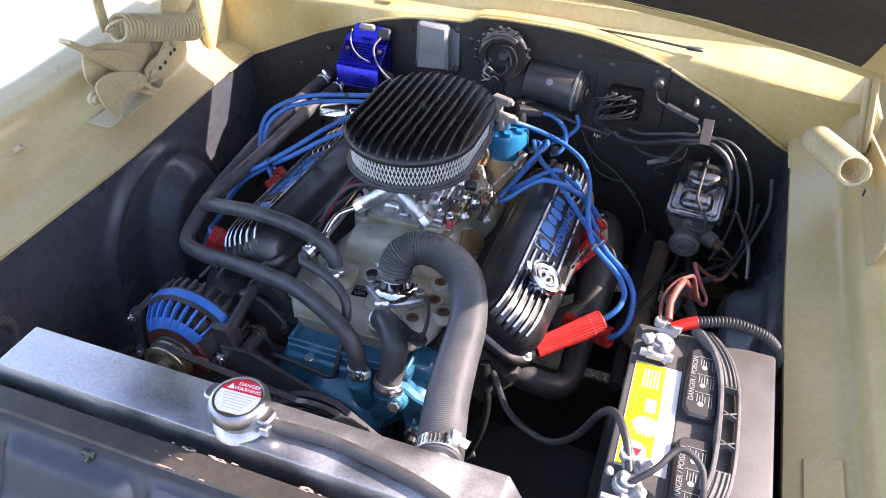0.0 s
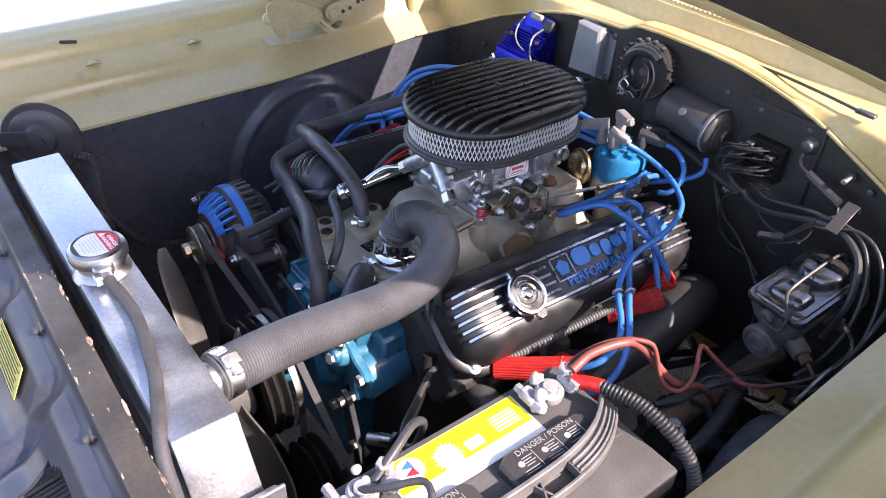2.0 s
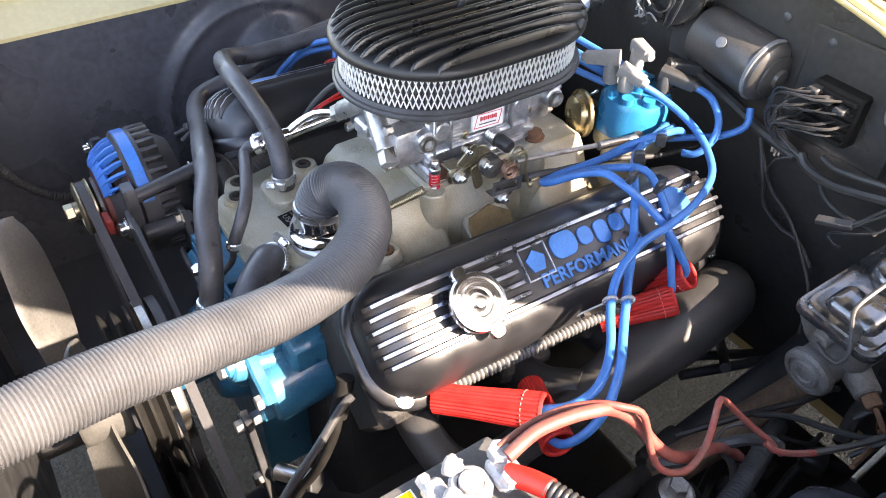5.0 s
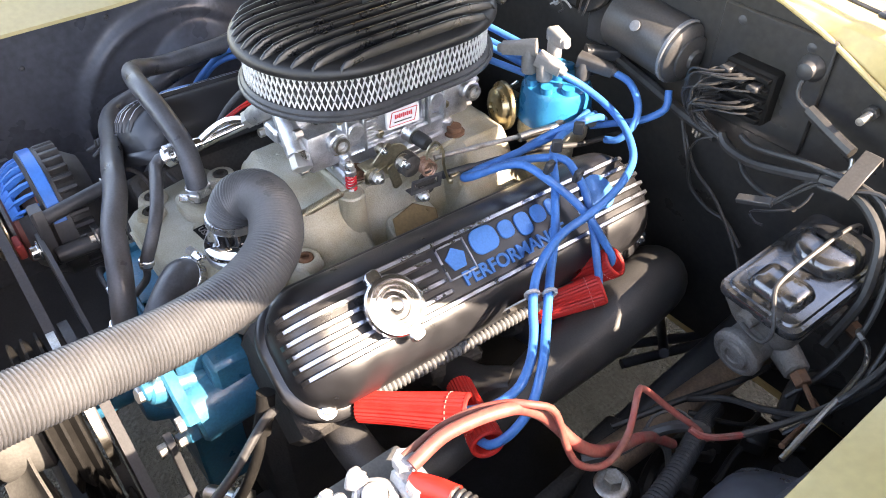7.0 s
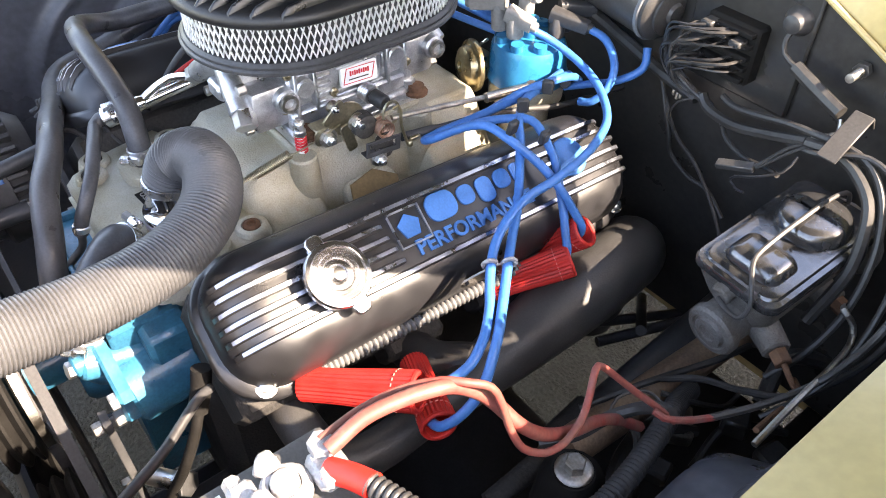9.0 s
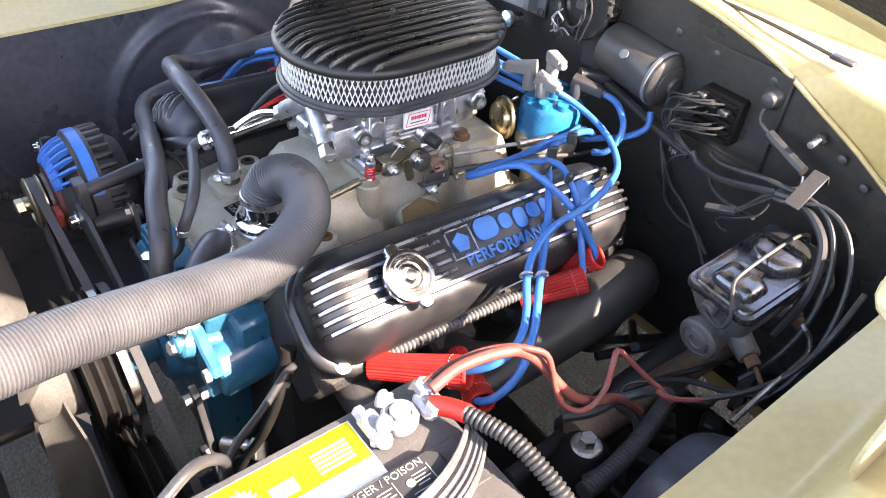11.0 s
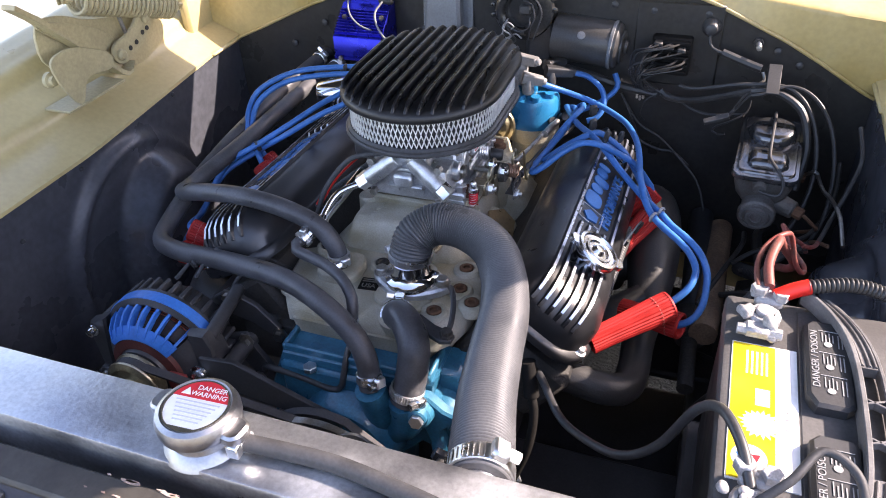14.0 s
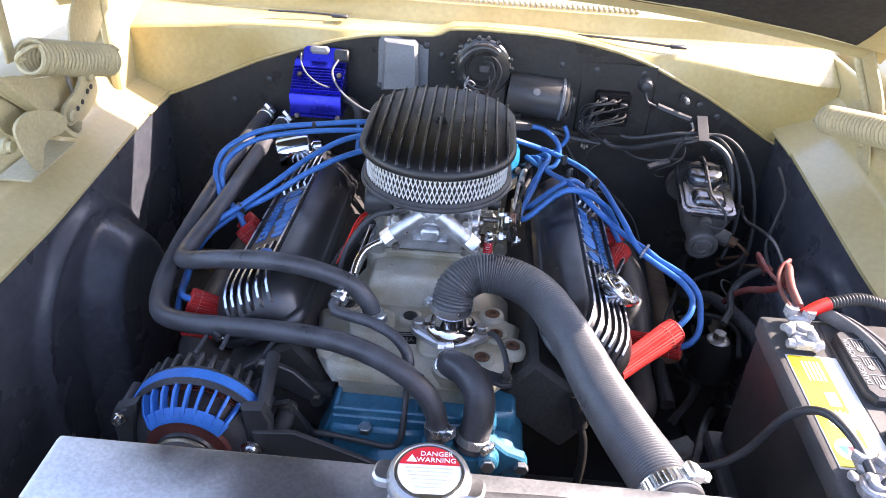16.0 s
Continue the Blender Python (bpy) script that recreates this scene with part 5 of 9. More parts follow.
for y0, w, h in ((-0.012, 0.034, 0.028), (0.018, 0.019, 0.020), (0.041, 0.019, 0.026), (0.064, 0.019, 0.020), (0.083, 0.012, 0.020)):
    bm = B()
    add_prism(bm, rrect(h, w, min(w, h) * 0.40, 5, -0.0165 + (0.003 if h > 0.022 and w < 0.02 else 0), y0), TOP, TOP + 0.0022, VM, bev=0.0005)
    part("name_bar", bm, logo_blue, vbody, "plain blue raised bar")
bm = B()
add_text(bm, "PERFORMANCE", 0.0205, VM @ axes((0.0118, 0.016, TOP + 0.0008), (0, 1, 0), (-1, 0, 0)), 0.0012, 0.0005)
part("raised_word", bm, logo_blue, vbody, "raised blue lettering")
bm = B()
add_lathe(bm, [(0, TOP), (0.021, TOP), (0.021, TOP + 0.005), (0.018, TOP + 0.007), (0, TOP + 0.0075)], VM @ Matrix.Translation((-0.008, 0.150, 0)), 24)
part("grommet_plug", bm, logo_blue, vbody, "round blue plug")
for y in (-0.222, 0.222):
    for x in (0.066,):
        bm = B()
        c = Vector((x * 0.88, y, 0.0115))
        add_lathe(bm, [(0, 0), (0.010, 0), (0.010, 0.0015), (0.0065, 0.002), (0.0065, 0.007), (0.004, 0.0085), (0, 0.0085)], VM @ Matrix.Translation(c), 12)
        part("bolt", bm, polished, vc)
bm = B()
add_prism(bm, rrect(0.136, 0.488, 0.048, 9, 0.0045, VCY), -0.004, 0.0, VM)
part("gasket", bm, rubber, vc)
vc.matrix_basis = Matrix.Translation(VC0) @ Matrix.Rotation(ENGINE_TILT, 4, 'X')
PIV = Vector((-0.217, 0.905, 0.7695))      # the passenger bank sits a little higher and flatter
copy_thing(vc, Matrix.Translation(PIV + Vector((0.026, -0.006, 0.003))) @ Matrix.Rotation(radians(9), 4, 'Y') @ Matrix.Translation(-PIV) @ Matrix.Translation(VC0) @ Matrix.Rotation(ENGINE_TILT, 4, 'X') @ Matrix.Rotation(math.pi, 4, 'Z'))
TV = Matrix.Translation(VC0) @ Matrix.Rotation(ENGINE_TILT, 4, 'X') @ Matrix.Translation(-VC0)
cm = TV @ VM @ Matrix.Translation((0.004, -0.143, TOP))
cap = thing("oil_filler_cap", cm.translation, "chrome oil filler cap with two finger tabs", "oil cap")
bm = B()
add_lathe(bm, [(0, 0), (0.020, 0), (0.020, 0.013), (0.0285, 0.014), (0.030, 0.017), (0.030, 0.022), (0.0285, 0.0245), (0.0250, 0.0250), (0.0235, 0.0225), (0.0195, 0.0222), (0.018, 0.0240),
               (0.0150, 0.0238), (0.0135, 0.0212), (0.0095, 0.0212), (0.008, 0.0232), (0.0055, 0.0262), (0, 0.0270)], cm, 44)
part("cap_disc", bm, cap_chrome, cap, sharp=30)
for s in (-1, 1):
    bm = B()
    mm = cm @ Matrix.Rotation(radians(12), 4, 'Z') @ Matrix.Translation((s * 0.032, 0, 0.0195))
    add_prism(bm, rrect(0.015, 0.016, 0.006), -0.003, 0.003, mm, bev=0.001)
    part("tab", bm, cap_chrome, cap)

# block, heads, exhaust
eb = thing("engine_block", (0, 1.0, 0.2), "grimy black engine block and cylinder heads", "engine block")
bm = B()
add_box(bm, (0, 1.05, 0.42), (0.30, 0.50, 0.34), bev=0.02)
part("block", bm, iron, eb)
for s in (-1, 1):
    bm = B()
    m = Matrix((Vector((s * math.cos(TILT_V), 0, -math.sin(TILT_V))), Vector((0, 1, 0)), Vector((s * math.sin(TILT_V), 0, math.cos(TILT_V))))).transposed().to_4x4()
    m.translation = Vector((s * 0.205, 1.055, 0.675))
    add_box(bm, (0.011, 0, -0.055), (0.133, 0.50, 0.095), m, 0.008)
    head = part("cylinder_head", bm, iron, eb)
    for k in range(4):
        bm = B()
        add_box(bm, (0.08, -0.18 + 0.12 * k, -0.05), (0.03, 0.07, 0.05), m, 0.006)
        part("port_boss", bm, iron, head)
bm = B()
add_box(bm, (0, 1.08, 0.25), (0.24, 0.46, 0.12), bev=0.02)
part("oil_pan", bm, satin_black, eb)
em = thing("exhaust_manifold", (0.31, 1.06, 0.55), "dark coated cast exhaust manifold", "exhaust manifold")
bm = B()
add_tube(bm, [(0.225, 0.85, 0.603), (0.27, 0.848, 0.594), (0.305, 0.853, 0.585), (0.324, 0.870, 0.579), (0.329, 0.905, 0.577), (0.328, 0.96, 0.585), (0.33, 1.03, 0.600), (0.325, 1.12, 0.612), (0.315, 1.22, 0.612), (0.300, 1.275, 0.597), (0.268, 1.30, 0.55), (0.235, 1.30, 0.42)],
         lambda s: 0.021 + 0.020 * smooth(0.16, 0.42, s), 22, 0.012)
part("log", bm, manifold_iron, em)
for k in range(1, 4):
    y = 0.872 + 0.118 * k
    bm = B()
    add_tube(bm, [(0.245, y, 0.585), (0.285, y + 0.005, 0.59), (0.325, y + 0.03, 0.605)], 0.024, 14)
    part("runner", bm, manifold_iron, em)
bm = B()
add_tube(bm, [(-0.25, 0.86, 0.57), (-0.32, 0.9, 0.57), (-0.33, 1.05, 0.58), (-0.32, 1.2, 0.58), (-0.30, 1.3, 0.5), (-0.28, 1.33, 0.38)], 0.036, 16, 0.02)
solo("exhaust_manifold", bm, manifold_iron, "dark coated cast exhaust manifold", "exhaust manifold")

# blue timing cover and water pump
wp = thing("water_pump", (0, 0.74, 0.5), "blue enamelled water pump and timing cover", "water pump")
bm = B()
add_prism(bm, [(-0.150, 0.32), (0.050, 0.32), (0.060, 0.50), (0.098, 0.545), (0.112, 0.648), (-0.092, 0.648), (-0.120, 0.58)], -0.805, -0.738, axes((0, 0, 0), (1, 0, 0), (0, 0, 1)), bev=0.004)
timing = part("timing_cover", bm, engine_blue, wp)
bm = B()
add_box(bm, (-0.03, 0.735, 0.60), (0.13, 0.012, 0.07), bev=0.005)
part("front_pad", bm, engine_blue, timing)
for cx, cy, sx, sy in ((0.008, 0.742, 0.200, 0.006), (-0.089, 0.766, 0.006, 0.055), (0.012, 0.766, 0.005, 0.055), (0.105, 0.766, 0.006, 0.055)):
    bm = B()
    add_box(bm, (cx, cy, 0.652), (sx, sy, 0.012), bev=0.002)
    part("lip", bm, engine_blue, timing)
bm = B()
add_cyl(bm, (0.0, 0.755, 0.545), (0.0, 0.70, 0.545), 0.075, 0.06, 26, 0.006)
add_cyl(bm, (0.0, 0.70, 0.545), (0.0, 0.655, 0.545), 0.028, seg=20)
add_tube(bm, [(0.04, 0.735, 0.56), (0.045, 0.722, 0.60), (0.041, 0.712, 0.645)], 0.019, 14)
add_tube(bm, [(0.06, 0.735, 0.56), (0.080, 0.725, 0.59), (0.081, 0.722, 0.628)], 0.021, 14)
add_cyl(bm, (0.10, 0.775, 0.60), (0.103, 0.705, 0.622), 0.020, 0.015, 18, 0.003)
add_cyl(bm, (0.112, 0.81, 0.580), (0.112, 0.735, 0.574), 0.041, seg=26, bev=0.004)
add_box(bm, (0.10, 0.79, 0.615), (0.075, 0.05, 0.06), bev=0.006)
part("pump_housing", bm, engine_blue, wp)
bm = B()
add_prism(bm, [(0.086, 0.628), (0.094, 0.640), (0.110, 0.638), (0.128, 0.622), (0.150, 0.614), (0.155, 0.602), (0.146, 0.592), (0.132, 0.595), (0.124, 0.585), (0.128, 0.565), (0.131, 0.545), (0.122, 0.535), (0.110, 0.540), (0.108, 0.565), (0.100, 0.590), (0.090, 0.606)], -0.736, -0.722, axes((0, 0, 0), (1, 0, 0), (0, 0, 1)), bev=0.003)
add_cyl(bm, (0.101, 0.735, 0.624), (0.103, 0.700, 0.625), 0.0125, 0.0115, 18, 0.002)
part("pump_bracket", bm, engine_blue, wp)
for p, d in (((0.103, 0.706, 0.622), (0.001, -0.012, 0.003)), ((0.121, 0.722, 0.547), (0, -0.01, 0)), ((0.147, 0.722, 0.603), (0, -0.008, 0)), ((-0.14, 0.747, 0.58), (0, -0.012, 0)), ((-0.145, 0.747, 0.42), (0, -0.012, 0)), ((0.08, 0.715, 0.50), (0, -0.01, 0)), ((-0.05, 0.73, 0.632), (0, 0, 0.008))):
    bm = B()
    add_hex(bm, p, Vector(p) + Vector(d), 0.009)
    part("bolt", bm, polished, wp)

# fan, pulleys, belts
fan = thing("cooling_fan", (0, 0.56, 0.545), "grey painted engine fan with wide rounded blades", "cooling fan")
bm = B()
add_cyl(bm, (0, 0.60, 0.545), (0, 0.545, 0.545), 0.052, 0.045, 24, 0.004)
part("hub", bm, fan_grey, fan)
for k in range(5):
    a = radians(128 + 72 * k)
    bm = B()

    def blade(u, v, a=a):
        r = 0.04 + 0.19 * u
        w = (0.055 + 0.03 * smooth(0, 0.5, u)) * max(0.2, math.sqrt(1 - max(0.0, (u - 0.72) / 0.28) ** 2))
        t = (v - 0.5) * w
        c, s = math.cos(a), math.sin(a)
        tw = radians(38 - 12 * u)
        return Vector((r * c - t * math.cos(tw) * s, 0.56 + t * math.sin(tw) + 0.006 * math.sin(math.pi * v), 0.545 + r * s + t * math.cos(tw) * c))
    add_shell(bm, 24, 8, blade, (0, 0.003, 0))
    part("blade", bm, fan_grey, fan, sharp=60)
pul = thing("crank_pulley", (0, 0.66, 0.35), "grooved black crank and pump pulleys", "pulley")
for nm, c, r, y in (("pump_pulley", (0.0, 0.545), 0.094, 0.640), ("crank_wheel", (0.0, 0.33), 0.085, 0.640), ("idler_wheel", (0.155, 0.46), 0.062, 0.655)):
    bm = B()
    add_lathe(bm, [(0, 0), (r * 0.8, 0), (r, 0.002), (r, 0.005), (r - 0.010, 0.011), (r, 0.017), (r, 0.020), (r - 0.010, 0.026), (r, 0.032), (r, 0.034), (r * 0.8, 0.036), (0, 0.02)], axes((c[0], y, c[1]), (1, 0, 0), (0, 0, 1)), 36)
    wheel = part(nm, bm, grimy_black, pul)
    if nm != "pump_pulley":
        continue
    # bright band added to the dark wheel as the rim's sun highlight
    bm = B()
    add_lathe(bm, [(r - 0.002, 0.0315), (r + 0.0006, 0.0315), (r + 0.0006, 0.0405), (r - 0.002, 0.0405), (r - 0.002, 0.0315)], axes((c[0], y + 0.04, c[1]), (1, 0, 0), (0, 0, 1)) @ Matrix.Translation((0, 0, -0.006)), 48)
    part("rim", bm, steel, wheel, "bright band for the sunlit rim")


def belt(name, wheels, y, w=0.011):
    """A belt round wheels (x, z, radius), given in order round the loop."""
    bm = B()
    outer = []
    n = len(wheels)
    for i in range(n):
        (x0, z0, r0), (x1, z1, r1), (x2, z2, r2) = wheels[i - 1], wheels[i], wheels[(i + 1) % n]

        def off(xa, za, ra, xb, zb, rb):
            dx, dz = xb - xa, zb - za
            L = math.hypot(dx, dz)
            return math.atan2(dz, dx) - math.pi / 2 - math.asin((rb - ra) / L) * -1
        a0, a1 = off(x0, z0, r0, x1, z1, r1), off(x1, z1, r1, x2, z2, r2)
        while a1 < a0:
            a1 += 2 * math.pi
        for k in range(15):
            a = a0 + (a1 - a0) * k / 14
            outer.append((x1 + r1 * math.cos(a), z1 + r1 * math.sin(a), x1, z1, r1))
    ringv = []
    for x, z, cx, cz, r in outer:
        ux, uz = (x - cx) / r, (z - cz) / r
        ringv.append([bm.verts.new((x + ux * d, y + e, z + uz * d)) for d, e in ((-0.008, 0.003), (0, 0), (0, w), (-0.008, w - 0.003))])
    for i in range(len(ringv)):
        a, b = ringv[i], ringv[(i + 1) % len(ringv)]
        for q in range(4):
            bm.faces.new((a[q], a[(q + 1) % 4], b[(q + 1) % 4], b[q]))
    solo(name, bm, rubber, "worn black rubber drive belt", "drive belt", "drive belts")


ALX, ALZ = -0.252, 0.629
belt("drive_belt", [(0.0, 0.33, 0.085), (0.0, 0.545, 0.093), (ALX, ALZ, 0.0355)], 0.6455)
belt("drive_belt", [(0.0, 0.33, 0.085), (0.155, 0.46, 0.062), (0.0, 0.545, 0.093)], 0.6605)

# alternator
al = thing("alternator", (ALX, 0.72, ALZ - 0.08), "black alternator with blue painted slats and band and a zinc pulley", "alternator")
ma = axes((ALX, 0.668, ALZ), (1, 0, 0), (0, 0, 1)) @ Matrix.Rotation(math.pi, 4, 'X')      # z axis towards the rear
UPA = radians(-90)                         # the top of the alternator in this frame


def arc_band(bm, prof, a0, a1, n):
    """A profile of (radius, height) turned through part of a circle, with closed ends."""
    rings = [[bm.verts.new(ma @ Vector((r * math.cos(a), r * math.sin(a), z))) for r, z in prof] for a in [a0 + (a1 - a0) * i / n for i in range(n + 1)]]
    k = len(prof)
    for p, q in zip(rings, rings[1:]):
        for i in range(k):
            bm.faces.new((p[i], p[(i + 1) % k], q[(i + 1) % k], q[i]))
    bm.faces.new(rings[0][::-1])
    bm.faces.new(rings[-1])


bm = B()
add_lathe(bm, [(0, 0.05), (0.076, 0.05), (0.0855, 0.052), (0.0855, 0.062), (0.078, 0.063), (0.075, 0.084), (0.06, 0.104), (0, 0.108)], ma, 48)
part("stator_body", bm, satin_black, al)
bm = B()
WIN = radians(50)
arc_band(bm, [(0.080, 0.036), (0.086, 0.040), (0.086, 0.053), (0.078, 0.053), (0.074, 0.040)], 0, 2 * math.pi, 56)
arc_band(bm, [(0.030, 0.004), (0.058, 0.010), (0.078, 0.030), (0.081, 0.040), (0.074, 0.040), (0.05, 0.016), (0.030, 0.010)], UPA + WIN, UPA + 2 * math.pi - WIN, 40)
part("front_housing", bm, satin_black, al)
bm = B()
arc_band(bm, [(0.0855, 0.041), (0.0872, 0.042), (0.0872, 0.056), (0.0855, 0.057)], UPA - radians(62), UPA + radians(66), 40)
part("blue_band", bm, alt_blue, al, "bright blue painted band")
for k in range(9):
    a = UPA + radians(-46 + 11.5 * k)
    bm = B()
    mm = ma @ Matrix.Rotation(a, 4, 'Z')
    add_prism(bm, [(0.052, 0.003), (0.058, 0.003), (0.069, 0.011), (0.078, 0.026), (0.081, 0.040), (0.074, 0.040), (0.069, 0.028), (0.060, 0.016), (0.052, 0.013)], -0.0017, 0.0017, mm @ Matrix.Rotation(math.pi / 2, 4, 'X'))
    part("front_slat", bm, alt_blue, al, "blue slat")
bm = B()
arc_band(bm, [(0.051, 0.002), (0.057, 0.003), (0.066, 0.012), (0.061, 0.016), (0.051, 0.012)], UPA - WIN, UPA + WIN, 26)
part("slat_web", bm, alt_blue, al)
bm = B()
add_lathe(bm, [(0, 0.018), (0.058, 0.02), (0.069, 0.034), (0.07, 0.05), (0, 0.05)], ma, 36)
part("rotor", bm, mat("dark_windings", (0.035, 0.018, 0.014), 0.5, 0.2, 0.5, 60, 0.3, 500), al, "dark windings inside")
for k in range(4):
    bm = B()
    z = 0.037 + 0.003 * k
    add_tube(bm, [ma @ Vector(((0.0712 + 0.0006 * (k % 2)) * math.cos(a), (0.0712 + 0.0006 * (k % 2)) * math.sin(a), z + 0.001 * math.sin(9 * a + k))) for a in [UPA + radians(-50 + 5 * j) for j in range(21)]], 0.0009, 6, smooth=False)
    part("copper_strand", bm, mat("copper_strand", (0.35, 0.09, 0.05), 0.4, 0.6, 0.3, 80, 0.1, 400) if k == 0 else bpy.data.materials["copper_strand"], al, "thin copper strand")
bm = B()
arc_band(bm, [(0.020, -0.006), (0.036, -0.004), (0.039, 0.006), (0.020, 0.008)], 0, 2 * math.pi, 36)
part("bearing_boss", bm, satin_black, al)
bm = B()
arc_band(bm, [(0.038, 0.000), (0.050, 0.003), (0.052, 0.009), (0.038, 0.006)], 0, 2 * math.pi, 36)
part("hub_ring", bm, mat("dark_red_oxide", (0.10, 0.025, 0.02), 0.6, 0.1, 0.3, 40, 0.2, 300), al, "dark red hub")
for k in range(34):
    a = 2 * math.pi * (k + 0.5) / 34
    bm = B()
    add_box(bm, (0.0805, 0, 0.073), (0.013, 0.0056, 0.024), ma @ Matrix.Rotation(a, 4, 'Z'), 0.001)
    part("rear_fin", bm, satin_black, al)
bm = B()
add_lathe(bm, [(0, -0.034), (0.012, -0.034), (0.012, -0.026), (0.026, -0.026), (0.029, -0.029), (0.0365, -0.026), (0.0375, -0.024), (0.030, -0.017), (0.0375, -0.010), (0.0375, -0.008), (0.016, -0.006), (0, -0.006)], ma, 30)
part("pulley", bm, zinc, al, "zinc-plated pulley")
bm = B()
add_box(bm, (ALX + 0.053, 0.664, ALZ + 0.004), (0.026, 0.010, 0.022), bev=0.002)
part("red_tab", bm, mat("worn_red_paint", (0.24, 0.03, 0.025), 0.55, 0, 0.3, 60, 0.2, 300), al, "worn red tab beside the pulley")
bm = B()
add_hex(bm, (ALX, 0.668 - 0.034, ALZ), (ALX, 0.668 - 0.046, ALZ), 0.012)
part("pulley_nut", bm, zinc, al)
for p0, p1, r in (((ALX + 0.10, 0.76, ALZ + 0.005), (ALX + 0.10, 0.695, ALZ + 0.005), 0.011), ((ALX - 0.083, 0.74, ALZ + 0.035), (ALX - 0.083, 0.685, ALZ + 0.035), 0.0075), ((ALX - 0.085, 0.74, ALZ - 0.04), (ALX - 0.085, 0.68, ALZ - 0.04), 0.012), ((ALX + 0.075, 0.79, ALZ + 0.060), (ALX + 0.085, 0.70, ALZ + 0.052), 0.009)):
    bm = B()
    add_cyl(bm, p0, p1, r, seg=16, bev=0.002)
    part("mounting_ear", bm, satin_black, al)
for dx, dz in ((-0.083, 0.035), (-0.085, -0.04), (0.072, 0.002)):
    bm = B()
    add_lathe(bm, [(0, 0), (0.008, 0), (0.008, 0.002), (0.0058, 0.003), (0.0058, 0.008), (0, 0.009)] if dx < 0 else [(0, 0), (0.0145, 0), (0.0145, 0.002), (0.0095, 0.003), (0.0095, 0.010), (0.006, 0.012), (0, 0.012)], along((ALX + dx, 0.684 if dx < 0 else 0.683, ALZ + dz), (ALX + dx, 0.60, ALZ + dz))[0], 12)
    part("bolt", bm, polished, al)
for pts, y in (([(-0.060, 0.058), (-0.088, 0.046), (-0.095, 0.030), (-0.092, -0.04), (-0.078, -0.055), (-0.070, 0.0)], 0.700), ([(0.062, 0.062), (0.088, 0.066), (0.097, 0.045), (0.096, -0.012), (0.080, -0.030), (0.068, -0.01)], 0.702)):
    bm = B()
    add_prism(bm, [(ALX + x, ALZ + z) for x, z in pts], -y, -y + 0.014, axes((0, 0, 0), (1, 0, 0), (0, 0, 1)), bev=0.003)
    part("housing_ear", bm, satin_black, al)
bm = B()
add_prism(bm, [(ALX + 0.075, ALZ + 0.03), (ALX + 0.125, ALZ + 0.035), (ALX + 0.26, ALZ - 0.02), (ALX + 0.26, ALZ - 0.04), (ALX + 0.11, ALZ - 0.015), (ALX + 0.08, ALZ - 0.01)], -0.690, -0.684, axes((0, 0, 0), (1, 0, 0), (0, 0, 1)), bev=0.001)
solo("alternator_bracket", bm, satin_black, "black steel alternator bracket", "bracket")
fp = thing("engine_bracket", (-0.15, 0.81, 0.6), "grimy black bracket with bolts beside the alternator", "engine bracket")
bm = B()
add_box(bm, (-0.145, 0.83, 0.60), (0.09, 0.08, 0.07), bev=0.012, seg=2)
part("block", bm, iron, fp)
for pts, th in (([(-0.215, 0.672), (-0.190, 0.690), (-0.150, 0.672), (-0.120, 0.640), (-0.128, 0.622), (-0.160, 0.640), (-0.200, 0.650)], 0.786),
                ([(-0.190, 0.640), (-0.150, 0.652), (-0.118, 0.600), (-0.110, 0.540), (-0.130, 0.535), (-0.150, 0.590)], 0.752)):
    bm = B()
    add_prism(bm, pts, -th, -th + 0.007, axes((0, 0, 0), (1, 0, 0), (0, 0, 1)), bev=0.0015)
    arm = part("arm", bm, satin_black, fp)
    for k in (1, 3):
        x, z = pts[k]
        bm = B()
        add_lathe(bm, [(0, 0), (0.0115, 0), (0.0115, 0.002), (0.0075, 0.003), (0.0075, 0.009), (0, 0.010)], along((x * 0.97 - 0.004, th - 0.006, z - 0.010), (x * 0.97 - 0.004, th - 0.1, z - 0.010))[0], 6)
        part("bolt", bm, steel, arm)
bm = B()
add_cyl(bm, (-0.195, 0.84, 0.635), (-0.135, 0.80, 0.630), 0.009, seg=16, bev=0.002)
part("spacer", bm, satin_black, fp)
bm = B()
add_tube(bm, [(-0.255, 0.80, 0.70), (-0.235, 0.835, 0.712), (-0.200, 0.850, 0.700), (-0.165, 0.855, 0.680), (-0.14, 0.86, 0.65)], 0.0062, 12, 0.0012, True, 0.0009)
solo("corrugated_loom", bm, plastic_black, "black corrugated loom behind the alternator", "wire loom", sharp=60)
for pts in ([(-0.245, 0.79, 0.69), (-0.225, 0.82, 0.72), (-0.185, 0.84, 0.71), (-0.15, 0.85, 0.69), (-0.13, 0.87, 0.66)], [(-0.20, 0.785, 0.66), (-0.18, 0.80, 0.70), (-0.155, 0.82, 0.70), (-0.125, 0.83, 0.66)], [(-0.28, 0.79, 0.68), (-0.26, 0.83, 0.70), (-0.235, 0.87, 0.69), (-0.23, 0.92, 0.66)]):
    bm = B()
    add_tube(bm, pts, 0.003, 8, 0.008)
    solo("alternator_wire", bm, rubber, "thin black wire behind the alternator", "wire", "alternator wires")

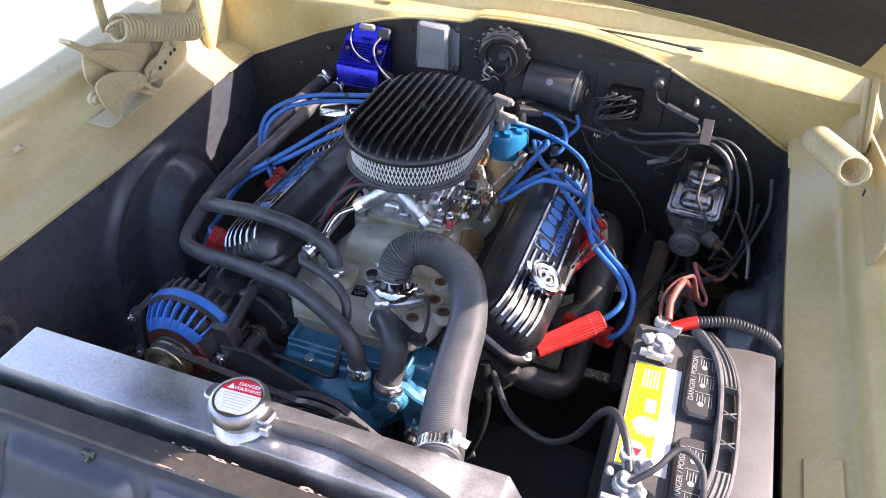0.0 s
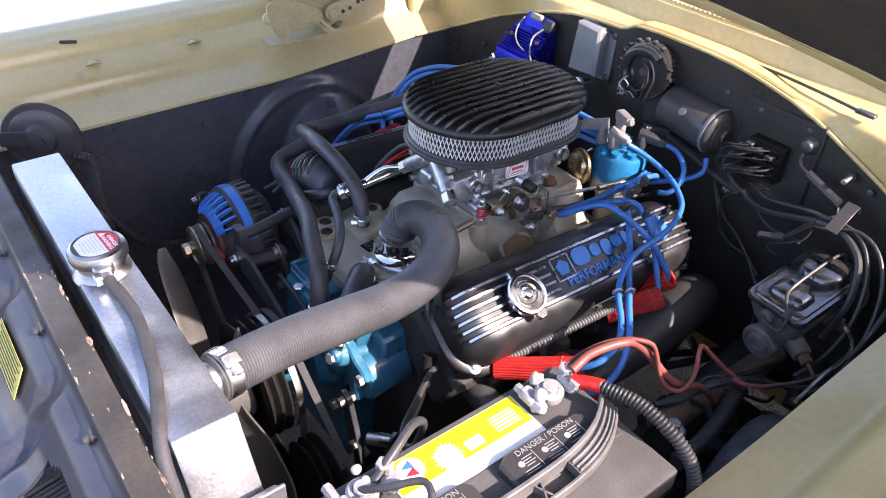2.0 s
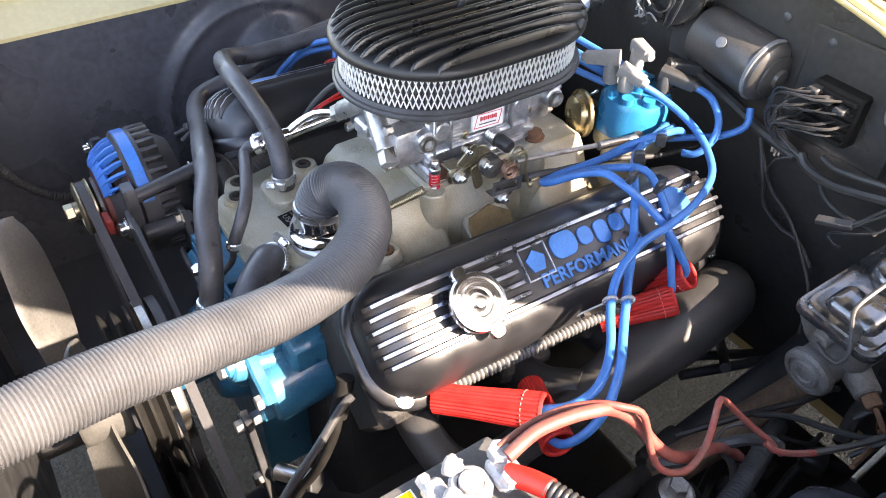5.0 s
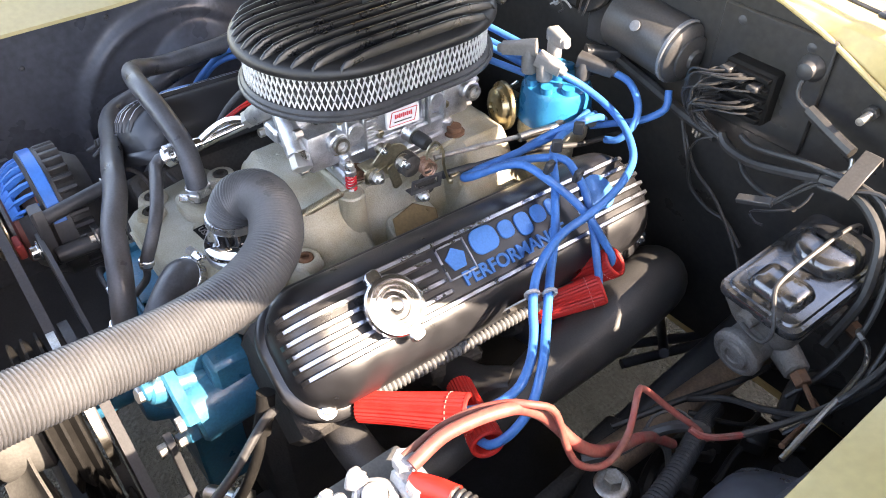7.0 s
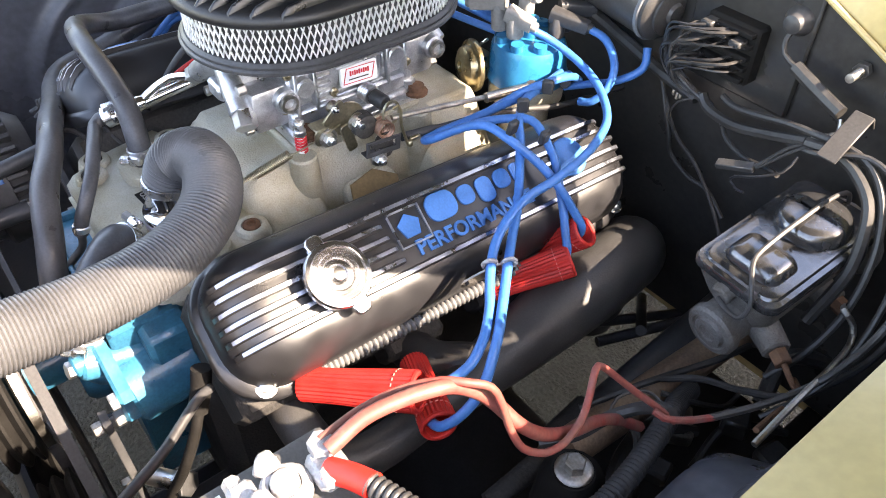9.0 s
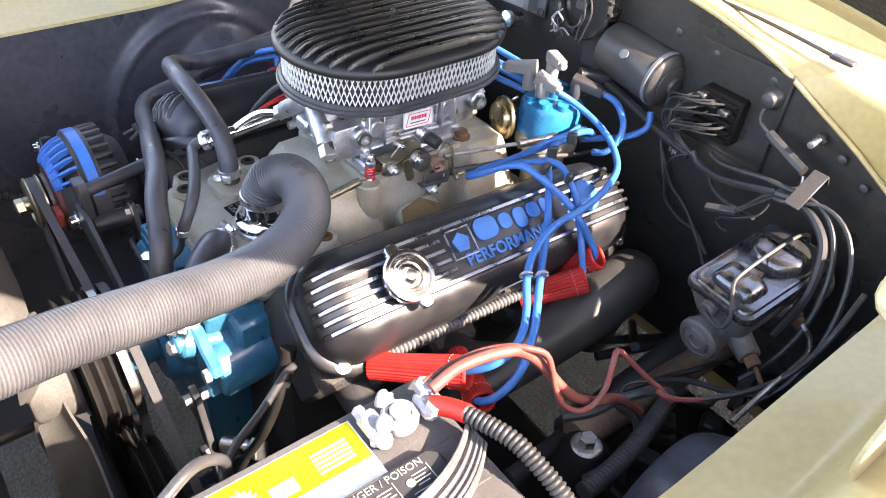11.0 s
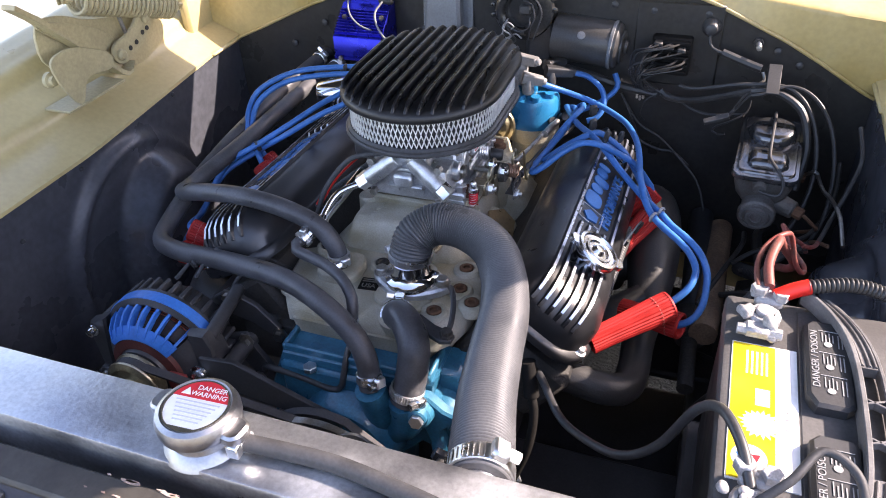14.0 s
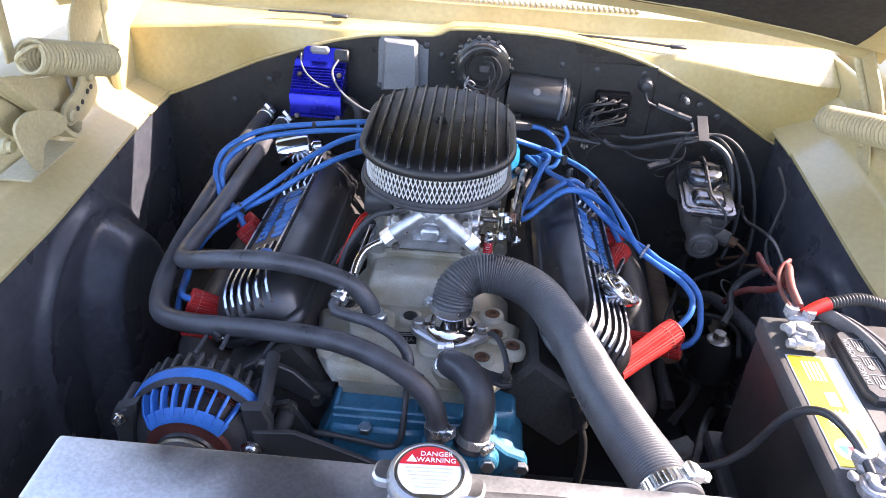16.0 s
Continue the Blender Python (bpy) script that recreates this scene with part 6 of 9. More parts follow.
# distributor
ds = thing("distributor", (0.092, 1.285, 0.69), "bright blue distributor cap with white-grey plug boots", "distributor")
DX, DY = 0.092, 1.285
bm = B()
add_lathe(bm, [(0, 0.64), (0.03, 0.64), (0.032, 0.70), (0.046, 0.708), (0.046, 0.735), (0, 0.735)], Matrix.Translation((DX, DY, 0)), 26)
part("housing", bm, cast_alu, ds)
bm = B()
add_lathe(bm, [(0, 0.733), (0.049, 0.733), (0.050, 0.738), (0.047, 0.745), (0.045, 0.772), (0.042, 0.779), (0.030, 0.783), (0, 0.784)], Matrix.Translation((DX, DY, 0)), 32)
dcap = part("cap", bm, cap_blue, ds, "glossy blue cap")
for k in range(8):
    a = 2 * math.pi * (k + 0.5) / 8
    bm = B()
    add_cyl(bm, (DX + 0.033 * math.cos(a), DY + 0.033 * math.sin(a), 0.776), (DX + 0.034 * math.cos(a), DY + 0.034 * math.sin(a), 0.788), 0.0085, 0.0078, 14)
    part("tower", bm, cap_blue, dcap)
bm = B()
add_cyl(bm, (DX, DY, 0.78), (DX, DY, 0.806), 0.010, 0.009, 14)
part("coil_tower", bm, cap_blue, dcap)
bm = B()
add_lathe(bm, [(0, -0.030), (0.014, -0.030), (0.024, -0.014), (0.031, -0.011), (0.032, -0.008), (0.031, -0.005), (0.026, -0.004), (0.023, 0.004), (0.016, 0.008), (0.007, 0.009), (0.006, 0.005), (0, 0.005)], along((0.046, 1.228, 0.742), (0.038, 1.200, 0.744))[0], 32)
part("vacuum_can", bm, pale_brass, ds, "pale brass coloured vacuum advance can")
bm = B()
add_tube(bm, [(DX - 0.035, DY - 0.035, 0.775), (DX - 0.05, DY - 0.042, 0.755), (DX - 0.045, DY - 0.045, 0.73)], 0.002, 6)
part("spring_clip", bm, polished, ds)

# radiator
rd = thing("radiator", (0.032, 0.455, 0.3), "aluminium radiator with a top tank", "radiator")
bm = B()
prof = [(-0.302, 0.776), (-0.262, 0.855), (0.326, 0.855), (0.366, 0.776)]
add_prism(bm, [(x, z) for x, z in prof], -0.485, -0.422, axes((0, 0, 0), (1, 0, 0), (0, 0, 1)), bev=0.0)
bmesh.ops.bevel(bm, geom=list(bm.edges), offset=0.003, segments=2, profile=0.5, affect='EDGES')
part("top_tank", bm, tank_alu, rd, "bright brushed top tank")
bm = B()
add_box(bm, (0.032, 0.454, 0.53), (0.63, 0.045, 0.49), bev=0.003)
part("core", bm, satin_black, rd, "dark finned core")
for s in (-1, 1):
    bm = B()
    add_box(bm, (0.032 + s * 0.333, 0.454, 0.52), (0.018, 0.065, 0.52), bev=0.003)
    part("side_rail", bm, tank_alu, rd)
bm = B()
add_box(bm, (0.375, 0.475, 0.779), (0.022, 0.045, 0.012), bev=0.003)
add_box(bm, (0.385, 0.475, 0.79), (0.004, 0.045, 0.03), bev=0.001)
part("mounting_tab", bm, tank_alu, rd)
bm = B()
RCX, RCY = 0.042, 0.452
add_lathe(bm, [(0, 0.852), (0.033, 0.852), (0.030, 0.858), (0.0255, 0.862), (0.025, 0.872), (0.029, 0.874), (0.029, 0.877), (0, 0.877)], Matrix.Translation((RCX, RCY, 0)), 32)
neck = part("filler_neck", bm, cap_steel, rd)
bm = B()
add_tube(bm, [(RCX + 0.02, RCY - 0.002, 0.866), (RCX + 0.032, RCY - 0.003, 0.867), (RCX + 0.042, RCY - 0.003, 0.866)], 0.0055, 10)
part("overflow_nipple", bm, tank_alu, neck)
bm = B()
add_cyl(bm, (0.245, 0.478, 0.825), (0.243, 0.515, 0.824), 0.021, seg=24, bev=0.002)
part("hose_outlet", bm, tank_alu, rd)
bm = B()
add_lathe(bm, [(0, 0.873), (0.0305, 0.873), (0.0318, 0.876), (0.0318, 0.883), (0.0300, 0.8875), (0.0265, 0.8895), (0.0252, 0.8885), (0, 0.8885)], Matrix.Translation((RCX, RCY, 0)), 40)
for s in (-1, 1):
    add_prism(bm, rrect(0.020, 0.022, 0.008), 0.874, 0.882, Matrix.Translation((RCX, RCY, 0)) @ Matrix.Rotation(radians(-8), 4, 'Z') @ Matrix.Translation((s * 0.033, 0, 0)), bev=0.002)
rc = part("radiator_cap", bm, cap_steel, rd, "radiator cap with a red and white warning label")
bm = B()
disc = [(0.0245 * math.cos(2 * math.pi * k / 48), 0.0245 * math.sin(2 * math.pi * k / 48)) for k in range(48)]
cm = Matrix.Translation((RCX, RCY, 0.8883)) @ Matrix.Rotation(radians(3), 4, 'Z')
add_prism(bm, disc, 0, 0.0008, cm)
part("label_disc", bm, label_white, rc, "white warning label")
bm = B()
add_prism(bm, [(x, y) for x, y in disc if y > 0.006], 0.0008, 0.0012, cm)
part("red_field", bm, label_red, rc, "red warning field")
bm = B()
add_text(bm, "DANGER", 0.0062, cm @ Matrix.Translation((0.005, 0.0165, 0.0013)), 0.0002)
add_text(bm, "WARNING", 0.0062, cm @ Matrix.Translation((0.005, 0.0105, 0.0013)), 0.0002)
add_prism(bm, [(-0.0175, 0.0085), (-0.0095, 0.0085), (-0.0135, 0.0155)], 0.0012, 0.0015, cm)
part("white_print", bm, label_white, rc)
bm = B()
for i in range(6):
    add_box(bm, (0, 0.003 - i * 0.0036, 0.0010), (0.036 - 0.003 * i, 0.0011, 0.0004), cm, 0)
part("fine_print", bm, mat("faint_print", (0.55, 0.55, 0.58), 0.6, 0, 0.1, 60, 0.0, 300), rc)
bm = B()
add_prism(bm, [(x * 0.99, y * 0.99) for x, y in disc if y < -0.0205], 0.0008, 0.0012, cm)
part("label_foot", bm, ink_dark, rc, "black foot of the label")
bm = B()
add_lathe(bm, [(0.0238, 0.0008), (0.0250, 0.0008), (0.0250, 0.0014), (0.0238, 0.0014), (0.0238, 0.0008)], cm, 48)
part("label_border", bm, ink_dark, rc, "thin black border")
bm = B()
add_tube(bm, [(RCX + 0.030, RCY - 0.003, 0.867), (RCX + 0.045, RCY - 0.003, 0.866), (0.109, 0.452, 0.8635), (0.154, 0.453, 0.863), (0.20, 0.447, 0.863), (0.25, 0.438, 0.8625), (0.295, 0.424, 0.859), (0.328, 0.413, 0.842), (0.35, 0.411, 0.81), (0.36, 0.410, 0.74), (0.36, 0.41, 0.6)], 0.0068, 12)
ov = solo("overflow_hose", bm, rubber, "black rubber overflow hose along the radiator tank", "hose")
bm = B()
add_cyl(bm, (RCX + 0.031, RCY - 0.003, 0.867), (RCX + 0.041, RCY - 0.003, 0.8665), 0.0082, seg=14)
add_box(bm, (RCX + 0.036, RCY - 0.013, 0.868), (0.010, 0.008, 0.012), bev=0.001)
part("hose_clamp", bm, polished, ov)


def clamp(p0, p1, r, parent, screw=(0, 0, 1)):
    """A worm-drive clamp round a hose from p0 to p1, with its screw housing."""
    p0, p1 = Vector(p0), Vector(p1)
    bm = B()
    ribs = []
    m, h = along(p0, p1)
    add_lathe(bm, [(r - 0.001, 0), (r, 0), (r + 0.0008, 0.0006), (r + 0.0008, h - 0.0006), (r, h), (r - 0.001, h), (r - 0.001, 0)], m, 28)
    for i in range(14):
        a = 2 * math.pi * i / 40
        rib = B()
        add_box(rib, ((r + 0.001) * math.cos(a), (r + 0.001) * math.sin(a), h / 2), (0.0008, 0.0012, h * 0.7), m, 0)
        ribs.append(rib)
    d = (p1 - p0).normalized()
    s = (Vector(screw) - d * Vector(screw).dot(d)).normalized()
    c = (p0 + p1) / 2 + s * (r + 0.005)
    t = d.cross(s)
    mm = axes(c, t, d)
    band = part("hose_clamp", bm, polished, parent, "bright worm-drive clamp")
    for rib in ribs:
        part("band_rib", rib, polished, band)
    bm = B()
    add_box(bm, (0, 0, 0), (0.014, h * 1.1, 0.009), mm, 0.002)
    part("screw_housing", bm, polished, band)
    bm = B()
    add_hex(bm, c + t * 0.006, c + t * 0.016, 0.005)
    part("screw", bm, polished, band)


RH = [(0.044, 0.853, 0.736), (0.044, 0.856, 0.750), (0.050, 0.866, 0.768), (0.074, 0.878, 0.780), (0.112, 0.875, 0.781), (0.152, 0.851, 0.776), (0.178, 0.806, 0.770),
      (0.196, 0.742, 0.775), (0.208, 0.668, 0.790), (0.222, 0.592, 0.808), (0.237, 0.530, 0.821), (0.246, 0.490, 0.826)]
rh = thing("radiator_hose", (0.15, 0.7, 0.76), "ribbed black upper radiator hose, dusty grey in the sun", "radiator hose")
bm = B()
add_tube(bm, RH, 0.0255, 26, 0.00084, True, 0.00115)
part("tube", bm, ribbed_rubber, rh, sharp=60)
clamp((0.2450, 0.495, 0.8255), (0.2414, 0.511, 0.8238), 0.0270, rh, (0.6, 0, 1))
clamp((0.044, 0.853, 0.7365), (0.0442, 0.8545, 0.7465), 0.0266, rh, (-1, 0.6, 0))


def hose(label, pts, r, clamps=()):
    h = thing("heater_hose", pts[len(pts) // 2], label, "hose", "heater hoses")
    bm = B()
    add_tube(bm, pts, r, 16, 0.008)
    part("tube", bm, hose_rubber, h, sharp=60)
    for a, b, s in clamps:
        clamp(a, b, r + 0.001, h, s)


hose("black rubber heater hose from the firewall to the intake", [(-0.300, 1.385, 0.752), (-0.305, 1.34, 0.757), (-0.312, 1.25, 0.757), (-0.318, 1.15, 0.752), (-0.325, 1.05, 0.745), (-0.335, 0.97, 0.738), (-0.336, 0.925, 0.738),
     (-0.318, 0.893, 0.752), (-0.27, 0.872, 0.772), (-0.20, 0.862, 0.784), (-0.14, 0.862, 0.777), (-0.092, 0.863, 0.758), (-0.067, 0.859, 0.735), (-0.061, 0.857, 0.716), (-0.060, 0.857, 0.692)], 0.0125,
     (((-0.0615, 0.857, 0.722), (-0.0605, 0.857, 0.711), (0.8, -0.6, 0)), ((-0.303, 1.36, 0.754), (-0.304, 1.35, 0.756), (1, 0, 1))))
hose("black rubber heater hose from the firewall to the water pump", [(-0.333, 1.385, 0.768), (-0.338, 1.34, 0.767), (-0.345, 1.25, 0.760), (-0.352, 1.15, 0.748), (-0.360, 1.05, 0.730), (-0.368, 0.97, 0.708), (-0.368, 0.91, 0.690),
     (-0.348, 0.856, 0.688), (-0.30, 0.830, 0.696), (-0.23, 0.813, 0.710), (-0.16, 0.793, 0.725), (-0.09, 0.774, 0.733), (-0.03, 0.750, 0.730), (0.015, 0.734, 0.708), (0.036, 0.722, 0.68), (0.040, 0.714, 0.645)], 0.0135,
     (((0.0385, 0.718, 0.666), (0.0397, 0.715, 0.654), (1, -0.5, 0)), ((-0.335, 1.36, 0.767), (-0.3365, 1.35, 0.767), (1, 0, 1))))
by = thing("bypass_hose", (0.07, 0.76, 0.67), "short black bypass hose with two clamps", "hose")
bm = B()
add_tube(bm, [(0.046, 0.795, 0.690), (0.051, 0.786, 0.702), (0.069, 0.770, 0.706), (0.086, 0.748, 0.694), (0.088, 0.731, 0.665), (0.081, 0.722, 0.628)], 0.0192, 18, 0.006)
part("tube", bm, hose_rubber, by, sharp=60)
clamp((0.0465, 0.793, 0.692), (0.0495, 0.787, 0.700), 0.0202, by, (0, 0.5, 1))
clamp((0.0845, 0.726, 0.648), (0.0822, 0.7235, 0.636), 0.0202, by, (1, -0.6, 0))

# loose corrugated sleeve and red wires beside the fuel line
bm = B()
add_tube(bm, [(-0.125, 0.93, 0.735), (-0.115, 0.95, 0.748), (-0.10, 0.985, 0.755), (-0.085, 1.02, 0.76)], 0.0065, 10, 0.0011, True, 0.0009)
solo("corrugated_sleeve", bm, plastic_black, "black corrugated sleeve beside the fuel line", "wire loom", sharp=60)
for k in range(2):
    bm = B()
    add_tube(bm, [(-0.118 + 0.006 * k, 0.915, 0.752), (-0.108 + 0.004 * k, 0.945, 0.772), (-0.100, 0.98, 0.785 - 0.008 * k), (-0.088, 1.01, 0.785)], 0.0017, 8, 0.006)
    solo("choke_wire", bm, bright_red, "thin red choke wire", "wire", "choke wires")
bm = B()
add_tube(bm, [(-0.115, 0.90, 0.735), (-0.105, 0.925, 0.775), (-0.075, 0.945, 0.812), (-0.03, 0.95, 0.826)], 0.0034, 10, 0.006)
solo("vacuum_hose", bm, rubber, "thin black vacuum hose over the carburetor front", "hose")
bm = B()
add_tube(bm, [(0.092, 0.858, 0.694), (0.096, 0.850, 0.706), (0.106, 0.832, 0.714), (0.115, 0.808, 0.712), (0.119, 0.788, 0.706), (0.119, 0.776, 0.702)], 0.0036, 8, 0.006)
bw = solo("bent_bracket_wire", bm, satin_black, "bent black wire bracket on the crossover", "bracket")
bm = B()
add_prism(bm, [(0.070, 0.796), (0.076, 0.800), (0.098, 0.787), (0.116, 0.782), (0.127, 0.776), (0.126, 0.764), (0.114, 0.760), (0.092, 0.770), (0.072, 0.783)], 0.6935, 0.6985, bev=0.001)
part("flat_arm", bm, satin_black, bw)
bm = B()
add_lathe(bm, [(0, 0), (0.0095, 0), (0.0095, 0.002), (0.0068, 0.0025), (0.0068, 0.008), (0, 0.009)], Matrix.Translation((0.118, 0.772, 0.6985)), 6)
part("bolt", bm, iron, bw)

bm = B()                                   # black accessory bracket before the pump
add_prism(bm, [(0.125, 0.575), (0.142, 0.570), (0.158, 0.52), (0.172, 0.46), (0.178, 0.40), (0.160, 0.40), (0.150, 0.46), (0.138, 0.51), (0.118, 0.555)], -0.708, -0.700, axes((0, 0, 0), (1, 0, 0), (0, 0, 1)), bev=0.001)
acc = solo("accessory_bracket", bm, satin_black, "black steel accessory bracket before the water pump", "bracket")
for x, z in ((0.132, 0.560), (0.158, 0.49), (0.168, 0.42)):
    bm = B()
    add_hex(bm, (x, 0.700, z), (x, 0.690, z), 0.008)
    part("bolt", bm, steel, acc)


# ---- battery ----
bt = thing("battery", (0.5, 0.66, 0.58), "black car battery with a yellow label and a ribbed handle", "battery")
BX0, BX1, BY0, BY1, BZ = 0.412, 0.587, 0.506, 0.813, 0.800
bcx, bcy = (BX0 + BX1) / 2, (BY0 + BY1) / 2
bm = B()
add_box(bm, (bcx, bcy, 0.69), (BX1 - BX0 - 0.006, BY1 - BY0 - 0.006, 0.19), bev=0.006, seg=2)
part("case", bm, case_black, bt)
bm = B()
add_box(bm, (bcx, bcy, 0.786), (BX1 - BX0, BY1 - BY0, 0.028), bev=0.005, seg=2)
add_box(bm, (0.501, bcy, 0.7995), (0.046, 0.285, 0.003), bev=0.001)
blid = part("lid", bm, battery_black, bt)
bm = B()
add_box(bm, (0.4485, 0.6590, BZ + 0.0006), (0.056, 0.163, 0.0012), bev=0)
lb = part("label", bm, label_white, blid, "white and yellow paper label")
bm = B()
add_box(bm, (0.4398, 0.6590, BZ + 0.0014), (0.0365, 0.160, 0.0008), bev=0)
part("yellow_field", bm, label_yellow, lb, "yellow label field")
bm = B()                                   # worn white patch that eats into the yellow field
random.seed(5)
patch = []
for k in range(40):
    a = 2 * math.pi * k / 40
    r = 0.016 * (1 + (0.30 if k % 2 else -0.12) * random.uniform(0.4, 1.2))
    patch.append((0.446 + 0.85 * r * math.cos(a), 0.640 + 0.8 * r * math.sin(a)))
add_prism(bm, patch, BZ + 0.0018, BZ + 0.0022)
add_box(bm, (0.4475, 0.671, BZ + 0.0020), (0.012, 0.020, 0.0006), bev=0)
part("worn_patch", bm, label_white, lb)
bm = B()
for k in range(5):
    add_box(bm, (0.434 + 0.0042 * k, 0.714, BZ + 0.0020), (0.0018, 0.030, 0.0006), bev=0)
part("pale_bars", bm, label_white, lb)
bm = B()
for dx, dy, sx, sy in ((0.0, 0.0, 0.003, 0.002), (0.0, 0.012, 0.005, 0.002), (0.001, 0.02, 0.004, 0.002)):
    add_box(bm, (0.468 + dx, 0.640 + dy, BZ + 0.0015), (sx, sy, 0.0006), bev=0)
part("faint_print", bm, ink_grey, lb)
bm = B()
add_prism(bm, [(0.438 + 0.014 * math.cos(2 * math.pi * k / 24), 0.601 + 0.014 * math.sin(2 * math.pi * k / 24)) for k in range(24)], BZ + 0.0018, BZ + 0.0023)
rnd = part("round_badge", bm, label_white, lb, "plain round badge")
for dx, mt in ((-0.005, logo_blue), (0.004, label_red)):
    bm = B()
    add_prism(bm, [(0.438 + dx + 0.006 * math.cos(2 * math.pi * k / 3 + 0.6), 0.601 + 0.008 * math.sin(2 * math.pi * k / 3 + 0.6)) for k in range(3)], BZ + 0.0023, BZ + 0.0027)
    part("badge_patch", bm, mt, rnd)
for cy in (0.722, 0.578):
    bm = B()
    add_prism(bm, [(x + 0.5010, y + cy) for x, y in [(-0.0195, -0.043), (-0.012, -0.056), (0.012, -0.056), (0.0195, -0.048), (0.0195, 0.048), (0.012, 0.056), (-0.012, 0.056), (-0.0195, 0.048)]], 0.800, 0.813, bev=0.003)
    vcap = part("vent_cap", bm, plastic_black, blid, "black vent cap with white print")
    bm = B()
    mt = axes((0.501, cy, 0.8136), (0, 1, 0), (-1, 0, 0))
    add_text(bm, "DANGER / POISON", 0.0088, mt @ Matrix.Translation((0.002, 0.0120, 0)), 0.0002)
    for r in range(3):                     # three warning blocks: a round picture and lines of print too small to read
        x0 = -0.034 + 0.030 * r
        bmesh.ops.create_circle(bm, cap_ends=True, segments=10, radius=0.0036, matrix=mt @ Matrix.Translation((x0 - 0.004, 0.0005, 0.0002)))
        for i in range(4):
            add_box(bm, (x0 + 0.006 - 0.0015 * (i % 2), 0.005 - i * 0.0030, 0), (0.013 - 0.003 * (i % 2), 0.0009, 0.0004), mt, 0)
        for i in range(2):
            add_box(bm, (x0 + 0.002, -0.0085 - i * 0.0030, 0), (0.018, 0.0009, 0.0004), mt, 0)
        add_box(bm, (x0 + 0.0145, -0.002, 0), (0.0007, 0.021, 0.0004), mt, 0)
    part("print", bm, ink_grey, vcap)
# folding carry handle: a bow that bulges outwards, with ribbed ends and an open web in the middle


def bow(y, off=0.0):
    """Middle line of the handle across the battery."""
    t = (y - 0.659) / 0.150
    return 0.5335 - 0.032 * t * t * t * t - 0.006 * t * t + off


def bow_band(o0, o1, y0, y1, z0, z1, n=26):
    bm = B()
    rows = []
    for i in range(n + 1):
        y = y0 + (y1 - y0) * i / n
        rows.append([bm.verts.new((bow(y, o), y, z)) for o, z in ((o0, z0), (o1, z0), (o1, z1 - 0.001), (o1 - 0.001, z1), (o0 + 0.001, z1), (o0, z1 - 0.001))])
    for a, b in zip(rows, rows[1:]):
        for k in range(6):
            bm.faces.new((a[k], a[(k + 1) % 6], b[(k + 1) % 6], b[k]))
    bm.faces.new(rows[0][::-1])
    bm.faces.new(rows[-1])
    return bm


hnd = part("handle", bow_band(-0.0135, -0.0085, 0.507, 0.811, 0.804, 0.822), handle_grey, bt, "grey ribbed folding carry handle")
part("handle_rail", bow_band(0.0085, 0.0125, 0.507, 0.811, 0.803, 0.814), handle_grey, hnd)
for y0, y1 in ((0.507, 0.598), (0.722, 0.811)):
    part("handle_end", bow_band(-0.0086, 0.0086, y0, y1, 0.803, 0.8135), handle_grey, hnd)
    for o in (-0.0045, 0.0015, 0.0065):
        part("handle_ridge", bow_band(o - 0.0014, o + 0.0014, y0 + 0.002, y1 - 0.002, 0.812, 0.8155), handle_grey, hnd)
for y in (0.638, 0.682):
    bm = B()
    for s in (-1, 1):
        add_box(bm, (bow(y), y, 0.809), (0.020, 0.0022, 0.008), Matrix.Translation((bow(y), y, 0)) @ Matrix.Rotation(radians(24 * s), 4, 'Z') @ Matrix.Translation((-bow(y), -y, 0)), 0.0005)
    part("handle_rib", bm, handle_grey, hnd)
bm = B()
add_box(bm, (0.5, 0.66, 0.585), (0.20, 0.33, 0.02), bev=0.004)
solo("battery_tray", bm, satin_black, "black steel battery tray", "battery tray")


